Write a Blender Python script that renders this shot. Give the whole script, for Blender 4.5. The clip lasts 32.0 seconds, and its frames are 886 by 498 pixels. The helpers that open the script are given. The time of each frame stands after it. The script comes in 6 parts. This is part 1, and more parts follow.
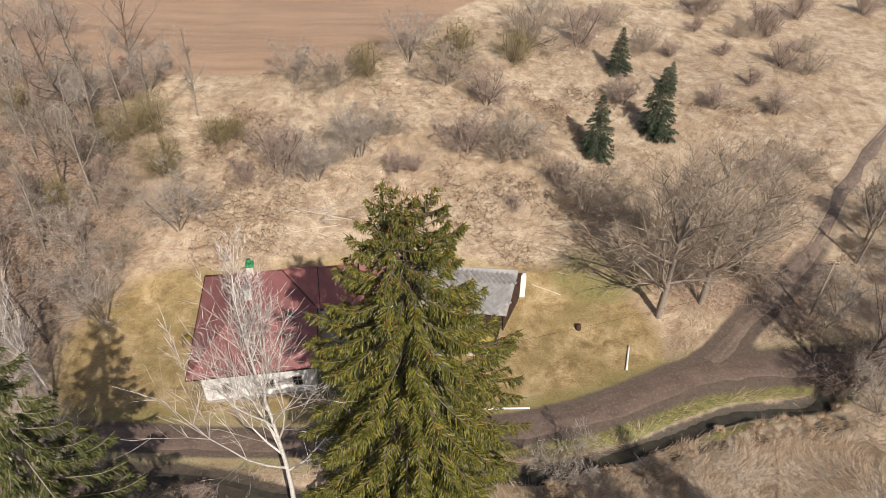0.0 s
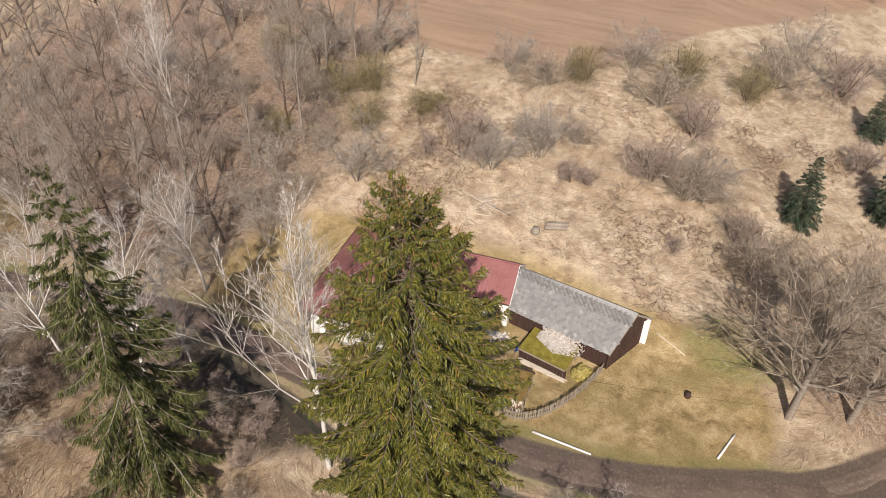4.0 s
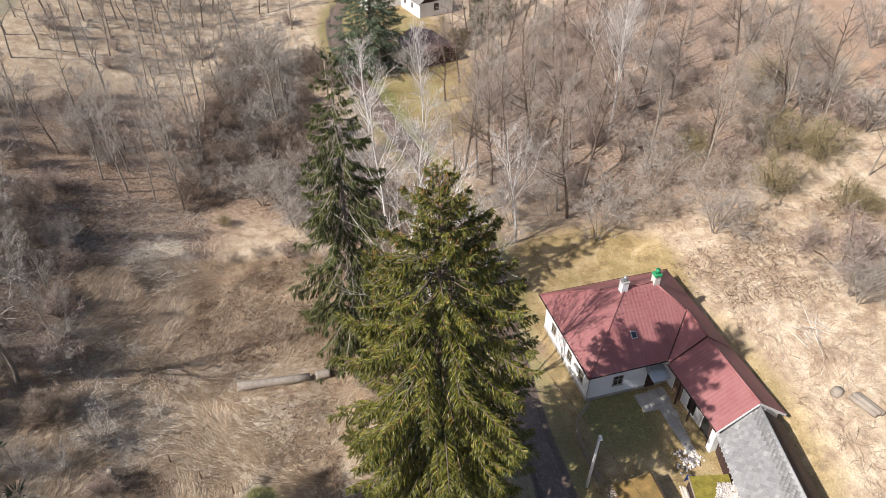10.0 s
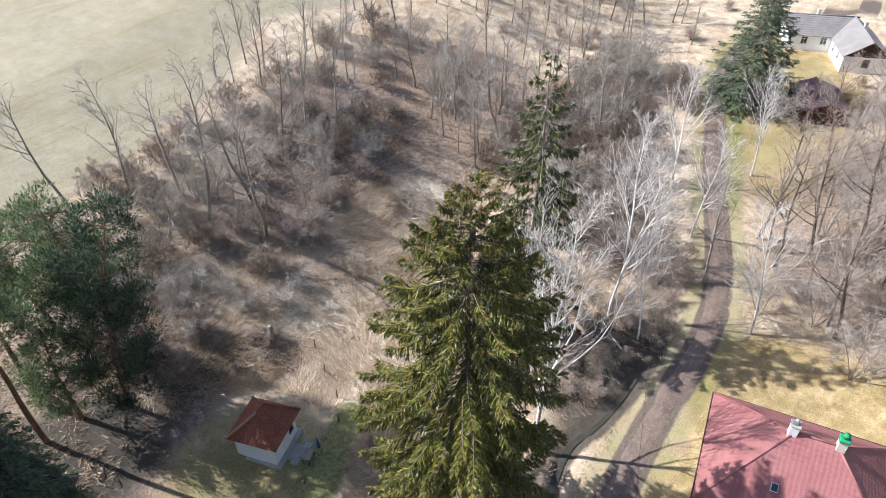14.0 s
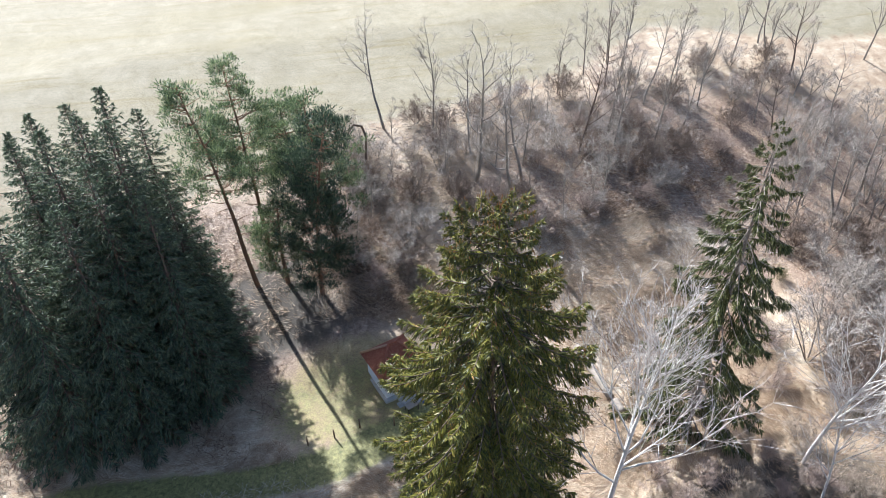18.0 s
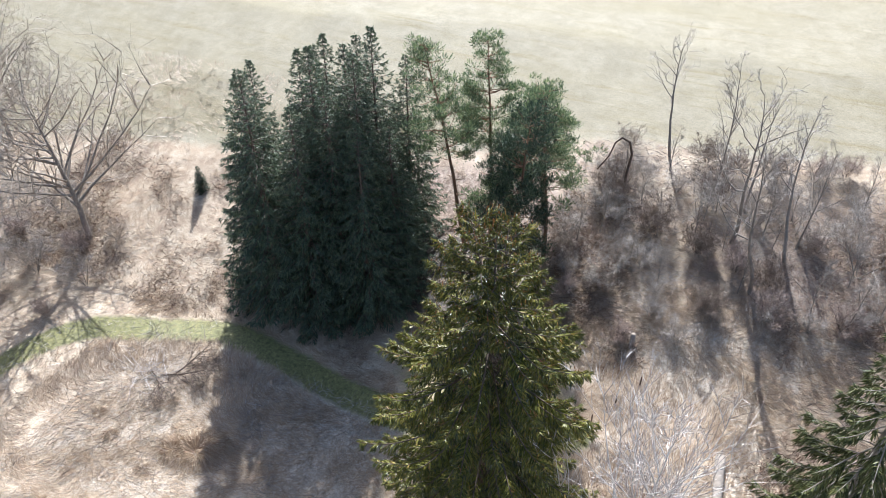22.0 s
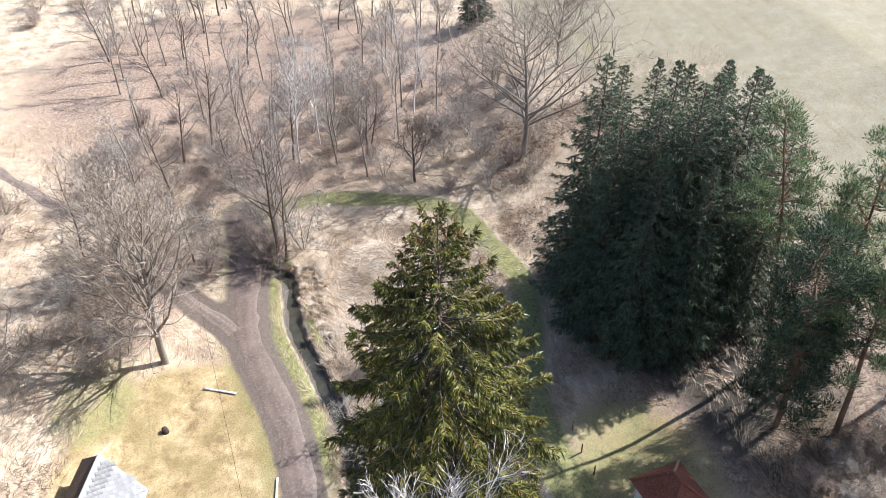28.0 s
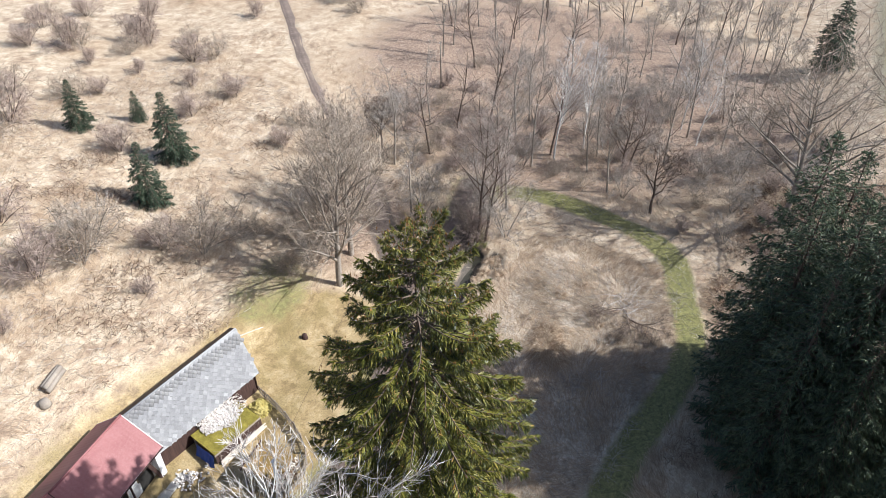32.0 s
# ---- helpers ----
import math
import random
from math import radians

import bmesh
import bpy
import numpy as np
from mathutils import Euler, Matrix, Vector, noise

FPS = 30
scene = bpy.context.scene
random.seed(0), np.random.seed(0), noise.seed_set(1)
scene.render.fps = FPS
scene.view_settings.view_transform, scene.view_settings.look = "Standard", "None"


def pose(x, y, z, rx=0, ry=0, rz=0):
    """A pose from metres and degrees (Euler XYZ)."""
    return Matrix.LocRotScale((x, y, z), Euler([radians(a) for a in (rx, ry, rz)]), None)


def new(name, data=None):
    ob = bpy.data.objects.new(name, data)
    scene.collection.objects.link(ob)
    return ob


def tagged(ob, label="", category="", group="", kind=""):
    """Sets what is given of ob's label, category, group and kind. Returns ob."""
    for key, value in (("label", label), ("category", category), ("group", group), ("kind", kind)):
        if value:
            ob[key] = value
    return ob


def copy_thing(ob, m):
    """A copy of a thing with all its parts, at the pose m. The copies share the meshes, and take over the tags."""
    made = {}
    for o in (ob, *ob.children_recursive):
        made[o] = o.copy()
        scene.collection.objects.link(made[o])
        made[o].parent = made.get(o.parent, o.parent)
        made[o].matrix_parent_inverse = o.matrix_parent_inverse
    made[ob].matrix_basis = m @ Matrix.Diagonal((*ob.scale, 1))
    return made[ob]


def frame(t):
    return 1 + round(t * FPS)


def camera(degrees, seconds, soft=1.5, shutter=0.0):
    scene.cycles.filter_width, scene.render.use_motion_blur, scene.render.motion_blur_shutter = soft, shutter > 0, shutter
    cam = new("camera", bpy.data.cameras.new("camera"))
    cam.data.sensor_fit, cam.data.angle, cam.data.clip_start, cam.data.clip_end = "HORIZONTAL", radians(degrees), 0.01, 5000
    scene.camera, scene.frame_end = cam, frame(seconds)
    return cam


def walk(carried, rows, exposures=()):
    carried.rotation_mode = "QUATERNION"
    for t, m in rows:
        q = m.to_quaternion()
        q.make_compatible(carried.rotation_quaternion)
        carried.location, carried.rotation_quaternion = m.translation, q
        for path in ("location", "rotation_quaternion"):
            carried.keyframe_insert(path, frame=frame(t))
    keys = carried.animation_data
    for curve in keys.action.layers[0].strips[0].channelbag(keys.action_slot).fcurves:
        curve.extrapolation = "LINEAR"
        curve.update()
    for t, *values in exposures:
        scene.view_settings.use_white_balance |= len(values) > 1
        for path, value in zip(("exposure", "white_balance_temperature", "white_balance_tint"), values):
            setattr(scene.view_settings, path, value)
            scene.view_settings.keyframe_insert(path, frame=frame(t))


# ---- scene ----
cam = camera(64.0, 32.0, soft=0.7)
METRES, EYE, TILT, LEAN, TURN = 140.0, 48.0, -38.06, 0.0, 0.0
ROWS = [
    (0.0, 0.0, 0.0, 0.0, -0.0, -0.0, 0.0),
    (0.5, 0.0104, 0.0002, 0.0003, 2.39, -0.11, -1.92),
    (1.0, 0.0212, 0.0009, 0.001, 4.86, -0.26, -3.87),
    (1.5, 0.0321, 0.0022, 0.002, 7.42, -0.51, -5.92),
    (2.0, 0.043, 0.004, 0.0036, 10.06, -0.89, -7.98),
    (2.5, 0.0545, 0.0062, 0.0058, 12.83, -1.36, -10.09),
    (3.0, 0.066, 0.009, 0.0084, 15.74, -1.96, -12.27),
    (3.5, 0.0775, 0.0124, 0.0116, 18.8, -2.67, -14.48),
    (5.5, 0.1218, 0.0343, 0.0308, 32.78, -7.44, -23.4),
    (6.0, 0.1322, 0.0414, 0.0367, 36.69, -9.07, -25.55),
    (6.5, 0.1421, 0.0494, 0.0433, 40.92, -10.93, -27.64),
    (7.0, 0.1514, 0.0581, 0.0507, 45.46, -13.12, -29.7),
    (7.5, 0.1599, 0.0677, 0.0586, 50.36, -15.62, -31.61),
    (8.0, 0.1675, 0.0781, 0.0664, 55.59, -18.4, -33.4),
    (8.5, 0.1745, 0.0895, 0.0749, 61.2, -21.47, -34.95),
    (9.0, 0.1805, 0.1017, 0.0841, 67.1, -24.83, -36.25),
    (9.5, 0.1854, 0.1142, 0.0932, 73.25, -28.38, -37.3),
    (10.0, 0.1888, 0.1272, 0.104, 79.58, -32.27, -37.92),
    (10.5, 0.191, 0.1402, 0.1146, 86.06, -36.22, -38.32),
    (11.0, 0.191, 0.153, 0.1263, 92.61, -40.41, -38.3),
    (11.5, 0.1897, 0.1661, 0.1375, 99.24, -44.52, -37.93),
    (12.0, 0.1874, 0.1791, 0.1478, 105.58, -48.36, -37.23),
    (12.5, 0.1836, 0.1922, 0.1574, 111.75, -51.92, -36.22),
    (13.0, 0.1781, 0.2047, 0.1675, 117.83, -55.42, -34.9),
    (13.5, 0.171, 0.2168, 0.1771, 123.7, -58.71, -33.23),
    (14.0, 0.1624, 0.2284, 0.1861, 129.43, -61.76, -31.27),
    (14.5, 0.1526, 0.2388, 0.1949, 134.85, -64.51, -29.1),
    (16.5, 0.1019, 0.2765, 0.2216, 154.4, -72.15, -18.29),
    (17.0, 0.0875, 0.2835, 0.2262, 158.86, -73.4, -15.37),
    (17.5, 0.0723, 0.2894, 0.2302, 163.16, -74.3, -12.36),
    (18.0, 0.0566, 0.2935, 0.2339, 167.37, -75.14, -9.29),
    (18.5, 0.0404, 0.2968, 0.2367, 171.43, -75.71, -6.17),
    (19.0, 0.0238, 0.2994, 0.2382, 175.49, -75.99, -3.07),
    (19.5, 0.0071, 0.3, 0.2393, 179.54, -76.13, 0.06),
    (20.0, -0.0094, 0.3, 0.2393, 183.58, -76.02, 3.1),
    (20.5, -0.0261, 0.2984, 0.2384, 187.51, -75.74, 6.09),
    (21.0, -0.0427, 0.2958, 0.2367, 191.42, -75.28, 9.16),
    (21.5, -0.0587, 0.2929, 0.2333, 195.35, -74.49, 12.06),
    (22.0, -0.0745, 0.2883, 0.2292, 199.43, -73.51, 14.95),
    (22.5, -0.0896, 0.2828, 0.2245, 203.56, -72.4, 17.78),
    (23.0, -0.1041, 0.277, 0.2179, 207.82, -70.9, 20.48),
    (23.5, -0.1177, 0.2698, 0.2113, 212.28, -69.14, 23.05),
    (24.0, -0.1307, 0.2608, 0.2044, 216.94, -67.3, 25.61),
    (24.5, -0.1426, 0.2514, 0.1968, 221.8, -65.11, 27.97),
    (25.0, -0.1534, 0.2411, 0.1888, 226.88, -62.68, 30.15),
    (25.5, -0.1633, 0.2299, 0.18, 232.24, -59.94, 32.17),
    (27.5, -0.1891, 0.1772, 0.1392, 255.92, -46.36, 37.96),
    (28.0, -0.1916, 0.1639, 0.1287, 262.21, -42.49, 38.56),
    (28.5, -0.1927, 0.1506, 0.1182, 268.55, -38.52, 38.8),
    (29.0, -0.1921, 0.1369, 0.1081, 274.9, -34.63, 38.74),
    (29.5, -0.1902, 0.1237, 0.0985, 281.11, -30.85, 38.24),
    (30.0, -0.1872, 0.1115, 0.0893, 286.94, -27.29, 37.48),
    (30.5, -0.1835, 0.1005, 0.0811, 292.18, -24.13, 36.57),
    (31.0, -0.179, 0.0908, 0.0738, 296.85, -21.37, 35.54),
    (31.5, -0.1745, 0.0824, 0.067, 300.98, -18.95, 34.44),
    (32.0, -0.1698, 0.0753, 0.0612, 304.49, -16.96, 33.38),
]
walk(cam, [(t, pose(0, 0, EYE, TILT, LEAN, TURN) @ pose(METRES * x, METRES * y, METRES * z, 90 + pitch, roll, yaw)) for t, x, y, z, yaw, pitch, roll in ROWS],
     [(0.0, -0.06, 7000, 13), (7.0, 0.07, 6850, 14), (11.0, 0.56, 6280, 11), (17.0, 1.18, 5740, 9), (21.0, 1.22, 5740, 9), (24.0, 1.15, 5780, 10), (28.0, 1.07, 5880, 10), (30.0, 0.86, 5880, 9), (32.0, 0.6, 5930, 9)])

# ---- world, sun ----
SUN_TO = Vector((-0.39, 0.92, -0.87)).normalized()      # the way the sunlight travels
world = bpy.data.worlds.new("sky")
scene.world = world
world.use_nodes = True
wn = world.node_tree
sky = wn.nodes.new("ShaderNodeTexSky")
sky.sky_type = "NISHITA"
sky.sun_disc = False
sky.sun_elevation = math.asin(-SUN_TO.z)
sky.sun_rotation = math.atan2(-SUN_TO.x, -SUN_TO.y)
sky.dust_density = 2.0
wn.nodes["Background"].inputs["Strength"].default_value = 0.088
wn.links.new(sky.outputs[0], wn.nodes["Background"].inputs["Color"])
sun = new("sun", bpy.data.lights.new("sun", "SUN"))
sun.data.energy, sun.data.angle, sun.data.color = 5.0, radians(0.55), (1.0, 0.965, 0.91)
sun.rotation_euler = SUN_TO.to_track_quat("-Z", "Y").to_euler()


# ---- materials ----
def ramp(nt, fac, stops):
    n = nt.nodes.new("ShaderNodeValToRGB")
    while len(n.color_ramp.elements) < len(stops):
        n.color_ramp.elements.new(0.5)
    for el, (p, c) in zip(n.color_ramp.elements, stops):
        el.position, el.color = p, (*c, 1)
    nt.links.new(fac, n.inputs[0])
    return n.outputs[0]


def mixc(nt, fac, a, b, mode="MIX"):
    n = nt.nodes.new("ShaderNodeMix")
    n.data_type, n.blend_type = "RGBA", mode
    for sock, v in ((n.inputs[0], fac), (n.inputs[6], a), (n.inputs[7], b)):
        if isinstance(v, (float, int)):
            sock.default_value = v
        elif isinstance(v, tuple):
            sock.default_value = (*v, 1)
        else:
            nt.links.new(v, sock)
    return n.outputs[2]


def math_node(nt, op, a, b=0.0, clamp=False):
    n = nt.nodes.new("ShaderNodeMath")
    n.operation, n.use_clamp = op, clamp
    for sock, v in zip(n.inputs, (a, b)):
        if isinstance(v, (float, int)):
            sock.default_value = v
        else:
            nt.links.new(v, sock)
    return n.outputs[0]


def noise_node(nt, scale, detail=5.0, rough=0.6, coord=None, stretch=None, distort=0.0):
    n = nt.nodes.new("ShaderNodeTexNoise")
    n.inputs["Scale"].default_value, n.inputs["Detail"].default_value = scale, detail
    n.inputs["Roughness"].default_value, n.inputs["Distortion"].default_value = rough, distort
    if coord is None:
        coord = nt.nodes.new("ShaderNodeTexCoord").outputs["Object"]
    if stretch:
        m = nt.nodes.new("ShaderNodeMapping")
        m.inputs["Scale"].default_value = stretch
        nt.links.new(coord, m.inputs[0])
        coord = m.outputs[0]
    nt.links.new(coord, n.inputs["Vector"])
    return n.outputs["Fac"]


def base_mat(name, rough=0.85, metal=0.0):
    m = bpy.data.materials.new(name)
    m.use_nodes = True
    b = m.node_tree.nodes["Principled BSDF"]
    b.inputs["Roughness"].default_value, b.inputs["Metallic"].default_value = rough, metal
    b.inputs["Specular IOR Level"].default_value = 0.3
    return m, m.node_tree, b


def bump(nt, b, height, strength=0.4, dist=0.03):
    n = nt.nodes.new("ShaderNodeBump")
    n.inputs["Strength"].default_value, n.inputs["Distance"].default_value = strength, dist
    nt.links.new(height, n.inputs["Height"])
    nt.links.new(n.outputs[0], b.inputs["Normal"])


def noisy(name, c1, c2, scale=2.0, rough=0.85, metal=0.0, fine=18.0, bumps=0.4, dist=0.02, c3=None, stretch=None):
    """A surface of two or three tones: broad patches and fine grain, with relief."""
    m, nt, b = base_mat(name, rough, metal)
    big = noise_node(nt, scale, 5, 0.6, stretch=stretch)
    small = noise_node(nt, fine, 4, 0.7, stretch=stretch)
    col = ramp(nt, big, [(0.32, c1), (0.68, c2)])
    if c3:
        col = mixc(nt, ramp(nt, small, [(0.5, (0, 0, 0)), (0.72, (1, 1, 1))]), col, c3)
    else:
        col = mixc(nt, 0.35, col, ramp(nt, small, [(0.3, c1), (0.7, c2)]))
    nt.links.new(col, b.inputs["Base Color"])
    bump(nt, b, small, bumps, dist)
    return m


def islands(name, stops, rough=0.8, scale=0.25, trans=0.0, dark=0.35):
    """Leaves, twigs and blades: each piece takes its own tone, with broad drifts."""
    m, nt, b = base_mat(name, rough * 0.72)
    b.inputs["Specular IOR Level"].default_value = 0.25 if trans > 0.12 else 0.6
    geo = nt.nodes.new("ShaderNodeNewGeometry")
    col = ramp(nt, geo.outputs["Random Per Island"], stops)
    drift = noise_node(nt, scale, 3, 0.6)
    col = mixc(nt, dark, col, ramp(nt, drift, [(0.3, (0.45, 0.45, 0.45)), (0.7, (1.25, 1.25, 1.2))]), "MULTIPLY")
    nt.links.new(col, b.inputs["Base Color"])
    if trans:
        t = nt.nodes.new("ShaderNodeBsdfTranslucent")
        nt.links.new(col, t.inputs[0])
        x = nt.nodes.new("ShaderNodeMixShader")
        x.inputs[0].default_value = trans
        nt.links.new(b.outputs[0], x.inputs[1])
        nt.links.new(t.outputs[0], x.inputs[2])
        nt.links.new(x.outputs[0], nt.nodes["Material Output"].inputs[0])
    return m


def ground_mat():
    m, nt, b = base_mat("ground_cover", 0.68)
    b.inputs["Specular IOR Level"].default_value = 0.5

    def att(n):
        a = nt.nodes.new("ShaderNodeAttribute")
        a.attribute_name = n
        return a.outputs["Fac"]
    big = noise_node(nt, 0.07, 5, 0.6)
    mid = noise_node(nt, 0.55, 9, 0.74, distort=0.25)
    fine = noise_node(nt, 3.0, 7, 0.78, distort=0.4)
    streak = noise_node(nt, 2.6, 6, 0.75, stretch=(0.3, 1.0, 1.0), distort=0.7)
    tiny = noise_node(nt, 8.5, 6, 0.82, distort=0.8)

    def edge(w, soft=0.22):
        f = math_node(nt, "ADD", w, math_node(nt, "MULTIPLY", math_node(nt, "SUBTRACT", mid, 0.5), 0.9))
        f = math_node(nt, "ADD", f, math_node(nt, "MULTIPLY", math_node(nt, "SUBTRACT", fine, 0.5), 0.5))
        return math_node(nt, "DIVIDE", math_node(nt, "SUBTRACT", f, 0.5 - soft / 2), soft, clamp=True)
    dry = ramp(nt, mid, [(0.34, (0.26, 0.185, 0.13)), (0.44, (0.4, 0.305, 0.215)), (0.54, (0.53, 0.43, 0.315)), (0.66, (0.66, 0.57, 0.45))])
    dry = mixc(nt, 0.6, dry, ramp(nt, streak, [(0.3, (0.66, 0.62, 0.58)), (0.65, (1.16, 1.14, 1.1))]), "MULTIPLY")
    dry = mixc(nt, ramp(nt, big, [(0.45, (0, 0, 0)), (0.7, (0.55, 0.55, 0.55))]), dry, (0.34, 0.24, 0.15))
    lawn = ramp(nt, mid, [(0.37, (0.2, 0.14, 0.062)), (0.5, (0.36, 0.26, 0.125)), (0.63, (0.5, 0.385, 0.22))])
    lawn = mixc(nt, ramp(nt, noise_node(nt, 0.25, 4, 0.6), [(0.44, (0, 0, 0)), (0.62, (0.75, 0.75, 0.75))]), lawn, (0.235, 0.175, 0.07))
    green = ramp(nt, fine, [(0.36, (0.085, 0.09, 0.028)), (0.64, (0.28, 0.255, 0.09))])
    soil = ramp(nt, noise_node(nt, 0.5, 5, 0.7, stretch=(0.12, 1.6, 1)), [(0.3, (0.28, 0.185, 0.125)), (0.7, (0.4, 0.275, 0.19))])
    litter = ramp(nt, fine, [(0.33, (0.075, 0.048, 0.034)), (0.5, (0.27, 0.185, 0.13)), (0.67, (0.5, 0.4, 0.31))])
    meadow = ramp(nt, mid, [(0.36, (0.285, 0.25, 0.172)), (0.64, (0.36, 0.318, 0.234))])
    meadow = mixc(nt, ramp(nt, noise_node(nt, 0.12, 4, 0.6, stretch=(0.25, 1, 1)), [(0.48, (0, 0, 0)), (0.7, (0.6, 0.6, 0.6))]), meadow, (0.29, 0.25, 0.155))
    meadow = mixc(nt, ramp(nt, noise_node(nt, 0.9, 5, 0.7, stretch=(0.06, 1, 1), distort=0.4), [(0.52, (0, 0, 0)), (0.68, (0.7, 0.7, 0.7))]), meadow, (0.27, 0.225, 0.13))
    # brook mud, also used for tree shade painted on dark forest floor
    mud_and_shade = ramp(nt, fine, [(0.3, (0.035, 0.027, 0.02)), (0.7, (0.1, 0.078, 0.055))])
    track = ramp(nt, fine, [(0.25, (0.075, 0.055, 0.043)), (0.55, (0.13, 0.097, 0.075)), (0.8, (0.22, 0.17, 0.13))])
    col = dry
    reed = ramp(nt, fine, [(0.34, (0.24, 0.18, 0.125)), (0.48, (0.5, 0.42, 0.325)), (0.66, (0.72, 0.65, 0.54))])
    for nm, c in (("litter", litter), ("reed", reed), ("meadow", meadow), ("soil", soil), ("lawn", lawn), ("green", green), ("track", track), ("mud_and_shade", mud_and_shade)):
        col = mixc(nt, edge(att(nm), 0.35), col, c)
    col = mixc(nt, 0.62, col, ramp(nt, tiny, [(0.36, (0.2, 0.18, 0.165)), (0.47, (0.85, 0.84, 0.82)), (0.62, (1.4, 1.4, 1.4))]), "MULTIPLY")
    spec = math_node(nt, "SUBTRACT", 0.5, math_node(nt, "MULTIPLY", att("meadow"), 0.45))
    nt.links.new(spec, b.inputs["Specular IOR Level"])
    nt.links.new(col, b.inputs["Base Color"])
    hgt = math_node(nt, "ADD", math_node(nt, "MULTIPLY", fine, 1.0), math_node(nt, "ADD", math_node(nt, "MULTIPLY", streak, 1.0), math_node(nt, "MULTIPLY", tiny, 0.5)))
    bump(nt, b, hgt, 0.55, 0.035)
    return m


GROUND = ground_mat()
BARK_GREY = noisy("grey_bark", (0.19, 0.16, 0.13), (0.36, 0.31, 0.26), 3, fine=20, dist=0.03)
BARK_BROWN = noisy("brown_bark", (0.09, 0.065, 0.05), (0.2, 0.15, 0.115), 3, fine=20, dist=0.03)
BARK_PINE = noisy("orange_pine_bark", (0.13, 0.085, 0.06), (0.3, 0.17, 0.1), 1.2, fine=14, dist=0.03)
BIRCH = noisy("birch_bark", (0.62, 0.58, 0.54), (0.78, 0.75, 0.7), 2, fine=9, c3=(0.2, 0.17, 0.15), stretch=(1, 1, 3))
TWIG_GREY = islands("grey_twigs", [(0.0, (0.2, 0.165, 0.14)), (0.6, (0.36, 0.31, 0.265)), (1.0, (0.54, 0.485, 0.43))])
TWIG_PALE = islands("pale_grey_twigs", [(0.0, (0.2, 0.165, 0.14)), (0.5, (0.4, 0.35, 0.305)), (1.0, (0.62, 0.56, 0.5))])
TWIG_TAN = islands("tan_twigs", [(0.0, (0.19, 0.145, 0.105)), (0.6, (0.38, 0.3, 0.23)), (1.0, (0.55, 0.46, 0.37))])
TWIG_BROWN = islands("brown_twigs", [(0.0, (0.12, 0.085, 0.065)), (0.6, (0.22, 0.16, 0.12)), (1.0, (0.32, 0.24, 0.18))])
TWIG_OLIVE = islands("olive_twigs", [(0.0, (0.16, 0.125, 0.06)), (0.6, (0.28, 0.22, 0.11)), (1.0, (0.36, 0.3, 0.16))])
TWIG_BIRCH = islands("birch_twigs", [(0.0, (0.3, 0.25, 0.22)), (0.5, (0.55, 0.5, 0.46)), (1.0, (0.7, 0.66, 0.62))], dark=0.15)
TWIG_PURPLE = islands("purple_brown_twigs", [(0.0, (0.22, 0.155, 0.125)), (0.6, (0.37, 0.28, 0.235)), (1.0, (0.52, 0.42, 0.36))])
BRACKEN = islands("dead_bracken", [(0.0, (0.1, 0.06, 0.04)), (0.5, (0.22, 0.135, 0.085)), (0.85, (0.34, 0.23, 0.15)), (1.0, (0.5, 0.39, 0.28))], 0.85, 0.3, 0.08, 0.4)
# Hero boughs: sunlit tips painted yellow-green, shaded inner and hanging twigs painted darker.
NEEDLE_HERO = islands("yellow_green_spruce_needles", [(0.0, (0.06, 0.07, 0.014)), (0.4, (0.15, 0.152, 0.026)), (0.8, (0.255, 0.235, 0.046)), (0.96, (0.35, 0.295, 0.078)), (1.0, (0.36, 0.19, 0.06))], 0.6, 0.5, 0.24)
NEEDLE_SHADED = islands("shaded_spruce_needles", [(0.0, (0.02, 0.028, 0.009)), (0.45, (0.06, 0.072, 0.018)), (0.85, (0.13, 0.132, 0.03)), (1.0, (0.25, 0.215, 0.06))], 0.6, 0.5, 0.12)
NEEDLE_OLIVE = islands("grey_green_spruce_needles", [(0.0, (0.035, 0.046, 0.016)), (0.5, (0.095, 0.108, 0.036)), (1.0, (0.21, 0.205, 0.075))], 0.65, 0.5, 0.14)
NEEDLE_DARK = islands("dark_spruce_needles", [(0.0, (0.055, 0.078, 0.054)), (0.5, (0.11, 0.145, 0.09)), (1.0, (0.22, 0.26, 0.15))], 0.65, 0.5, 0.25)
NEEDLE_BLUE = islands("blue_green_needles", [(0.0, (0.025, 0.042, 0.03)), (0.5, (0.055, 0.085, 0.052)), (1.0, (0.12, 0.155, 0.09))], 0.65, 0.5, 0.2)
NEEDLE_PINE = islands("pine_needles", [(0.0, (0.055, 0.085, 0.05)), (0.5, (0.14, 0.19, 0.095)), (1.0, (0.29, 0.34, 0.165))], 0.6, 0.4, 0.35)
CONE = noisy("spruce_cones", (0.26, 0.13, 0.045), (0.4, 0.21, 0.08), 4)
STRAW = islands("dry_grass", [(0.0, (0.25, 0.155, 0.095)), (0.4, (0.43, 0.305, 0.195)), (0.8, (0.6, 0.465, 0.325)), (1.0, (0.74, 0.62, 0.47))], 0.8, 0.3, 0.1, 0.4)
PLASTER = noisy("white_plaster", (0.77, 0.765, 0.75), (0.87, 0.865, 0.855), 0.8, fine=7, bumps=0.2, dist=0.01)
PLASTER_OLD = noisy("worn_cream_plaster", (0.5, 0.45, 0.38), (0.75, 0.71, 0.64), 1.5, fine=7, c3=(0.6, 0.53, 0.44), bumps=0.3)
PLINTH = noisy("grey_plinth", (0.3, 0.28, 0.26), (0.45, 0.43, 0.4), 1.5, fine=12)
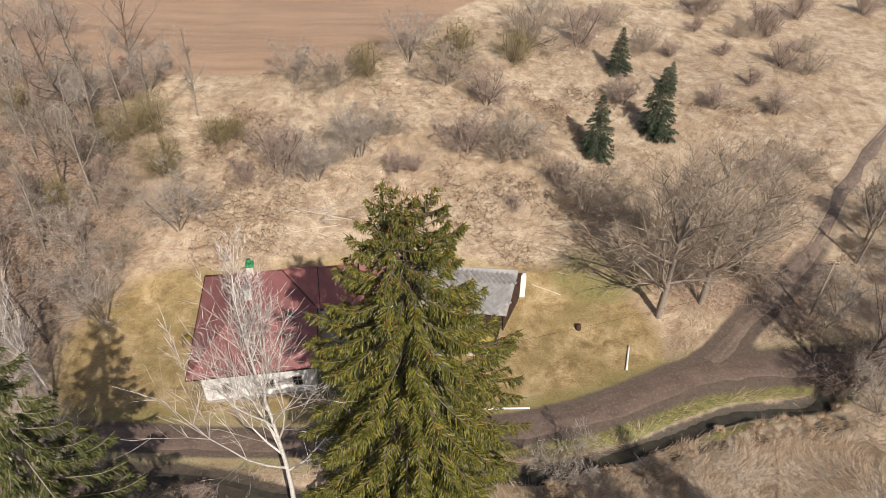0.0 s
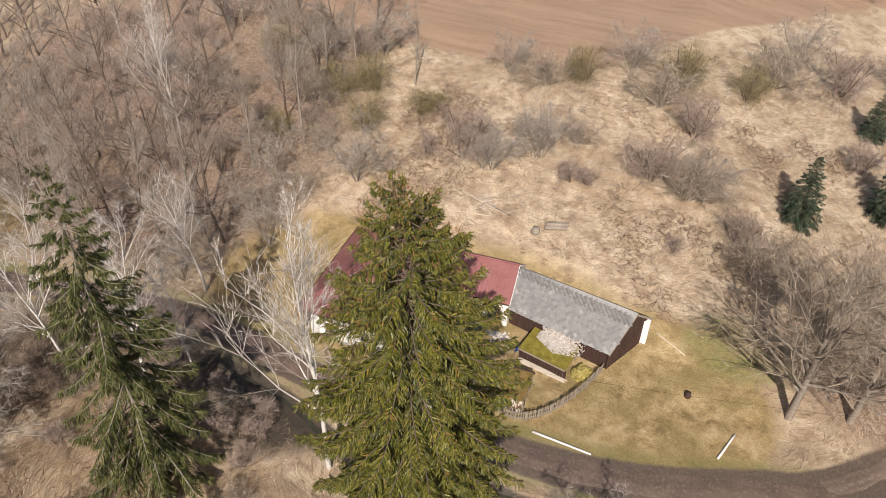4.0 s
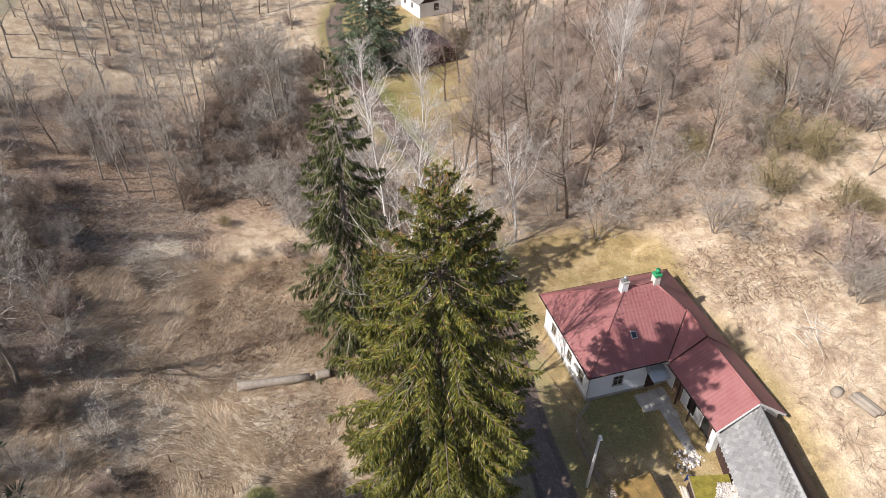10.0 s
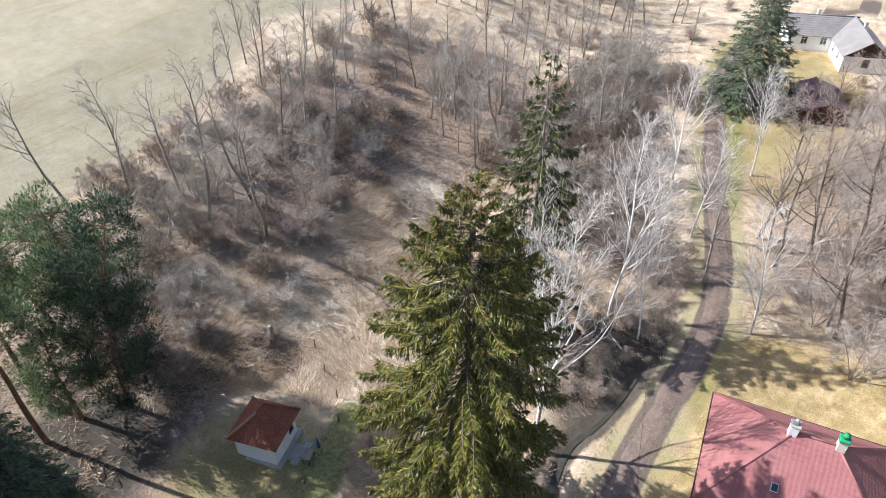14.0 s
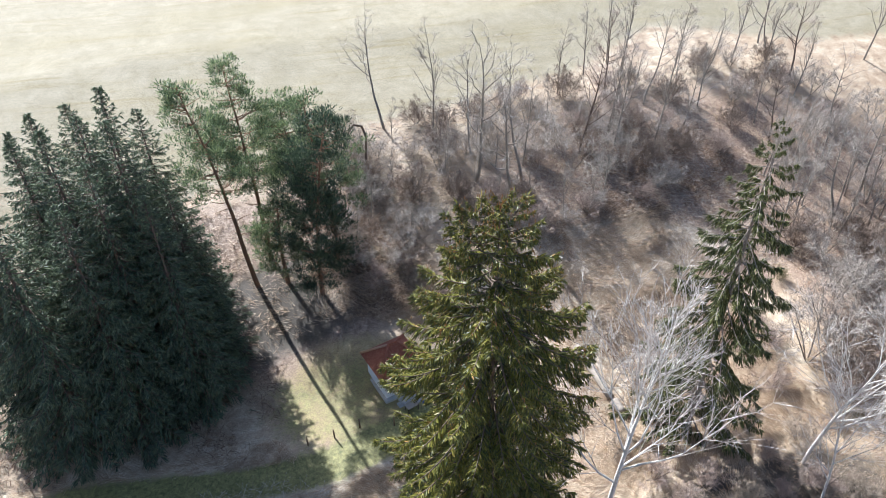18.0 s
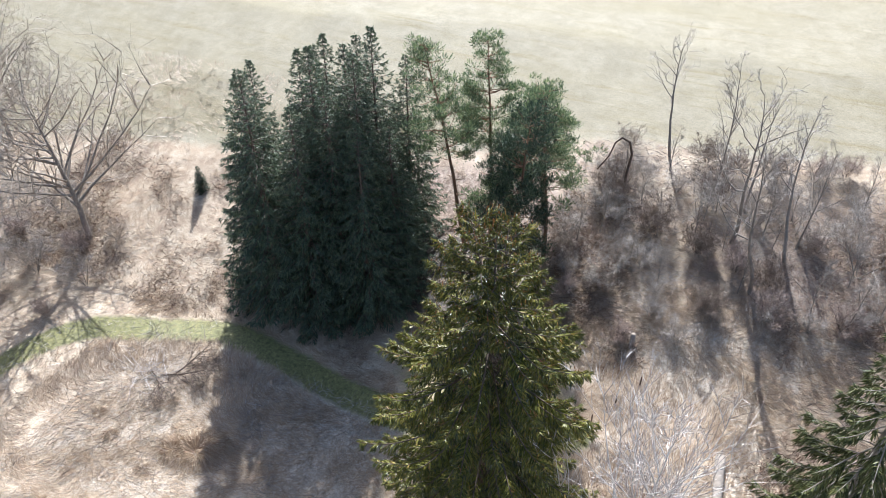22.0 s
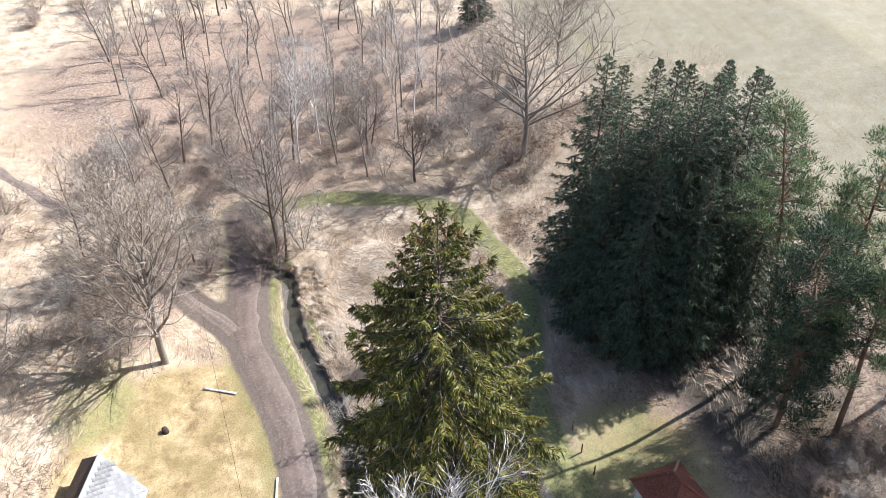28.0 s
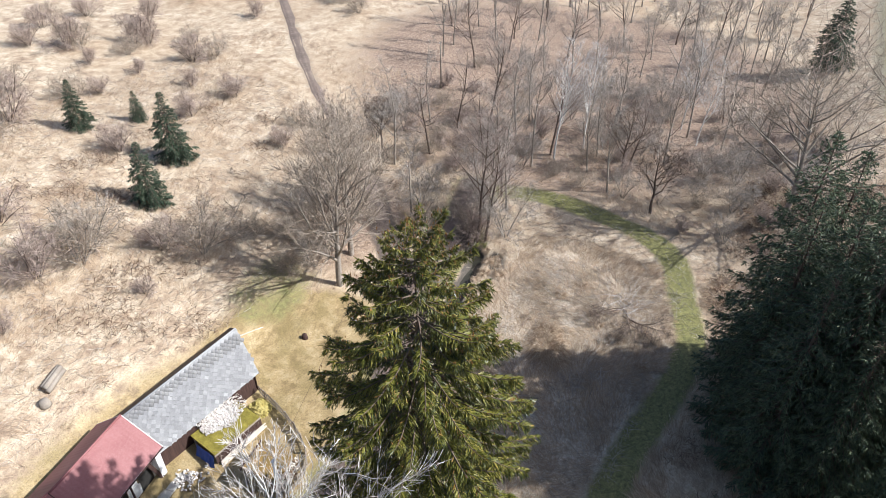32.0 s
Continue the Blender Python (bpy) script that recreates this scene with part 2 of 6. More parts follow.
CONCRETE = noisy("concrete", (0.32, 0.3, 0.27), (0.48, 0.46, 0.42), 1.0, fine=9)
WOOD_DARK = noisy("dark_stained_boards", (0.035, 0.02, 0.016), (0.09, 0.05, 0.04), 1.2, fine=16, stretch=(6, 6, 0.6))
WOOD_GREY = noisy("weathered_grey_wood", (0.22, 0.18, 0.145), (0.38, 0.33, 0.27), 1.2, fine=14)
WOOD_PALE = noisy("pale_bare_wood", (0.5, 0.42, 0.33), (0.68, 0.61, 0.52), 1.4, fine=10)
WOOD_BROWN = noisy("brown_wood", (0.11, 0.07, 0.045), (0.24, 0.16, 0.1), 1.4, fine=14)
RUBBLE = noisy("pale_fallen_rubble", (0.5, 0.43, 0.38), (0.8, 0.75, 0.7), 3, fine=9)
WHITE_PAINT = noisy("white_paint", (0.7, 0.69, 0.67), (0.82, 0.81, 0.8), 2, 0.55, fine=14, bumps=0.1)
BLACK = noisy("interior_shade_black", (0.012, 0.011, 0.01), (0.03, 0.028, 0.025), 2)
GREEN_CAP = noisy("green_chimney_cap", (0.02, 0.2, 0.08), (0.04, 0.3, 0.13), 4, 0.5)
ZINC = noisy("zinc_sheet", (0.45, 0.47, 0.48), (0.62, 0.64, 0.65), 2, 0.4, 0.7, fine=12, bumps=0.1)
WATER_DARK = noisy("shallow_stream_water", (0.03, 0.028, 0.02), (0.07, 0.065, 0.05), 0.8, 0.08, fine=4, bumps=0.15)
MOSS = noisy("yellow_green_moss", (0.15, 0.125, 0.02), (0.3, 0.25, 0.045), 1.6, 0.95, fine=14, c3=(0.12, 0.085, 0.03), bumps=0.8, dist=0.05)
MOSS_HAY = noisy("yellow_mossy_hay", (0.3, 0.24, 0.06), (0.46, 0.38, 0.14), 2.5, 0.95, fine=16, c3=(0.2, 0.15, 0.05), bumps=0.9, dist=0.05)
MOSS_RUST = noisy("rusty_mossy_sheet", (0.13, 0.09, 0.03), (0.33, 0.2, 0.07), 1.1, 0.9, fine=12, c3=(0.12, 0.1, 0.04))
ORANGE = noisy("orange_plastic_net", (0.8, 0.22, 0.05), (0.9, 0.32, 0.09), 5, 0.6)
ROAD = noisy("old_packed_asphalt", (0.095, 0.063, 0.048), (0.165, 0.115, 0.088), 0.45, 0.6, fine=4, c3=(0.25, 0.185, 0.14), dist=0.03)
ROAD.node_tree.nodes["Principled BSDF"].inputs["Specular IOR Level"].default_value = 0.8


def roof_mat(name, c1, c2, c3, rough, wave, rot=0.0):
    """A tiled or pressed-sheet roof: fine upright ribs in relief, dust and fading."""
    m, nt, b = base_mat(name, rough)
    co = nt.nodes.new("ShaderNodeTexCoord").outputs["UV"]
    w = nt.nodes.new("ShaderNodeTexWave")
    w.wave_type, w.bands_direction = "BANDS", "X"
    w.inputs["Scale"].default_value = wave
    nt.links.new(co, w.inputs["Vector"])
    big = noise_node(nt, 0.5, 5, 0.6)
    fine = noise_node(nt, 7, 5, 0.7)
    col = ramp(nt, big, [(0.3, c1), (0.7, c2)])
    col = mixc(nt, ramp(nt, fine, [(0.45, (0, 0, 0)), (0.8, (0.7, 0.7, 0.7))]), col, c3)
    nt.links.new(col, b.inputs["Base Color"])
    bump(nt, b, math_node(nt, "ADD", math_node(nt, "MULTIPLY", w.outputs["Fac"], 0.45), math_node(nt, "MULTIPLY", fine, 0.15)), 0.6, 0.03)
    return m


ROOF_RED = roof_mat("red_sheet_roof", (0.25, 0.09, 0.088), (0.31, 0.13, 0.125), (0.34, 0.17, 0.16), 0.5, 0.9)
ROOF_CLAY = roof_mat("clay_tile_roof", (0.17, 0.05, 0.03), (0.3, 0.1, 0.06), (0.38, 0.2, 0.12), 0.8, 0.9)
ROOF_SLATE = roof_mat("pale_grey_fibre_slates", (0.26, 0.255, 0.25), (0.36, 0.355, 0.35), (0.5, 0.49, 0.475), 0.8, 0.55)
def slate_mat(name, single):
    """Weathered fibre slates, each its own grey, with pale lichen blotches."""
    m, nt, b = base_mat(name, 0.75)
    if single:
        own = nt.nodes.new("ShaderNodeObjectInfo").outputs["Random"]
    else:
        own = nt.nodes.new("ShaderNodeNewGeometry").outputs["Random Per Island"]
    col = ramp(nt, own, [(0.0, (0.2, 0.195, 0.195)), (0.6, (0.24, 0.235, 0.235)), (1.0, (0.28, 0.275, 0.27))])
    geo = nt.nodes.new("ShaderNodeNewGeometry").outputs["Position"]
    col = mixc(nt, ramp(nt, noise_node(nt, 3.2, 7, 0.8, coord=geo), [(0.52, (0, 0, 0)), (0.72, (0.5, 0.5, 0.5))]), col, (0.42, 0.41, 0.405))
    col = mixc(nt, ramp(nt, noise_node(nt, 8.0, 6, 0.75, coord=geo), [(0.54, (0, 0, 0)), (0.7, (0.5, 0.5, 0.5))]), col, (0.13, 0.12, 0.1))
    nt.links.new(col, b.inputs["Base Color"])
    bump(nt, b, noise_node(nt, 14, 4, 0.7, coord=geo), 0.3, 0.01)
    return m


SLATE_PIECE, SLATE_REST = slate_mat("fibre_slate", True), slate_mat("fibre_slate_courses", False)
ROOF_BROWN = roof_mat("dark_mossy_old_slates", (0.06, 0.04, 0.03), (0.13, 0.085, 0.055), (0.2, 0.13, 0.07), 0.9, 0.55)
ROOF_PURPLE = roof_mat("dark_red_sheet_roof", (0.1, 0.05, 0.05), (0.15, 0.08, 0.085), (0.2, 0.12, 0.12), 0.5, 0.9)
ROOF_GREY = roof_mat("grey_sheet_roof", (0.17, 0.155, 0.15), (0.24, 0.22, 0.21), (0.31, 0.29, 0.27), 0.6, 0.9)

glass, _nt, _b = base_mat("window_glass", 0.05)
_b.inputs["Base Color"].default_value = (0.03, 0.035, 0.04, 1)
_b.inputs["Specular IOR Level"].default_value = 0.7
GLASS = glass

BLUE_CLOTH = noisy("blue_plastic_cloth", (0.02, 0.06, 0.28), (0.04, 0.1, 0.4), 3, 0.6)
CLAY_PALE = noisy("pale_mossy_clay", (0.36, 0.2, 0.13), (0.5, 0.33, 0.22), 2.5, 0.85, fine=12)
TRACK_DIRT = noisy("packed_track_earth", (0.11, 0.076, 0.058), (0.19, 0.138, 0.106), 0.4, 0.65, fine=3, c3=(0.28, 0.215, 0.165), dist=0.04)
TRACK_DIRT.node_tree.nodes["Principled BSDF"].inputs["Specular IOR Level"].default_value = 0.8


# ---- mesh helpers ----
def mesh_np(name, V, F, mat, smooth=False):
    """A mesh from arrays: V n x 3, F a list of index arrays (m x 3 or m x 4)."""
    F = [f for f in F if len(f)]
    me = bpy.data.meshes.new(name)
    V = np.ascontiguousarray(V, dtype=np.float32)
    loops = np.concatenate([f.ravel() for f in F]).astype(np.int32)
    sizes = np.concatenate([np.full(len(f), f.shape[1]) for f in F])
    starts = np.concatenate([[0], np.cumsum(sizes)[:-1]]).astype(np.int32)
    me.vertices.add(len(V))
    me.vertices.foreach_set("co", V.ravel())
    me.loops.add(len(loops))
    me.loops.foreach_set("vertex_index", loops)
    me.polygons.add(len(sizes))
    me.polygons.foreach_set("loop_start", starts)
    if smooth:
        me.polygons.foreach_set("use_smooth", np.ones(len(sizes), dtype=bool))
    me.update(calc_edges=True)
    me.materials.append(mat)
    return me


def part(name, data, mat, parent, label=""):
    """Links a bmesh or a mesh as one mesh object under a thing or part."""
    if isinstance(data, bmesh.types.BMesh):
        me = bpy.data.meshes.new(name)
        data.normal_update()
        data.to_mesh(me)
        data.free()
        me.materials.append(mat)
        data = me
    ob = new(name, data)
    ob.parent = parent
    if label:
        ob["label"] = label
    return ob


def thing(name, m, label, category, group="", kind=""):
    """An Empty at a thing's base, which parents its parts."""
    ob = new(name)
    ob.empty_display_size = 0.3
    ob.matrix_world = m
    return tagged(ob, label, category, group, kind)


def box(x0, x1, y0, y1, z0, z1, bev=0.015, bm=None):
    bm = bm or bmesh.new()
    r = bmesh.ops.create_cube(bm, size=1.0)
    for v in r["verts"]:
        v.co = Vector((x0 + (v.co.x + 0.5) * (x1 - x0), y0 + (v.co.y + 0.5) * (y1 - y0), z0 + (v.co.z + 0.5) * (z1 - z0)))
    if bev:
        es = list({e for v in r["verts"] for e in v.link_edges})
        bmesh.ops.bevel(bm, geom=es, offset=bev, segments=1, affect="EDGES")
    return bm


def beam(p, q, w, h, bev=0.01, bm=None):
    """A squared timber from p to q."""
    bm = bm or bmesh.new()
    p, q = Vector(p), Vector(q)
    m = Matrix.Translation((p + q) / 2) @ (q - p).to_track_quat("X", "Z").to_matrix().to_4x4()
    tmp = box(-(q - p).length / 2, (q - p).length / 2, -w / 2, w / 2, -h / 2, h / 2, bev)
    bmesh.ops.transform(tmp, matrix=m, verts=tmp.verts)
    me = bpy.data.meshes.new("tmp")
    tmp.to_mesh(me)
    tmp.free()
    bm.from_mesh(me)
    bpy.data.meshes.remove(me)
    return bm


def segs_arrays(S, k=4, off=0):
    """Tapered prisms for rows p(3) q(3) r0 r1: vertices and quads."""
    S = np.asarray(S, dtype=float)
    p, q, r0, r1 = S[:, 0:3], S[:, 3:6], S[:, 6], S[:, 7]
    d = q - p
    d /= np.linalg.norm(d, axis=1)[:, None] + 1e-9
    ref = np.where(np.abs(d[:, 2:3]) < 0.9, np.array([[0, 0, 1.0]]), np.array([[1.0, 0, 0]]))
    u = np.cross(d, ref)
    u /= np.linalg.norm(u, axis=1)[:, None]
    v = np.cross(d, u)
    a = np.arange(k) * 2 * np.pi / k
    ring = u[:, None, :] * np.cos(a)[None, :, None] + v[:, None, :] * np.sin(a)[None, :, None]
    V = np.stack([p[:, None, :] + ring * r0[:, None, None], q[:, None, :] + ring * r1[:, None, None]], 1)
    n = len(S)
    i = np.arange(n)[:, None] * 2 * k
    j = np.arange(k)[None, :]
    jn = (j + 1) % k
    F = np.stack([i + j, i + jn, i + k + jn, i + k + j], -1).reshape(-1, 4) + off
    return V.reshape(-1, 3), F


def blade_arrays(S, seed, off=0, flat=0.0):
    """Fine twigs as slim tapered blades, each turned its own way; flat: how far they lie open to the sky."""
    S = np.asarray(S, dtype=float)
    p, q = S[:, 0:3], S[:, 3:6]
    d = q - p
    u = np.cross(d, np.random.RandomState(seed).normal(0, 1, d.shape) + np.array([0, 0, flat]))
    u /= np.linalg.norm(u, axis=1)[:, None] + 1e-9
    V = np.stack([p - u * S[:, 6:7], p + u * S[:, 6:7], q + u * S[:, 7:8], q - u * S[:, 7:8]], 1).reshape(-1, 3)
    return V, np.arange(len(V)).reshape(-1, 4) + off


def segs_mesh(name, groups, mat, smooth=True):
    """One mesh from several (rows, sides)."""
    Vs, Fs, off = [], [], 0
    for S, k in groups:
        if len(S) == 0:
            continue
        V, F = segs_arrays(S, k, off)
        Vs.append(V)
        Fs.append(F)
        off += len(V)
    return mesh_np(name, np.concatenate(Vs), Fs, mat, smooth)


def tube(name, pts, r0, r1, mat, parent, label="", k=8):
    pts = np.asarray(pts, float)
    rs = np.linspace(r0, r1, len(pts))
    S = [(*pts[i], *pts[i + 1], rs[i], rs[i + 1]) for i in range(len(pts) - 1)]
    V, F = segs_arrays(S, k)
    n = len(V)
    caps = [np.array([list(range(k))[::-1]]), np.array([list(range(n - k, n))])]
    return part(name, mesh_np(name, V, [F, *caps], mat, True), mat, parent, label)


# ---- the lie of the land ----
STREAM = [(-150, 6), (-110, 5), (-96, 8), (-88, 11), (-80, 14), (-66, 20), (-50, 27), (-40, 31.5), (-32, 33.3), (-23, 33), (-16, 32.2), (-12.5, 30.6), (-7, 31.6), (0, 32.6),
          (9.7, 33.3), (13.2, 34.5), (17.5, 36), (21.2, 37.6), (25.3, 39.2), (28.8, 39.5), (32.6, 40), (33.8, 41.2)]
LANE = [(-150, 50), (-126, 36), (-113.4, 26.7), (-106.4, 23.0), (-93, 21.2), (-77.1, 23.8), (-60, 28.5), (-48, 32.6), (-40.4, 35.1), (-33, 36.5), (-26, 36.5), (-21, 35.9), (-13.1, 35.8), (-5, 36), (6.9, 37.05), (14.4, 39.3), (21.2, 42.6), (25.8, 43.7), (30, 44), (38.9, 44.6), (45, 46.5)]
BRANCH = [(24.5, 44.5), (30.1, 50.4), (38.9, 58.2), (47.2, 70.1), (56.1, 79.9), (69, 93), (79, 103), (104, 128)]
TRAIL = [(45, 46.5), (47, 38), (46, 28), (42.3, 20.5), (36, 18.6), (29.4, 15.6), (23, 16), (16, 17.5), (8, 18), (2, 16.5), (-5, 14)]


SOUTH_X = [-160, -70, -47, -32, -14, -3.5, 2.7, 20, 40, 47, 88, 140]
SOUTH_Y = [-22, -28, -35, -27, -22.5, -21.4, -20.6, -12, -5, -4, 4, 6]


HOLLOWS = [(33.1, 37.9, 1.0), (31.8, 37.3, 0.8), (26.0, 35.8, 0.8), (22.4, 35.6, 0.8), (18.7, 34.6, 0.6), (21.0, 35.0, 0.5), (28.3, 36.4, 0.4)]      # earth pits where the bank broke away


def dist_line(x, y, line):
    x, y = np.asarray(x, float), np.asarray(y, float)
    ln = np.asarray(line, float)
    if x.size < 64:
        a, d = ln[:-1], ln[1:] - ln[:-1]
        rx, ry = x.reshape(-1, 1) - a[:, 0], y.reshape(-1, 1) - a[:, 1]
        t = np.clip((rx * d[:, 0] + ry * d[:, 1]) / (d ** 2).sum(1), 0, 1)
        return np.hypot(rx - t * d[:, 0], ry - t * d[:, 1]).min(1).reshape(x.shape)
    best = np.full(x.shape, 1e9)
    for (x0, y0), (x1, y1) in zip(ln[:-1], ln[1:]):
        dx, dy = x1 - x0, y1 - y0
        t = np.clip(((x - x0) * dx + (y - y0) * dy) / (dx * dx + dy * dy), 0, 1)
        best = np.minimum(best, np.hypot(x - x0 - t * dx, y - y0 - t * dy))
    return best


def smooth_line(line, n=4):
    """The polyline with its corners rounded."""
    p = np.array(line, float)
    for _ in range(n):
        a, b = p[:-1] * 0.75 + p[1:] * 0.25, p[:-1] * 0.25 + p[1:] * 0.75
        p = np.concatenate([p[:1], np.stack([a, b], 1).reshape(-1, 2), p[-1:]])
    return [tuple(v) for v in p[::2 ** max(0, n - 2)]] if n > 2 else [tuple(v) for v in p]


STREAM_S, LANE_S, BRANCH_S, TRAIL_S = (smooth_line(v, 2) for v in (STREAM, LANE, BRANCH, TRAIL))


def sstep(a, b, v):
    v = np.clip((v - a) / (b - a), 0, 1)
    return v * v * (3 - 2 * v)


def waves(x, y, f, seed):
    """A cheap smooth unevenness, about -1 to 1."""
    r = np.random.RandomState(seed)
    s = 0
    for _ in range(6):
        a, ph, k = r.uniform(0, 6.28), r.uniform(0, 6.28), f * r.uniform(0.6, 1.7)
        s = s + np.sin((x * np.cos(a) + y * np.sin(a)) * k + ph)
    return s / 3.0


def land(x, y):
    x, y = np.asarray(x, float), np.asarray(y, float)
    n = np.interp(y, [48, 52, 56, 60, 70, 80, 88, 100, 140, 400, 3000], [0, 0.7, 2.3, 4.0, 6.8, 9.6, 11.4, 13, 18, 40, 40]) * np.interp(x, [-60, -20, 0, 12, 30, 60], [1, 1, 1, 0.85, 0.6, 0.4])
    ys = y - np.interp(x, [-70, -20, 20, 48, 90], [-10, 0, 1, 8, 8])
    s = np.interp(-ys, [-20, -10, -4, 3, 10, 20, 40, 60, 100, 400, 3000], [0, 0.3, 1.5, 3.8, 6, 8.4, 12.8, 14.2, 17, 30, 30])
    w = np.interp(-x, [30, 80, 140, 300], [0, 1.2, 2.5, 6])
    z = n + s + w
    dl = np.minimum(np.minimum(dist_line(x, y, LANE_S), dist_line(x, y, BRANCH_S)), 50)
    ds = dist_line(x, y, STREAM_S)
    rough = sstep(2.2, 5, dl)
    yard = sstep(0.0, 4.0, np.maximum(np.maximum(-24 - x, x - 9), np.maximum(37.5 - y, y - 56)))
    hut = sstep(3.2, 5.5, np.hypot(x - 0.9, y - 10.3))
    z = z + rough * yard * hut * (0.12 * waves(x, y, 0.5, 3) + 0.02 * waves(x, y, 1.5, 4) + 0.008 * waves(x, y, 3.4, 5))
    # stream bed with steep earth banks, the lane a little sunk
    wob = 0.25 * waves(x, y, 1.1, 8)
    deep = np.interp(x, [-36, -12, 6], [0.12, 0.45, 1.0])
    z = z - deep * (0.75 * (1 - sstep(0.4, 1.2, ds + wob)) + 0.25 * (1 - sstep(1.4, 4.0, ds)))
    for hx, hy, hr in HOLLOWS:
        z = z - 0.5 * (1 - sstep(0.3, 1.0, np.hypot((x - hx) / 1.5, y - hy) / hr))
    return z


def gz(x, y):
    return float(land(np.array([x]), np.array([y]))[0])


def build_ground():
    def axis(lo, hi, fine, c0, c1):
        core = np.arange(c0, c1, fine)
        out, st, v = [], fine, c1
        while v < hi:
            out.append(v)
            st *= 1.12
            v += st
        inn, st, v = [], fine, c0
        while v > lo:
            st *= 1.12
            v -= st
            inn.append(v)
        return np.concatenate([inn[::-1], core, out])
    xs, ys = axis(-2600, 2600, 0.5, -62, 66), axis(-2600, 2600, 0.5, -30, 96)
    X, Y = np.meshgrid(xs, ys)
    x, y = X.ravel(), Y.ravel()
    V = np.stack([x, y, land(x, y)], 1)
    nx, ny = len(xs), len(ys)
    i = (np.arange(ny - 1)[:, None] * nx + np.arange(nx - 1)[None, :]).ravel()
    me = mesh_np("ground", V, [np.stack([i, i + 1, i + nx + 1, i + nx], 1)], GROUND, True)
    ds, dl = dist_line(x, y, STREAM_S), dist_line(x, y, LANE_S)
    db, dt = dist_line(x, y, BRANCH_S), dist_line(x, y, TRAIL_S)
    ellipse = lambda cx, cy, rx, ry, a=0.0: 1 - sstep(0.55, 1.3, np.hypot(((x - cx) * np.cos(a) + (y - cy) * np.sin(a)) / rx, (-(x - cx) * np.sin(a) + (y - cy) * np.cos(a)) / ry))
    north = np.interp(x, [-80, -48, -36, -27, -22, -8, 1.5, 12, 40], [92, 86, 83, 83.5, 83.5, 86, 100, 112, 150])
    south = np.interp(x, SOUTH_X, SOUTH_Y)
    W = {
        "soil": sstep(-1.5, 1.5, y - north) * (1 - sstep(600, 900, y)),
        "meadow": sstep(-3, 3, south - y),
        "lawn": np.clip(ellipse(-6, 47, 22, 11) + ellipse(12, 47, 9, 9) + ellipse(-27, 46, 9, 10) + ellipse(-84, 31, 30, 12, 0.2) + 0.7 * ellipse(4, 11, 9, 7), 0, 1),
        "reed": np.clip(ellipse(24, 27, 15, 12) + ellipse(4, 22.5, 13, 5) + ellipse(-14, 13, 9, 7) + ellipse(-27, 1.5, 12, 4.5, -0.1) + ellipse(-12, 5, 10, 5), 0, 1),
        "green": np.clip(0.5 * (1 - sstep(2.4, 4.2, dl)) + 0.52 * ellipse(6, 11.5, 8, 5.5) + 0.45 * ellipse(-80, 33, 26, 8) + 0.55 * ellipse(16, 55, 6.5, 4) + 0.6 * ellipse(-9, 43.5, 5, 4) + (1 - sstep(0.8, 2.5, dt)) * 0.8 + (1 - sstep(0.6, 1.5, np.abs(ds - 2.2))) * sstep(6, 12, x) * (1 - sstep(34, 38, x)) * sstep(0.2, 0.8, (y - 33.5) - 0.3 * (x - 10) + 1.6), 0, 1),
        "litter": np.clip(0.75 * ellipse(-42, -6, 34, 18, -0.1) + ellipse(-58, 14, 20, 10, 0.3) + ellipse(-60, 62, 30, 28) + ellipse(12, -2, 17, 11) + ellipse(80, 45, 36, 38) + 0.7 * ellipse(30, 55, 11, 6), 0, 0.95),
        "track": np.clip((1 - sstep(0.9, 2.4, db)) * (1 - 0.6 * sstep(54, 62, y)) + (1 - sstep(1.2, np.interp(x, [-40, -5, 12, 24], [1.7, 1.8, 2.6, 3.3]), dl)), 0, 1),
        # three ellipses paint tree shade and dark litter; the rest is brook and pit mud
        "mud_and_shade": 0.75 * ellipse(-24, 30, 13, 4.5) + 0.66 * ellipse(20, 3, 12, 7) + 0.64 * ellipse(7, 0, 8, 6) + np.clip(1 - sstep(0.6, 1.3, ds), 0, 1) * np.interp(x, [-36, -12, 6], [0.1, 0.5, 0.95]) + sum(0.85 * (1 - sstep(0.5, 1.1, np.hypot((x - hx) / 1.5, y - hy - 0.2) / hr)) for hx, hy, hr in HOLLOWS),
    }
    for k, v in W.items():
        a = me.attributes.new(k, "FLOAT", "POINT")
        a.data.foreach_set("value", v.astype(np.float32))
    ob = new("ground", me)
    return tagged(ob, "rough valley ground with dry straw grass, lawn and bare field", "ground", kind="structure")


build_ground()


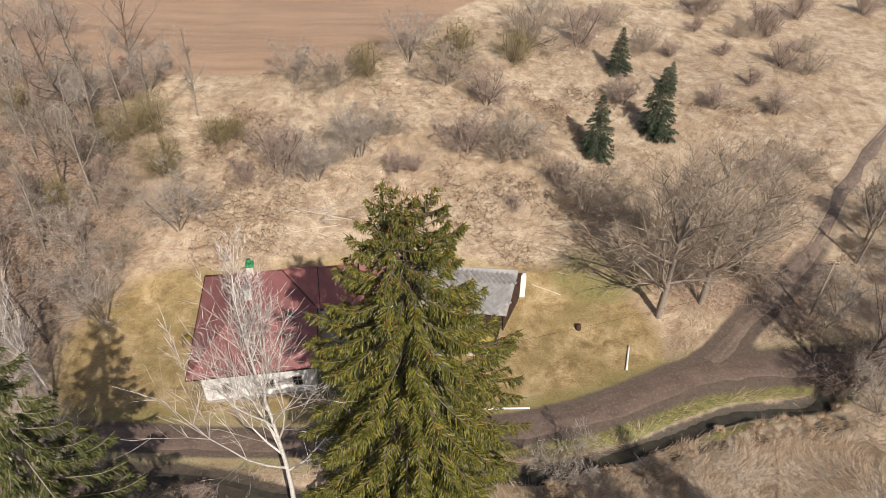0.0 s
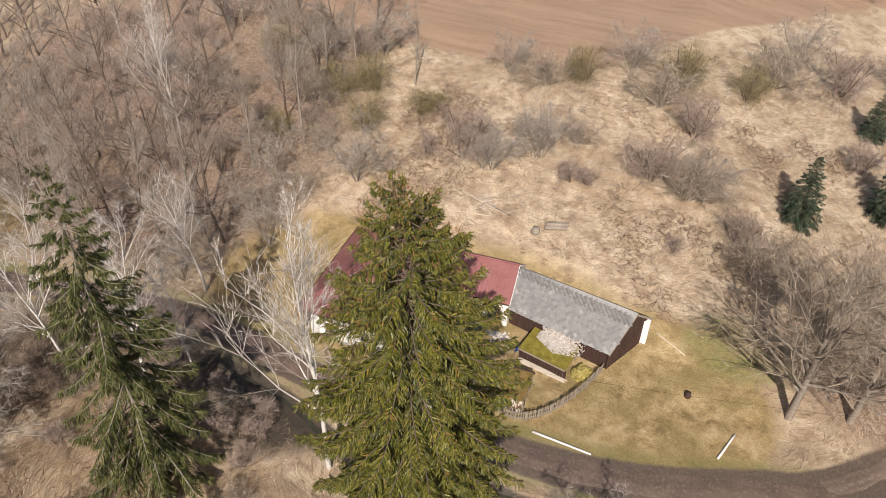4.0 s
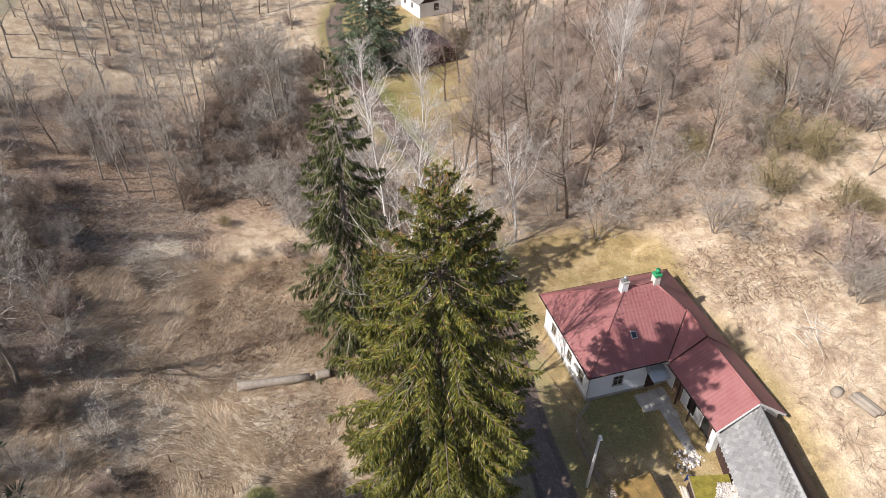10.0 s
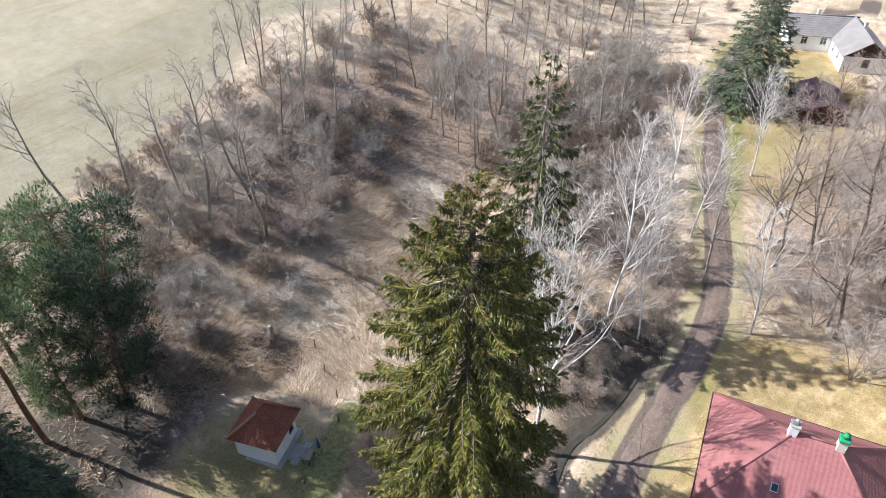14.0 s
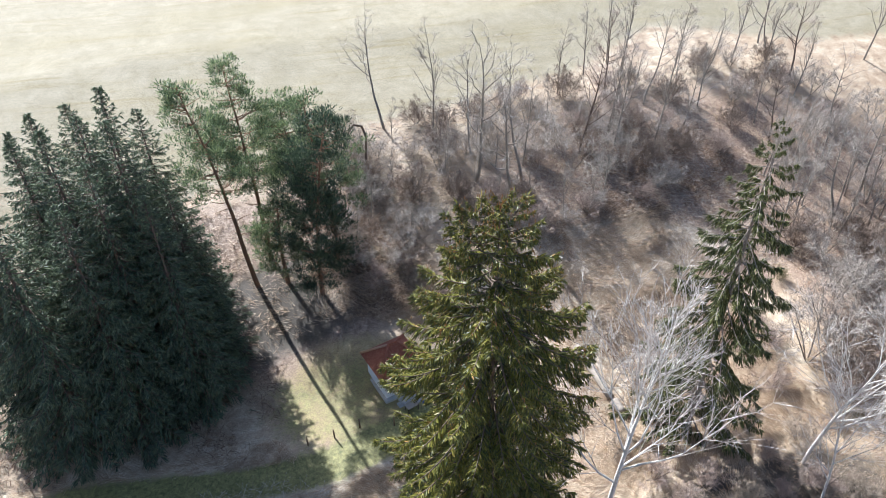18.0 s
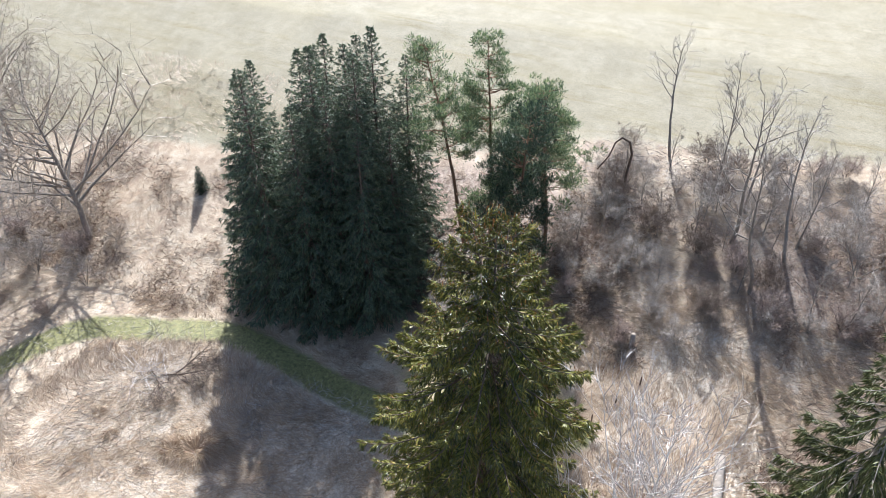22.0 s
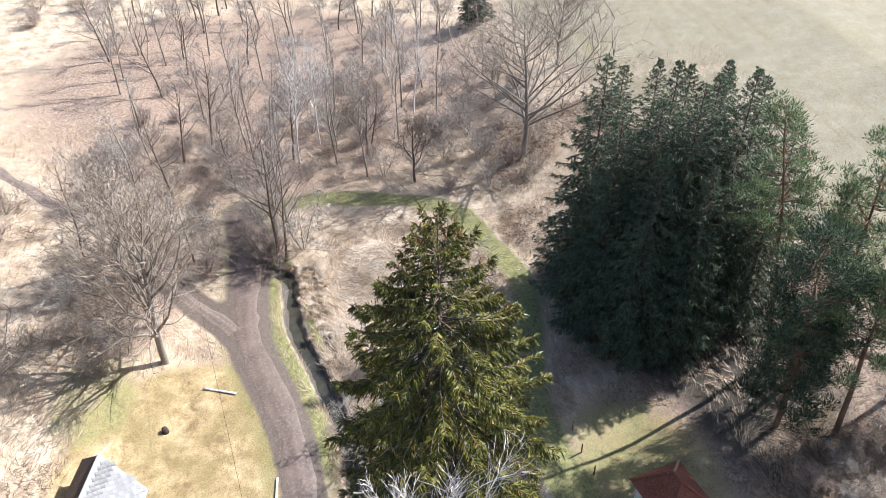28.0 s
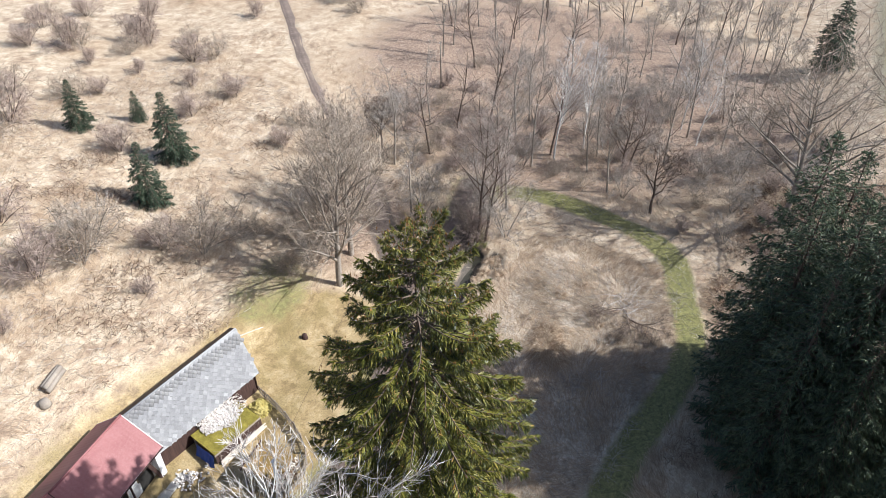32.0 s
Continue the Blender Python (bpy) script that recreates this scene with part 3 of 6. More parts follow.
def ribbon(name, line, half, lift, mat, label, category, crown=0.04, wob=0.25):
    """A strip that follows the land along a line, with uneven edges and wheel ruts."""
    p = np.array(smooth_line(line, 3))
    d = np.gradient(p, axis=0)
    d /= np.linalg.norm(d, axis=1)[:, None]
    nrm = np.stack([-d[:, 1], d[:, 0]], 1)
    cols = np.linspace(-1, 1, 9)
    rng = np.random.RandomState(5)
    V = []
    for i in range(len(p)):
        wl, wr = half + rng.uniform(-wob, wob), half + rng.uniform(-wob, wob)
        slim = float(np.interp(p[i][0], [-40, 2, 16, 30], [0.78, 0.82, 1.0, 1.05]))
        wl, wr = wl * slim, wr * slim
        for c in cols:
            q = p[i] + nrm[i] * c * (wl if c < 0 else wr)
            z = gz(*q) + lift + crown * (1 - abs(c)) - 0.05 * (abs(abs(c) - 0.5) < 0.15) - 0.12 * (abs(c) == 1)
            V.append((*q, z))
    n, k = len(p), len(cols)
    i = (np.arange(n - 1)[:, None] * k + np.arange(k - 1)[None, :]).ravel()
    ob = new(name, mesh_np(name, np.array(V), [np.stack([i, i + 1, i + k + 1, i + k], 1)], mat, True))
    return tagged(ob, label, category, kind="structure")


ribbon("road", LANE[1:], 1.35, 0.03, ROAD, "narrow worn asphalt lane with earthy edges", "road")
ribbon("road", BRANCH, 0.85, 0.03, TRACK_DIRT, "rutted earth track climbing between bushes", "track", wob=0.35)


def stream_water():
    p = np.array(smooth_line(STREAM, 3))
    p = p[p[:, 0] > -24]
    d = np.gradient(p, axis=0)
    d /= np.linalg.norm(d, axis=1)[:, None]
    nrm = np.stack([-d[:, 1], d[:, 0]], 1)
    V = []
    for i in range(len(p)):
        z = min(gz(*(p[i] + nrm[i] * c)) for c in (-0.3, 0, 0.3)) + 0.14
        half = float(np.interp(p[i][0], [-24, -6, 8], [0.12, 0.35, 0.6]))
        for c in (-half, half):
            V.append((*(p[i] + nrm[i] * c), z - 0.04))
    i = np.arange(len(p) - 1) * 2
    tagged(new("water", mesh_np("water", np.array(V), [np.stack([i, i + 1, i + 3, i + 2], 1)], WATER_DARK, True)), "shallow dark brook water in a narrow bed", "stream", kind="structure")


stream_water()


# ---- trees ----
def unit(v):
    return v / (np.linalg.norm(v) + 1e-9)


def bare_tree(seed, height, r, n1=12, n2=6, n3=5, stems=1, spread=0.7, up=0.16, clear=0.25, lean=(0, 0), wob=0.13, reach=0.45, twig=0.016, short=False):
    """Rows of tapered wood for a leafless tree: trunk and limbs, and fine twigs apart."""
    rng = np.random.RandomState(seed)
    thick, mid, fine = [], [], []

    def run(p, d, L, r0, r1, n, wb, upw, rows):
        pts = [(p, d)]
        for i in range(n):
            d = unit(d + rng.normal(0, wb, 3) + np.array([0, 0, upw]))
            q = p + d * L / n
            ra, rb = r0 + (r1 - r0) * i / n, r0 + (r1 - r0) * (i + 1) / n
            rows.append((*p, *q, ra, rb))
            p = q
            pts.append((p, d))
        return pts

    def off(d, s):
        return unit(d * rng.uniform(0.6, 1.0) + unit(np.cross(d, rng.normal(0, 1, 3))) * s)

    for st in range(stems):
        a = st * 2.4 + rng.uniform(-0.4, 0.4)
        o = np.array([math.cos(a), math.sin(a), 0]) * (0.0 if stems == 1 else 0.2)
        d0 = unit(np.array([lean[0], lean[1], 1.0]) + o * (rng.uniform(0.8, 4.2) if stems > 1 else 0))
        h = height * (rng.uniform(0.65, 1.0) if stems > 1 else 0.97)
        rr = r * (rng.uniform(0.6, 1) if stems > 1 else 1)
        trunk = run(o - d0 * 0.3, d0, h, rr, 0.02, 9 if stems == 1 else 5, wob * (0.35 if stems == 1 else 0.6), 0.05, thick)
        for k in range(n1):
            f = clear + (1 - clear) * ((k + rng.rand()) / n1) ** 1.1
            i = min(len(trunk) - 2, int(f * (len(trunk) - 1)))
            g = f * (len(trunk) - 1) - i
            p, d = trunk[i][0] + (trunk[i + 1][0] - trunk[i][0]) * g, trunk[i + 1][1]
            L1 = h * reach * rng.uniform(0.7, 1.15) * (1.12 - 0.85 * (f - clear) / (1 - clear))
            r1 = max(0.016, rr * 0.5 * (1.05 - 0.8 * f))
            limb = run(p, off(d, spread * rng.uniform(0.7, 1.3)), L1, r1, 0.012, 5, wob, up, thick if stems == 1 else mid)
            for m in range(n2):
                j = 1 + rng.randint(5)
                p2, d2 = limb[j]
                L2 = L1 * rng.uniform(0.3, 0.6) * (1.15 - 0.12 * j)
                br = run(p2, off(d2, spread), L2, max(0.012, r1 * 0.35), twig, 2 if short else 3, wob * 1.2, up * 0.8, fine if short else mid)
                for _ in range(n3):
                    p3, d3 = br[1 + rng.randint(2 if short else 3)]
                    run(p3, off(d3, spread), max(0.5, L2 * rng.uniform(0.3, 0.65)), twig, twig * 0.55, 1 if short else 2, wob * 1.3, up * 0.6, fine)
    return thick, mid, fine


def make_bare(name, seed, bark, twigs, label, category, x, y, group="", **kw):
    th, mi, fi = bare_tree(seed, **kw)
    t = thing(name, pose(x, y, gz(x, y)), label, category, group)
    if th:
        part("trunk", segs_mesh("trunk", [(th, 5)], bark), bark, t)
    V, F = segs_arrays(mi, 3)
    V2, F2 = blade_arrays(fi, seed, len(V))
    part("crown", mesh_np("crown", np.concatenate([V, V2]), [F, F2], twigs), twigs, t)
    return t


def again(src, x, y, s=1.0, turn=0.0, sink=0.0):
    c = copy_thing(src, pose(x, y, gz(x, y) - sink, 0, 0, turn))
    c.scale = (s, s, s)
    return c


def spruce_rows(seed, H, profile, whorl, per, lat, hang, r_twig, droop=0.3, lower=0.06, sub=4, gaps=0.0, frond=0.28, fall=1.0, leaders=((0, 0),), tiers=0.4, tip=0.45, slopes=(-0.38, -0.3, -0.1, 0.4, 1.1), wide=1.25):
    """Boughs in whorls, each a drooping feather: wood rows, outer and inner needled side twigs, and hanging twigs."""
    rng = np.random.RandomState(seed)
    hz, hr = [p[0] for p in profile], [p[1] for p in profile]
    wood, outer, inner, hung, tips = [], [], [], [], []
    down = np.array([0, 0, -1.0])
    norm = lambda v: v / (np.linalg.norm(v, axis=-1, keepdims=True) + 1e-9)
    z, turn = H * lower, 0.0
    while z < H - 0.25:
        R = np.interp(z, hz, hr)
        k = max(4, int(round(per * (0.6 + 0.4 * min(1, R / 3)))))
        turn += rng.uniform(0, 6.28)
        for b in range(k):
            turn += 6.2832 / k + rng.normal(0, 0.22)
            if rng.rand() < gaps:
                continue
            L = R * rng.uniform(0.72, 1.08) if rng.rand() < 0.85 else R * rng.uniform(0.5, 1.18)
            zz = z + rng.uniform(-0.5, 0.5) * whorl * tiers
            lead = leaders[b % len(leaders)]
            top = sstep(0.78, 0.97, zz / H)
            o = np.array([math.cos(turn), math.sin(turn), 0])
            side = np.array([-o[1], o[0], 0])
            n = max(4, int(L / 0.5))
            f = (np.arange(n) + 0.5) / n
            s0 = np.interp(zz / H, [0, 0.4, 0.7, 0.88, 1], slopes) + rng.normal(0, 0.09)
            sl = s0 - droop * np.sin(np.minimum(1, f * 1.25) * 3.14159) + tip * np.maximum(0, f - 0.7) / 0.3
            D = norm(o + side * (rng.normal(0, 0.25) * f)[:, None] + np.stack([0 * f, 0 * f, sl], 1))
            start = np.array([lead[0] * top, lead[1] * top, zz])
            P = np.concatenate([start[None], start + np.cumsum(D * (L / n), 0)])
            rr = 0.05 * (1 - 0.85 * np.linspace(0, 1, n + 1)) * (0.3 + L / 6) + 0.008
            wood.append(np.concatenate([P[:-1], P[1:], rr[:-1, None], rr[1:, None]], 1))
            tips.append(P[-1])
            m = max(6, int(lat * L))
            fl = np.sort(0.18 + 0.82 * rng.rand(m) ** 0.8)
            i = np.minimum((fl * n).astype(int), n - 1)
            g = (fl * n - i)[:, None]
            A = P[i] * (1 - g) + P[i + 1] * g
            d = D[i]
            sg = np.where(rng.rand(m) < 0.5, 1.0, -1.0)[:, None]
            shape = np.interp(fl, [0, 0.15, 0.5, 0.8, 1], [0.3, 0.5, 1.0, 0.75, 0.22])
            ll = (np.minimum(frond * L, wide) * shape + 0.14) * rng.uniform(0.6, 1.1, m)
            ld = norm(side * sg * rng.uniform(0.55, 1.0, (m, 1)) + d * rng.uniform(0.55, 1.0, (m, 1)) + down * rng.uniform(-0.05, 0.35, (m, 1)))
            B = A + ld * (ll * 0.55)[:, None]
            C = B + norm(ld + down * 0.5 * fall) * (ll * 0.45)[:, None]
            w = r_twig * rng.uniform(0.75, 1.25, (m, 1))
            rows = np.stack([np.concatenate([A, B, w * 0.8, w], 1), np.concatenate([B, C, w, w * 0.25], 1)], 1)
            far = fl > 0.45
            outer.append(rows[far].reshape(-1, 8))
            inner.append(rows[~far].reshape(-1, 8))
            u = rng.uniform(0.1, 1.0, (m, sub, 1))
            G = np.where(u < 0.55, A[:, None] + (B - A)[:, None] * (u / 0.55), B[:, None] + (C - B)[:, None] * ((u - 0.55) / 0.45))
            fan = norm(ld[:, None] * rng.uniform(0.2, 0.9, (m, sub, 1)) + d[:, None] * rng.uniform(-0.2, 0.6, (m, sub, 1)) + rng.normal(0, 0.25, (m, sub, 3)) + down * fall * rng.uniform(0.3, 1.1, (m, sub, 1)))
            E = G + fan * (hang * rng.uniform(0.4, 1.1, (m, sub, 1)) * (0.45 + 0.55 * min(1, L / 3)))
            wk = np.repeat(w[:, None], sub, 1) * 0.85
            hung.append(np.concatenate([G, E, wk, wk * 0.25], 2).reshape(-1, 8))
            outer.append(np.array([[*P[-1], *(P[-1] + D[-1] * 0.35 * min(1, L)), r_twig * 1.1, r_twig * 0.2]]))
        z += whorl * rng.uniform(0.75, 1.25) * np.interp(z / H, [0, 0.8, 1], [1, 0.85, 0.5])
    for lx, ly in leaders:
        outer.append(np.array([[lx, ly, H - 1.0, lx, ly, H, r_twig * 1.2, r_twig * 0.2]]))
    return np.concatenate(wood), np.concatenate(outer), np.concatenate(inner), np.concatenate(hung), np.array(tips)


def spruce(name, x, y, label, bark, mat, seed, H, profile, cones=0, base=None, old=None, **kw):
    wood, outer, inner, hung, tips = spruce_rows(seed, H, profile, **kw)
    t = thing(name, pose(x, y, gz(x, y) if base is None else base), label, "spruce tree")
    n = 12
    zs = np.linspace(-0.4, H - 0.3, n + 1)
    r = H * 0.0125
    part("trunk", segs_mesh("trunk", [([(0, 0, zs[i], 0, 0, zs[i + 1], r * (1 - i / n) + 0.02, r * (1 - (i + 1) / n) + 0.02) for i in range(n)], 10), (wood, 4)], bark), bark, t)

    def foliage(nm, rows, m, lab):
        V, F = blade_arrays(rows[0], seed, 0, 1.2)
        V2, F2 = blade_arrays(rows[1], seed + 1, len(V))
        part(nm, mesh_np(nm, np.concatenate([V, V2]), [F, F2], m), m, t, lab)
    # old: second needle material, which paints crown shade on inner and hanging twigs
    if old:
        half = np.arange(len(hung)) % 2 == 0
        foliage("crown", (outer, hung[half]), mat, "yellow-green needled twigs with sunlight put into the colour")
        foliage("drooping_foliage", (inner, hung[~half]), old, "curtains of hanging green twigs with shade put into the colour")
    else:
        foliage("crown", (np.concatenate([outer, inner]), hung), mat, "drooping needled twigs")
    if cones:
        rng = np.random.RandomState(seed + 9)
        tips = tips[tips[:, 2] > H * 0.55]
        rows = []
        for _ in range(cones):
            p = tips[rng.randint(len(tips))] * np.array([0.9, 0.9, 1]) + rng.normal(0, 0.2, 3)
            rows.append((*p, *(p + np.array([rng.normal(0, 0.02), rng.normal(0, 0.02), -0.14])), 0.024, 0.014))
        tagged(part("seed_cone", segs_mesh("seed_cone", [(rows, 5)], CONE), CONE, t, "orange-brown hanging cones"), kind="stuff")
    return t


PROFILE_HERO = [(2, 5.6), (5, 6.6), (10, 7.1), (15, 6.9), (20, 6.0), (23, 4.8), (25, 3.8), (27, 2.6), (28.6, 1.5), (30.3, 0.45)]
hero = spruce("norway_spruce", -1.9, 27.0, "tall yellow-green spruce with drooping branches and brown cones", BARK_BROWN, NEEDLE_HERO, 11, 30.2, PROFILE_HERO, cones=700, old=NEEDLE_SHADED,
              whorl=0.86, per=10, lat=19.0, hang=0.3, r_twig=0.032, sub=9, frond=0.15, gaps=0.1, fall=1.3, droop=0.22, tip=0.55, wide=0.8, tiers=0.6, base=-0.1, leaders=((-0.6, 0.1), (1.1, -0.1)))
PROFILE_THIN = [(2, 6.9), (6, 6.6), (12, 5.3), (18, 3.9), (23, 2.4), (26.5, 1.0), (28.5, 0.3)]
spruce("norway_spruce", -21.4, 21.9, "slender grey-green spruce with thin hanging branches", BARK_GREY, NEEDLE_OLIVE, 12, 28.2, PROFILE_THIN, base=0.0,
       whorl=1.0, per=7, lat=13.0, hang=0.5, r_twig=0.032, sub=9, fall=1.8, droop=0.4, gaps=0.16, frond=0.16, wide=0.8, slopes=(-0.55, -0.4, -0.2, 0.2, 1.0))

PROFILE_DARK = [(0.3, 5.0), (4, 4.9), (9, 4.1), (14, 3.1), (19, 1.9), (22, 0.9), (24, 0.15)]
DARK = dict(whorl=0.6, per=7, lat=7.0, hang=0.4, r_twig=0.042, sub=5, droop=0.12, lower=0.02, frond=0.22, wide=1.0, slopes=(-0.2, -0.15, 0.0, 0.4, 1.1))
dark_a = spruce("spruce", 30.0, 4.3, "dense dark green spruce in a close stand", BARK_BROWN, NEEDLE_DARK, 21, 24.0, PROFILE_DARK, **DARK)
dark_b = spruce("spruce", 26.0, 10.4, "dense dark green spruce in a close stand", BARK_BROWN, NEEDLE_DARK, 22, 24.0, PROFILE_DARK, **DARK)
for ob in (dark_a, dark_b):
    ob["group"] = "dark spruces in the stand"
for i, (x, y, top) in enumerate([(19.0, 1.5, 26.8), (18.4, 5.6, 26.4), (22.4, 6.0, 26.2), (22.3, -1.4, 24.8), (25.2, 3.6, 24.6), (28.6, 8.0, 23.6), (26.5, -0.6, 23.2), (22.0, 10.0, 23.0), (17.0, 8.2, 21.5), (17.6, -2.0, 23.4), (16.0, 4.6, 20.5), (20.6, 3.4, 26.0), (24.2, 1.0, 25.2), (20.0, 7.8, 24.6)]):
    s = (top - gz(x, y)) / 24.0
    again((dark_a, dark_b)[i % 2], x, y, s, 37 * i)
s = (25.6 - gz(26, 10.4)) / 24
dark_b.scale = (s, s, s)
s = (23.1 - gz(30, 4.3)) / 24
dark_a.scale = (s, s, s)

PROFILE_SMALL = [(0.2, 2.1), (1.2, 2.3), (4, 1.6), (6, 0.8), (7.6, 0.1)]
small = spruce("young_spruce", 17.8, 72.2, "young blue-green spruce standing in dry grass", BARK_BROWN, NEEDLE_BLUE, 31, 7.6, PROFILE_SMALL, whorl=0.3, per=10, lat=12.0, hang=0.2, r_twig=0.035, sub=5, frond=0.26, droop=0.1, tip=0.15, lower=0.03, slopes=(-0.4, -0.35, -0.2, 0.1, 0.9))
small["group"] = "young spruces on the slope"
for i, (x, y, h) in enumerate([(25.7, 76.5, 8.8), (23.2, 88.8, 6.4), (29.7, 86.5, 4.2)]):
    again(small, x, y, h / 7.6, 70 * i + 30)
far_spruce = again(dark_a, -79.0, 27.3, 0.7, 20)
far_spruce.scale = (1.4, 1.4, 0.8)
tagged(far_spruce, "dark green spruce beside the lane and far house", group="spruces by the far house")
for x, y, s in ((-90, 46, 0.42), (-93, 51, 0.45), (-108, 24, 0.55)):
    again(far_spruce, x, y, s, 33 * s * 10)
again(small, 98.8, 10.6, 1.6, 10)["label"] = "young dark spruce at the meadow edge"
again(small, 42.4, 1.4, 0.42, 80)["label"] = "small dark spruce at the meadow edge"


def pine(name, x, y, seed, H, lean, label, low=8, many=8, mat=NEEDLE_PINE, spread=3.4):
    """A bare curving trunk, dead stubs below and flattened clouds of needles on the limbs above."""
    rng = np.random.RandomState(seed)
    t = thing(name, pose(x, y, gz(x, y)), label, "pine tree", "pines beside the spruce stand")
    n = 14
    pts = [np.array([0, 0, -0.4])]
    d = unit(np.array([lean[0], lean[1], 1.0]))
    for i in range(n):
        d = unit(d + rng.normal(0, 0.03, 3))
        pts.append(pts[-1] + d * H / n)
    r = 0.24
    wood, clouds = [], []
    for i in range(min(4, low), n + 1):
        for _ in range(many if i >= low else 2):
            a, f = rng.uniform(0, 6.283), i / n
            L = spread * rng.uniform(0.35, 1.0) * (1.1 - 0.7 * max(0, f - 0.7) / 0.3) * (1.0 if i >= low else 0.5)
            p = pts[i] + (pts[i - 1] - pts[i]) * rng.uniform(0.0, 0.5)
            o = unit(np.array([math.cos(a), math.sin(a), rng.uniform(-0.1, 0.4)]))
            m = max(3, int(L / 0.5))
            for j in range(m):
                o = unit(o + rng.normal(0, 0.14, 3) + np.array([0, 0, 0.06]))
                q = p + o * L / m
                wood.append((*p, *q, 0.05 * (1 - 0.7 * j / m), 0.05 * (1 - 0.7 * (j + 1) / m)))
                p = q
                if i >= low and j >= m * 0.4:
                    clouds.append((*(q + rng.normal(0, 0.2, 3)), rng.uniform(0.5, 1.0)))
    part("trunk", segs_mesh("trunk", [([(*pts[i], *pts[i + 1], r * (1 - 0.85 * i / n), r * (1 - 0.85 * (i + 1) / n)) for i in range(n)], 8), (wood, 4)], BARK_PINE), BARK_PINE, t)
    C = np.array(clouds)
    k = 85
    D = rng.normal(0, 1, (len(C), k, 3))
    D /= np.linalg.norm(D, axis=-1, keepdims=True)
    A = C[:, None, :3] + D * C[:, None, 3:4] * rng.uniform(0.2, 1.0, (len(C), k, 1)) * np.array([1, 1, 0.5])
    B = A + (D * 0.7 + np.array([0, 0, 0.45])) * rng.uniform(0.16, 0.34, (len(C), k, 1))
    w = np.full((len(C), k, 1), 0.034)
    V, F = blade_arrays(np.concatenate([A, B, w, w * 0.5], 2).reshape(-1, 8), seed)
    part("crown", mesh_np("crown", V, [F], mat), mat, t, "soft clumped blue-green needle tufts")
    return t


pine("scots_pine", 11.4, -1.8, 41, 23.6, (0.12, 0.13), "tall leaning pine with bare reddish trunk and high crown", 8, 11)
pine("scots_pine", 9.8, -4.6, 44, 20.8, (0.05, 0.02), "pine with bare trunk beside the spruce stand", 7, 11)
pine("scots_pine", 5.1, -7.6, 42, 14.0, (0.03, 0.0), "leaning pine with a spreading grey-green crown", 6, 11, spread=4.0)
pine("scots_pine", 3.4, -3.0, 46, 18.2, (0.0, 0.06), "pine with a pale green flattened crown", 7, 11, spread=4.2)
pine("scots_pine", 5.6, 0.2, 43, 21.2, (-0.02, 0.08), "dense dark blue-green pine with a full low crown", 2, 12, NEEDLE_BLUE, 3.8)
pine("scots_pine", 8.6, -1.6, 45, 9.5, (0.02, -0.02), "bushy young pine under taller trees", 4, 8, spread=2.8)

# birches
birch = make_bare("birch_tree", 51, BIRCH, TWIG_BIRCH, "white-barked leafless birch beside the brook", "birch tree", -10.6, 28.6, "birches by the brook", height=23.5, r=0.23, n1=20, n2=10, n3=10, spread=0.52, up=0.15, clear=0.28, reach=0.44, wob=0.1, twig=0.013)
b2 = make_bare("birch_tree", 52, BIRCH, TWIG_BIRCH, "leafless birch with pale branches in the thicket", "birch tree", -28.5, 27.6, "birches by the brook", height=18.0, r=0.17, n1=16, n2=9, n3=11, spread=0.6, up=0.1, clear=0.26, reach=0.44, wob=0.12, twig=0.011)
again(b2, -36.6, 26.1, 0.95, 120)
again(b2, -27.0, 31.2, 0.7, 200)

# big leafless trees by the junction and at the edge of the eastern wood
big = make_bare("deciduous_tree", 61, BARK_GREY, TWIG_TAN, "big leafless tree with upswept grey limbs", "tree", 21.0, 50.4, "leafless trees by the junction", height=18.0, r=0.4, n1=26, n2=12, n3=12, spread=0.72, up=0.13, clear=0.2, reach=0.52, twig=0.013)
big2 = make_bare("deciduous_tree", 62, BARK_GREY, TWIG_TAN, "big leafless tree with twiggy crown", "tree", 25.5, 52.0, "leafless trees by the junction", height=17.5, r=0.36, n1=24, n2=12, n3=12, spread=0.8, up=0.11, clear=0.2, reach=0.54, twig=0.013)
again(big2, 30.5, 55.5, 0.8, 100)
oak = make_bare("oak_tree", 63, BARK_GREY, TWIG_TAN, "lone leafless oak with a broad round crown", "oak tree", 50.5, 11.2, height=18.0, r=0.4, n1=32, n2=12, n3=12, spread=1.1, up=0.07, clear=0.24, reach=0.85, wob=0.1, twig=0.012)
apple = make_bare("fruit_tree", 64, BARK_BROWN, TWIG_BROWN, "small crooked leafless fruit tree", "tree", 49.3, 25.2, "small crooked trees", height=9.0, r=0.2, n1=14, n2=8, n3=9, spread=0.9, up=0.1, clear=0.3, reach=0.6, wob=0.2)

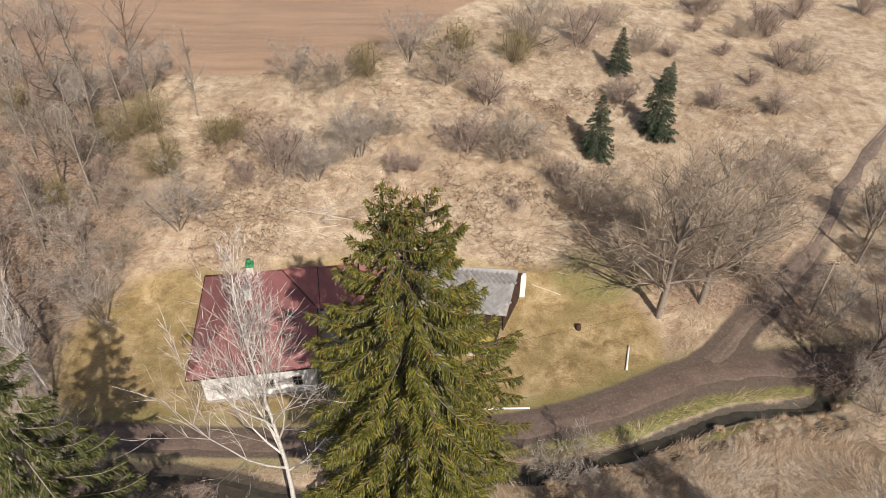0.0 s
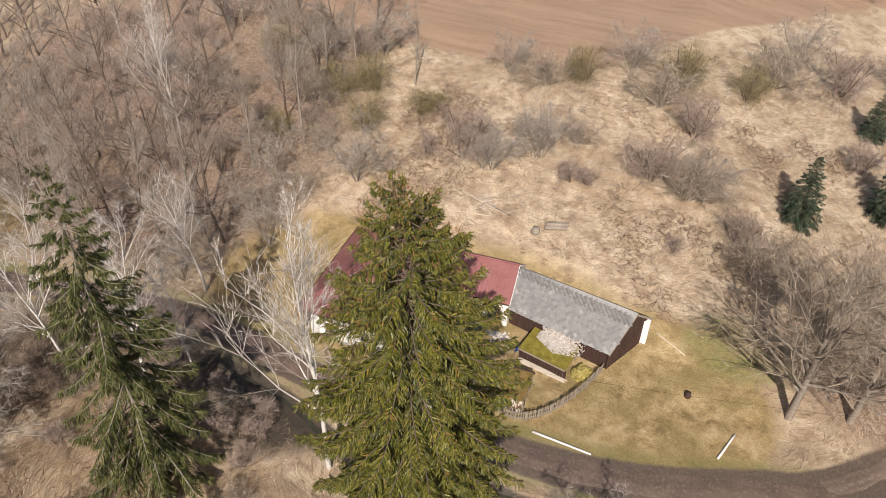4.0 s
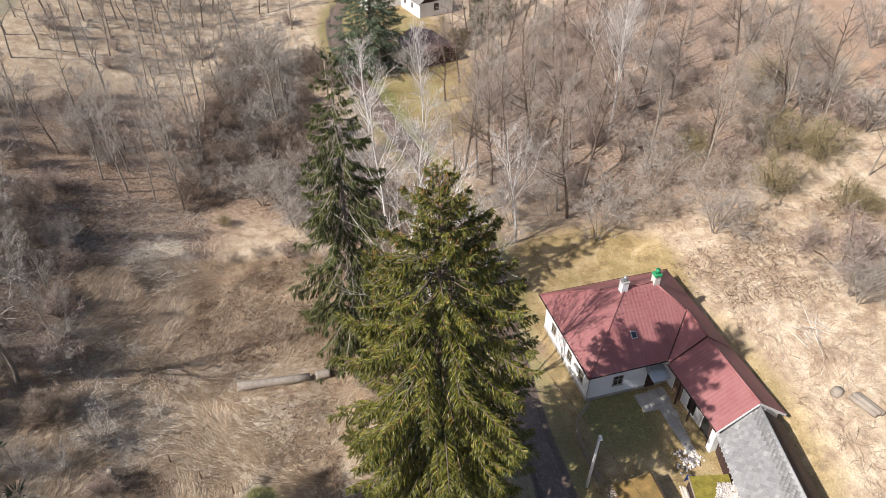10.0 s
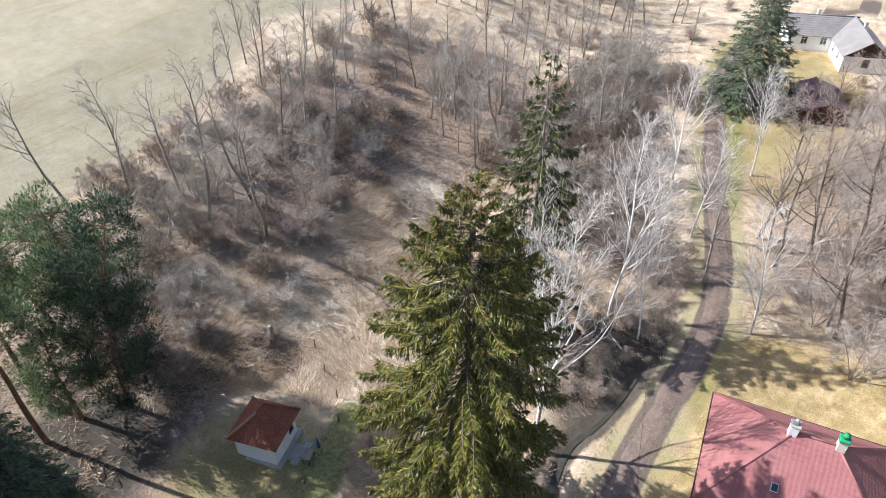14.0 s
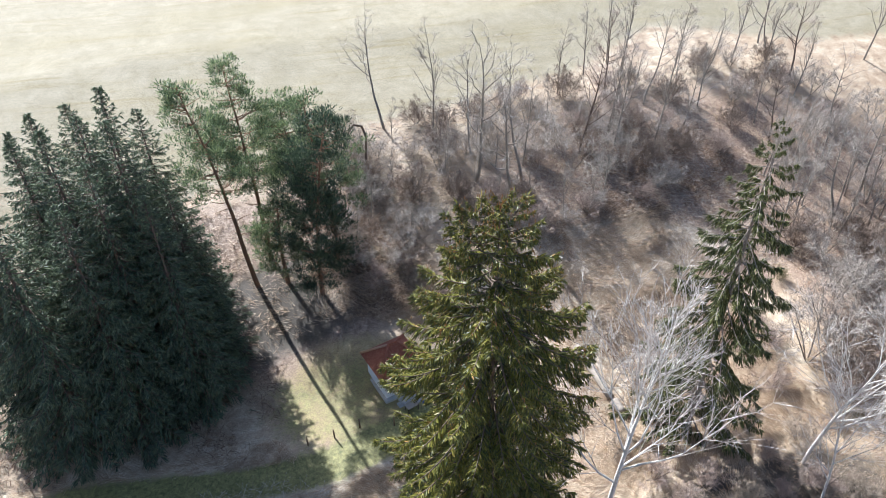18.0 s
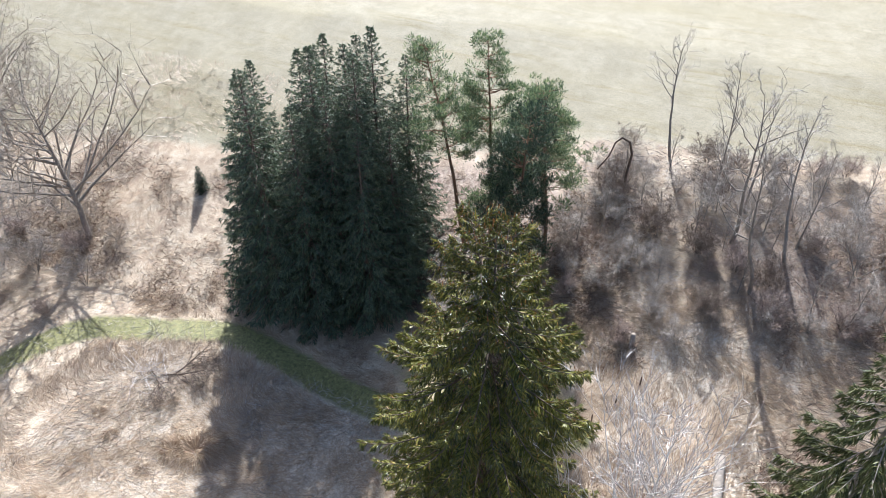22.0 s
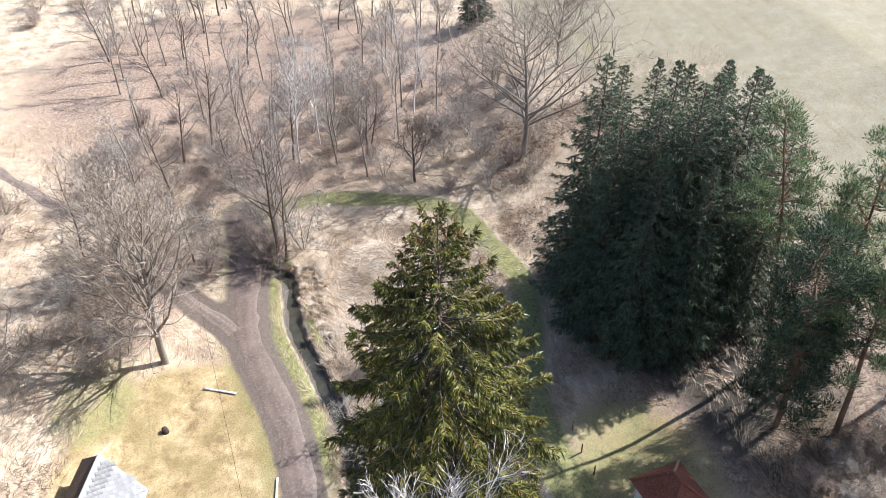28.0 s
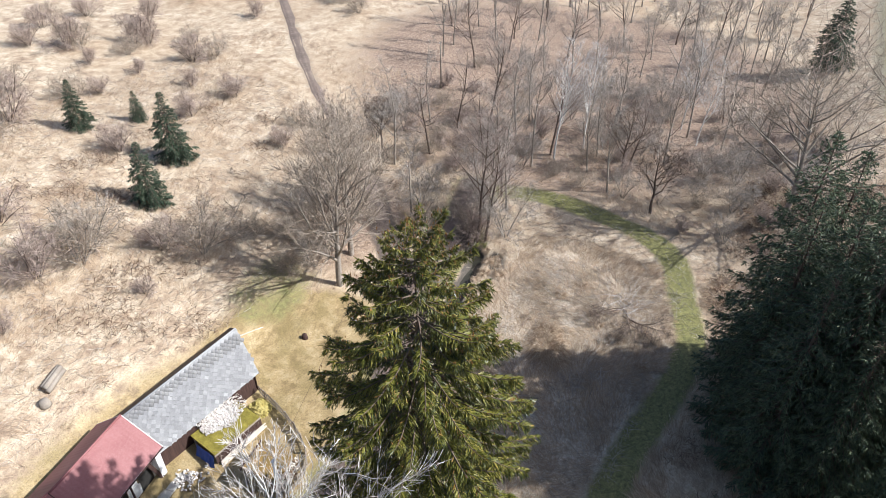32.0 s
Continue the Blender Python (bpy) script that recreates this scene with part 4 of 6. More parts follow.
# kinds for the woods, each built once
tall_a = make_bare("deciduous_tree", 71, BARK_GREY, TWIG_GREY, "tall slim leafless tree in the wood", "tree", -38.2, 34.0, "leafless trees of the wood", height=16.0, r=0.17, n1=15, n2=7, n3=7, spread=0.6, up=0.1, clear=0.3, reach=0.3, twig=0.01)
tall_b = make_bare("deciduous_tree", 72, BARK_BROWN, TWIG_PURPLE, "leafless tree with dark trunk in the wood", "tree", -48.6, 36.9, "leafless trees of the wood", height=14.5, r=0.2, n1=15, n2=8, n3=8, spread=0.95, up=0.06, clear=0.3, reach=0.46, twig=0.01)
tall_c = make_bare("deciduous_tree", 73, BARK_GREY, TWIG_PALE, "crooked pale leafless tree above the thicket", "tree", -15.8, -5.2, "leafless trees of the wood", height=16.5, r=0.22, n1=10, n2=6, n3=6, spread=0.8, up=0.08, clear=0.42, reach=0.4, wob=0.2, twig=0.012)
shrub_a = make_bare("shrub", 81, BARK_GREY, TWIG_TAN, "leafless tan shrub in dry grass", "shrub", -6.5, 73.0, "leafless shrubs", height=3.6, r=0.035, n1=6, n2=6, n3=4, short=True, stems=10, spread=0.95, up=0.03, clear=0.2, reach=0.55, wob=0.24, twig=0.009)
shrub_b = make_bare("shrub", 82, BARK_BROWN, TWIG_PURPLE, "leafless purple-brown shrub in dry grass", "shrub", -22.0, 66.0, "leafless shrubs", height=3.1, r=0.03, n1=6, n2=6, n3=4, short=True, stems=11, spread=0.9, up=0.03, clear=0.18, reach=0.55, wob=0.24, twig=0.009)
shrub_c = make_bare("shrub", 83, BARK_BROWN, TWIG_OLIVE, "olive-twigged leafless shrub in dry grass", "shrub", -24.0, 72.5, "leafless shrubs", height=3.1, r=0.03, n1=6, n2=6, n3=4, short=True, stems=10, spread=1.0, up=0.0, clear=0.1, reach=0.6, wob=0.26, twig=0.009)
shrub_p = make_bare("shrub", 85, BARK_GREY, TWIG_PALE, "pale grey leafless shrub in the thicket", "shrub", -20.5, -12.0, "leafless shrubs", height=4.0, r=0.035, n1=6, n2=6, n3=4, short=True, stems=9, spread=0.95, up=0.03, clear=0.18, reach=0.55, wob=0.22, twig=0.009)
tree_p = make_bare("small_tree", 86, BARK_GREY, TWIG_PALE, "pale grey many-stemmed leafless small tree", "small tree", -24.5, -10.0, "leafless small trees", height=7.5, r=0.07, n1=11, n2=8, n3=6, short=True, stems=3, spread=0.9, up=0.05, clear=0.28, reach=0.45, wob=0.17, twig=0.01)
shrub_d = make_bare("shrub", 87, BARK_BROWN, TWIG_BROWN, "dark brown leafless shrub in the valley thicket", "shrub", -52.0, 18.0, "leafless shrubs", height=4.2, r=0.035, n1=6, n2=7, n3=6, short=True, stems=11, spread=0.95, up=0.03, clear=0.15, reach=0.55, wob=0.22, twig=0.011)
tall_shrub = make_bare("small_tree", 84, BARK_GREY, TWIG_GREY, "many-stemmed leafless small tree", "small tree", -13.8, 66.2, "leafless small trees", height=6.6, r=0.07, n1=10, n2=8, n3=6, short=True, stems=4, spread=0.9, up=0.05, clear=0.24, reach=0.46, wob=0.17, twig=0.01)

for src, x, y, s in [
    (tall_b, -72.0, 40.0, 0.9), (tall_b, -66.5, 37.0, 0.85), (tall_b, -70.0, 46.0, 1.0), (tall_a, -75.5, 43.0, 0.9), (tall_b, -62.0, 41.5, 0.9), (tall_shrub, -76.0, 32.5, 1.0), (tall_b, -88.0, 44.0, 0.8),
    (tall_b, 34.9, 41.2, 1.1), (tall_b, 35.4, 40.4, 0.9), (tall_a, 41.8, 40.6, 1.05), (tall_b, 44.5, 42.5, 0.95), (tall_shrub, 37.0, 38.6, 1.3), (tall_shrub, 42.8, 44.0, 1.3), (tall_shrub, 38.5, 50.5, 1.1), (shrub_b, 34.0, 48.6, 1.0), (shrub_a, 32.0, 54.6, 1.1), (shrub_a, 27.5, 57.0, 1.4), (shrub_a, 24.0, 55.5, 1.3), (b2, -45.0, 30.5, 0.8), (b2, -53.0, 25.5, 0.85), (b2, -33.5, 40.0, 0.8), (b2, -60.5, 33.0, 0.8),
    (tall_b, -44.8, 39.5, 1.0), (tall_a, -38.5, 46.0, 1.05), (tall_b, -49.2, 46.7, 1.15), (tall_a, -46.8, 38.2, 0.95), (tall_c, -13.2, -10.3, 1.1), (tall_c, -18.2, -9.2, 0.9), (tall_a, -31.3, -15.1, 0.85),
    (tall_a, 38.2, 41.4, 1.0), (shrub_b, 35.2, 41.6, 1.3), (shrub_a, 36.6, 43.0, 1.2), (tall_shrub, 40.5, 42.5, 1.2), (tall_b, 33.5, 60.0, 0.9), (tall_a, 43.0, 57.0, 0.9), (tall_shrub, 46.5, 62.0, 1.3), (tall_b, 50.0, 47.5, 0.8), (tall_a, -29.2, 76.2, 0.72), (birch, -50.5, 56.0, 0.8), (b2, 56.0, 40.0, 0.9), (b2, 60.5, 37.5, 0.8), (b2, 68.0, 24.0, 0.7), (b2, 72.0, 27.0, 0.75), (tall_shrub, -27.6, 59.6, 1.35), (tall_shrub, -10.2, 69.6, 0.9), (tall_shrub, 9.4, 32.7, 0.95),
    (apple, 57, 31, 1.0), (apple, 45, 60, 0.8), (oak, 72, 2, 0.8), (tall_shrub, -52, 90, 1.5), (tall_shrub, -36, 80, 1.3),
]:
    again(src, x, y, s, (x * 37 + y * 53) % 360)
rng = np.random.RandomState(7)


def scatter(kinds, n, x0, x1, y0, y1, s0, s1, keep, gap):
    """Copies strewn over a stretch of the plan, no two closer than the gap."""
    done, tries = [], 0
    while len(done) < n and tries < n * 40:
        tries += 1
        x, y = rng.uniform(x0, x1), rng.uniform(y0, y1)
        if not keep(x, y) or any((x - a) ** 2 + (y - b) ** 2 < gap * gap for a, b in done):
            continue
        done.append((x, y))
        again(kinds[rng.randint(len(kinds))], x, y, rng.uniform(s0, s1), rng.uniform(0, 360))


def clear_of(x, y, lane=3.5, stream=1.8):
    p = np.array([x]), np.array([y])
    return dist_line(*p, LANE_S)[0] > lane and dist_line(*p, BRANCH_S)[0] > lane and dist_line(*p, STREAM_S)[0] > stream and dist_line(*p, TRAIL_S)[0] > 2.2


def south_edge(x):
    return float(np.interp(x, SOUTH_X, SOUTH_Y))


def glade(x, y):
    """The open strip of sunlit ground below the south-western thicket."""
    return -50 < x < -8 and y > -4.5 + 0.26 * (x + 30)


def low_edge(x, y):
    """The thicket's sunny rim, where nothing tall grows."""
    return -50 < x < -4 and y > -12


# wood north-west of the house, wood and thicket to the south-west, wood to the east, shrubs on the north slope
scatter([tall_a, tall_b, tall_b], 70, -105, -36, 42, 84, 0.8, 1.15, lambda x, y: clear_of(x, y) and not (x < -66 and y < 44 and x > -112), 4.0)
scatter([shrub_a, shrub_b, tall_shrub, tall_shrub], 55, -80, -32, 40, 82, 0.8, 1.3, clear_of, 3.2)
scatter([tall_a, tall_a, tall_b, tall_c, tall_c], 56, -105, -24, -38, 10, 0.6, 0.9, lambda x, y: clear_of(x, y) and y > south_edge(x) + 1 and not low_edge(x, y), 3.6)
scatter([tall_a], 16, -60, -42, -7, 5, 0.55, 0.8, clear_of, 1.6)
scatter([tall_a], 34, -34, 1, -19, -3, 0.28, 0.48, lambda x, y: y > south_edge(x) + 0.5 and not glade(x, y), 1.5)
scatter([shrub_p, shrub_b, shrub_d], 50, -62, 4, -26, 8, 0.7, 1.05, lambda x, y: clear_of(x, y) and y > south_edge(x) + 1 and not glade(x, y) and y < 3, 2.6)
scatter([shrub_p, shrub_a, shrub_d, shrub_p], 30, -36, 3, -21, 0, 0.6, 0.9, lambda x, y: clear_of(x, y) and y > south_edge(x) + 0.5 and not glade(x, y) and y < -1, 1.7)
scatter([tall_a, tall_c, tree_p], 14, -38, -4, -26, -11, 0.55, 0.85, lambda x, y: y > south_edge(x) + 0.5, 2.6)
scatter([shrub_a, shrub_b], 14, -40, -18, 29, 34.5, 0.5, 0.8, lambda x, y: clear_of(x, y, 2.4, 0.8), 1.6)
scatter([tall_shrub, shrub_d, shrub_d], 70, -84, -36, 4, 30, 0.8, 1.35, lambda x, y: clear_of(x, y, 4, 2) and not (x > -44 and y < 14), 2.1)
scatter([tall_a, tall_a, tall_b, tall_shrub], 120, 46, 135, 16, 78, 0.7, 1.0, lambda x, y: clear_of(x, y, 5) and not (60 < x < 72 and 56 < y < 70) and y < 60 + 0.3 * (x - 46), 3.6)
scatter([shrub_b, shrub_a, tall_shrub], 70, 30, 80, 8, 62, 0.6, 1.0, lambda x, y: clear_of(x, y, 4) and not (x < 45 and y < 44), 4.0)
for src, x, y, s in [
    (shrub_c, -37.3, 71.0, 1.7), (shrub_a, -40.0, 68.9, 1.6), (shrub_c, -25.8, 71.6, 1.2), (shrub_b, -18.1, 67.4, 2), (tall_shrub, -14.9, 66.0, 0.91), (tall_shrub, -9.4, 69.7, 1.2), (shrub_b, -5.2, 67.6, 0.91), (shrub_b, -3.3, 67.7, 0.78),
    (shrub_a, -13.4, 81.5, 1.7), (tall_shrub, -18.4, 81.5, 1), (shrub_c, -9.3, 83.3, 1.6), (shrub_b, 2.8, 70.9, 1.8), (shrub_a, 6.7, 69.9, 2.1), (tall_shrub, 8.3, 70.2, 1), (shrub_a, 0.2, 81.7, 1.8), (shrub_b, 5.2, 78.7, 1.6),
    (shrub_c, 2.0, 86.7, 1.8), (shrub_c, 9.3, 87.7, 1.6), (shrub_a, 11.7, 92.8, 2), (shrub_b, 18.8, 95.7, 2), (tall_shrub, -4.5, 86.0, 1.2), (tall_shrub, 13.4, 98.2, 1.3), (shrub_b, 22.7, 82.2, 1.3), (shrub_b, 32.2, 96.3, 0.91),
    (shrub_b, 40.7, 113.2, 1.8), (shrub_a, 44.5, 104.7, 1), (shrub_b, 48.7, 107.9, 1.6), (shrub_b, 7.5, 62.7, 0.65), (shrub_a, 15.3, 63.1, 2), (shrub_b, 13.0, 65.9, 1.3), (shrub_c, -48.6, 74.6, 1.6), (shrub_a, -53.8, 81.3, 2),
    (shrub_c, -40.6, 62.1, 1.3), (shrub_b, -37.8, 78.7, 1.4), (shrub_b, 48.2, 95.6, 1.4), (shrub_b, 57.6, 114.5, 1.6), (shrub_c, -31.0, 67.0, 1.6), (shrub_c, -33.5, 73.5, 1.7), (shrub_a, -34.5, 63.0, 1.3),
]:
    again(src, x, y, s, (x * 37 + y * 53) % 360)
scatter([shrub_b, shrub_a], 40, 14, 110, 64, 140, 0.8, 1.5, lambda x, y: clear_of(x, y, 4) and y > 62 + 0.2 * (x - 14) and not (12 < x < 34 and 68 < y < 92), 5.0)
scatter([tall_shrub, shrub_a], 8, 18, 34, 53, 63, 0.6, 1.0, lambda x, y: clear_of(x, y, 3), 2.6)
scatter([shrub_a, shrub_b], 10, -34, -14, 22, 32, 0.6, 0.9, lambda x, y: clear_of(x, y, 3, 2), 3.0)
scatter([shrub_p, shrub_p, shrub_b], 9, -18, 2.5, -7, 4.0, 0.5, 0.95, lambda x, y: clear_of(x, y) and not glade(x, y - 2) and math.hypot(x - 0.9, y - 10.3) > 6.5, 1.6)
scatter([shrub_b, shrub_c, shrub_a], 14, -104, -84, 33, 52, 0.5, 1.1, lambda x, y: clear_of(x, y) and math.hypot(x + 103, y - 36) > 10.5 and math.hypot(x + 82, y - 36) > 6.5, 2.0)
scatter([shrub_b, shrub_a], 10, 34, 62, 50, 66, 0.6, 1.1, lambda x, y: clear_of(x, y, 3), 2.6)
scatter([shrub_b, shrub_c, shrub_a], 16, -62, -30, 8, 27, 0.4, 0.85, lambda x, y: clear_of(x, y, 5, 2.5), 2.6)
scatter([tall_shrub, tall_a, tall_a, shrub_b], 60, -120, -50, -24, 16, 0.6, 0.95, lambda x, y: clear_of(x, y, 6, 3) and y > south_edge(x) + 1, 3.0)


# ---- buildings ----
def slope_face(bm, poly, course=0.35, step=0.03, thick=0.05):
    """One roof slope from its outline (eave first two points, anticlockwise): overlapping courses as real steps."""
    poly = [Vector(p) for p in poly]
    e = (poly[1] - poly[0]).normalized()
    nrm = None
    for i in range(1, len(poly) - 1):
        c = (poly[i] - poly[0]).cross(poly[i + 1] - poly[0])
        if c.length > 1e-4:
            nrm = c.normalized()
    up = nrm.cross(e).normalized()
    pts = [((p - poly[0]).dot(e), (p - poly[0]).dot(up)) for p in poly]
    H = max(v for _, v in pts)
    uv = bm.loops.layers.uv.verify()

    def span(v):
        xs = []
        for (a, b), (c, d) in zip(pts, pts[1:] + pts[:1]):
            if abs(d - b) < 1e-6:
                if abs(b - v) < 1e-4:
                    xs += [a, c]
            elif min(b, d) - 1e-6 <= v <= max(b, d) + 1e-6:
                xs.append(a + (c - a) * (v - b) / (d - b))
        return (min(xs), max(xs)) if xs else None
    n = max(1, round(H / course))
    prev = None
    for i in range(n):
        v0, v1 = H * i / n, H * (i + 1) / n
        s0, s1 = span(v0 + 1e-4), span(v1 - 1e-4)
        if not s0 or not s1:
            continue
        put = lambda u, v, h: bm.verts.new(poly[0] + e * u + up * v + nrm * h)
        a, b = put(s0[0], v0, step), put(s0[1], v0, step)
        low = prev or (put(s0[0], v0, 0.0), put(s0[1], v0, 0.0))
        if s1[1] - s1[0] < 0.02:
            c = d = put((s1[0] + s1[1]) / 2, v1, 0.0)
        else:
            c, d = put(s1[1], v1, 0.0), put(s1[0], v1, 0.0)
        top = (a, b, c, d) if c is not d else (a, b, c)
        for vs, us in ((top, ((s0[0], v0), (s0[1], v0), (s1[1], v1), (s1[0], v1))), ((low[0], low[1], b, a), ((s0[0], v0), (s0[1], v0), (s0[1], v0), (s0[0], v0)))):
            f = bm.faces.new(vs)
            for l, w in zip(f.loops, us):
                l[uv].uv = w
        prev = (d, c)
        if c is d:
            break
    r = bmesh.ops.extrude_face_region(bm, geom=list(bm.faces), use_keep_orig=True)
    for g in r["geom"]:
        if isinstance(g, bmesh.types.BMVert):
            g.co -= nrm * thick
    bmesh.ops.recalc_face_normals(bm, faces=bm.faces)
    return bm


def window(parent, u, v, w, h, normal, origin, frame_mat=WHITE_PAINT, cross=True):
    """A window unit set in a wall: frame, mullions, panes and sill. origin + u along the wall + v up; normal points out."""
    nx, ny = normal
    ax = Vector((-ny, nx, 0))
    c = Vector(origin) + ax * u + Vector((0, 0, v))
    M = Matrix.Translation(c) @ Matrix((ax, Vector((nx, ny, 0)), Vector((0, 0, 1)))).transposed().to_4x4()

    def put(name, bm, mat, par, label=""):
        bmesh.ops.transform(bm, matrix=M, verts=bm.verts)
        return part(name, bm, mat, par, label)
    bm = bmesh.new()
    for x0, x1, z0, z1 in ((-w / 2, -w / 2 + 0.07, 0, h), (w / 2 - 0.07, w / 2, 0, h), (-w / 2, w / 2, 0, 0.07), (-w / 2, w / 2, h - 0.07, h)) + (((-0.03, 0.03, 0, h), (-w / 2, w / 2, h * 0.62, h * 0.62 + 0.05)) if cross else ()):
        box(x0, x1, -0.03, 0.035, z0, z1, 0.008, bm)
    win = put("window", bm, frame_mat, parent, "small casement window with painted frame")
    for sx in (-1, 1):
        put("pane", box(min(0, sx * (w / 2 - 0.06)), max(0, sx * (w / 2 - 0.06)), -0.015, 0.006, 0.05, h - 0.05, 0), GLASS, win, "dark window glass")
    put("sill", box(-w / 2 - 0.06, w / 2 + 0.06, -0.02, 0.1, -0.06, -0.005, 0.01), PLINTH, win)
    return win


def ridge_cap(name, parent, a, b, mat, r=0.11):
    return tube(name, [a, b], r, r, mat, parent, k=8)


def house():
    h = thing("house", pose(-21.2, 39.35, 0.0, 0, 0, 8), "white single-storey house with red sheet roof", "house")
    W, D, o = 10.7, 13.4, 0.35
    E, R = 3.42, 7.65
    wing0, wing1, wr = 7.35, D, 18.25
    st = W + 0.3
    # walls as one shell of thick plaster
    bm = box(1.0, W - o, o, D - o, -0.5, E + 0.05, 0.02)
    part("wall", bm, PLASTER, h, "white plastered main walls")
    part("wall", box(W - o + 0.003, wr - 0.25, wing0 + 0.75, D - o - 0.003, -0.3, E + 0.05, 0.02), PLASTER, h, "white plaster walls of the wing")
    part("plinth", box(0.96, W - o + 0.04, o - 0.04, D - o + 0.04, -0.5, 0.3, 0.02), PLINTH, h)
    # gable over the wing's end
    bm = bmesh.new()
    mid = (wing0 + wing1) / 2
    k = (R - E) / (W / 2)
    gh = E + k * (mid - wing0) - 0.3
    vs = [bm.verts.new(p) for p in ((wr - 0.5, wing0 + 0.35, E - 0.2), (wr - 0.5, wing1 - 0.35, E - 0.2), (wr - 0.5, mid, gh))]
    vt = [bm.verts.new(v.co + Vector((0.28, 0, 0))) for v in vs]
    bm.faces.new(vs)
    bm.faces.new(vt[::-1])
    for i in range(3):
        bm.faces.new((vs[i], vt[i], vt[(i + 1) % 3], vs[(i + 1) % 3]))
    bmesh.ops.recalc_face_normals(bm, faces=bm.faces)
    part("gable", bm, PLASTER, h, "white plastered gable of the wing")
    part("pier", box(wr - 0.75, wr - 0.2, wing0 + 0.15, wing0 + 0.75, -0.2, E, 0.02), PLASTER, h)
    # roof slopes
    A, B = (W / 2, W / 2, R), (W / 2, D - W / 2, R)
    roof = part("roof", slope_face(bmesh.new(), [(0, 0, E), (W, 0, E), A]), ROOF_RED, h, "red pressed-sheet hip roof")
    part("slope", slope_face(bmesh.new(), [(W, 0, E), (W, D, E), B, A]), ROOF_RED, roof)
    part("slope", slope_face(bmesh.new(), [(W, D, E), (0, D, E), B]), ROOF_RED, roof)
    part("slope", slope_face(bmesh.new(), [(0, D, E), (0, 0, E), A, B]), ROOF_RED, roof)
    gr = E + k * (mid - wing0)
    inn = W - (gr - E) / k
    part("slope", slope_face(bmesh.new(), [(W, wing0, E), (st, wing0, E), (st, mid, gr), (inn, mid, gr)]), ROOF_RED, roof)
    part("slope", slope_face(bmesh.new(), [(st, wing1, E), (W - 0.02, wing1, E), (inn, mid, gr), (st, mid, gr)]), ROOF_RED, roof)
    e2, g2 = E - 0.14, gr - 0.14
    wroof = part("wing_roof", slope_face(bmesh.new(), [(st, wing0 - 0.1, e2), (wr, wing0 - 0.1, e2), (wr, mid, g2), (st, mid, g2)]), ROOF_RED, h, "faded red sheet roof of the wing")
    part("slope", slope_face(bmesh.new(), [(wr, wing1 + 0.1, e2), (st, wing1 + 0.1, e2), (st, mid, g2), (wr, mid, g2)]), ROOF_RED, wroof)
    for a, b in (((0, 0, E + 0.03), A), ((W, 0, E + 0.03), A), (A, B), (B, (0, D, E + 0.03)), (B, (inn, mid, gr)), ((inn, mid, gr + 0.02), (st, mid, gr + 0.02))):
        ridge_cap("ridge_cap", roof, a, b, ROOF_RED, 0.09)
    ridge_cap("ridge_cap", wroof, (st, mid, g2 + 0.02), (wr + 0.02, mid, g2 + 0.02), ROOF_RED, 0.09)
    tube("valley_gutter", [(W + 0.02, wing0, E + 0.06), (inn + 0.05, mid, gr + 0.05)], 0.05, 0.05, WOOD_DARK, roof, "dark valley gutter")
    part("step_flashing", beam((st, wing0, E + 0.02), (st, mid, gr + 0.02), 0.05, 0.14), WOOD_DARK, roof)
    # barge boards and gutters
    for y0 in (wing0 - 0.1, wing1 + 0.1):
        part("barge_board", beam((wr + 0.03, y0, e2 - 0.1), (wr + 0.03, mid, g2 - 0.1), 0.05, 0.2), WHITE_PAINT, h, "white painted barge board")
    for a, b in (((-0.05, -0.06, E - 0.03), (W + 0.05, -0.06, E - 0.03)), ((W + 0.06, 0, E - 0.03), (W + 0.06, wing0, E - 0.03)), ((st, wing0 - 0.16, e2 - 0.03), (wr, wing0 - 0.16, e2 - 0.03)), ((-0.06, 0, E - 0.03), (-0.06, D, E - 0.03))):
        tube("gutter", [a, b], 0.06, 0.06, WOOD_DARK, h, "dark metal gutter", 8)
    tube("downpipe", [(W - 0.1, 0.02, E - 0.05), (W - 0.3, 0.3, E - 0.4), (W - 0.3, 0.3, 0.1)], 0.045, 0.045, ZINC, h)
    # chimneys
    ch = part("chimney", box(W / 2 - 0.3, W / 2 + 0.3, W / 2 - 0.5, W / 2 + 0.1, R - 0.6, R + 0.75, 0.02), PLASTER, h, "white chimney with round cowl")
    part("cap", box(W / 2 - 0.36, W / 2 + 0.36, W / 2 - 0.56, W / 2 + 0.16, R + 0.75, R + 0.83, 0.02), CONCRETE, ch)
    tube("cowl", [(W / 2, W / 2 - 0.2, R + 0.83), (W / 2, W / 2 - 0.2, R + 1.15), (W / 2, W / 2 - 0.2, R + 1.3)], 0.2, 0.1, ZINC, ch, k=12)
    ch = part("chimney", box(W / 2 - 0.3, W / 2 + 0.3, D - W / 2 - 0.1, D - W / 2 + 0.5, R - 0.6, R + 0.7, 0.02), PLASTER_OLD, h, "white chimney with green cap")
    part("cap", box(W / 2 - 0.36, W / 2 + 0.36, D - W / 2 - 0.16, D - W / 2 + 0.56, R + 0.7, R + 0.95, 0.05), GREEN_CAP, ch, "green chimney cap")
    tube("cowl", [(W / 2, D - W / 2 + 0.2, R + 0.95), (W / 2, D - W / 2 + 0.2, R + 1.35)], 0.16, 0.22, GREEN_CAP, ch, k=10)
    # roof light
    m = Vector((W - 2.1, 4.9, E + k * 2.1 + 0.05))
    bm = box(-0.32, 0.32, -0.26, 0.26, -0.04, 0.06, 0.01)
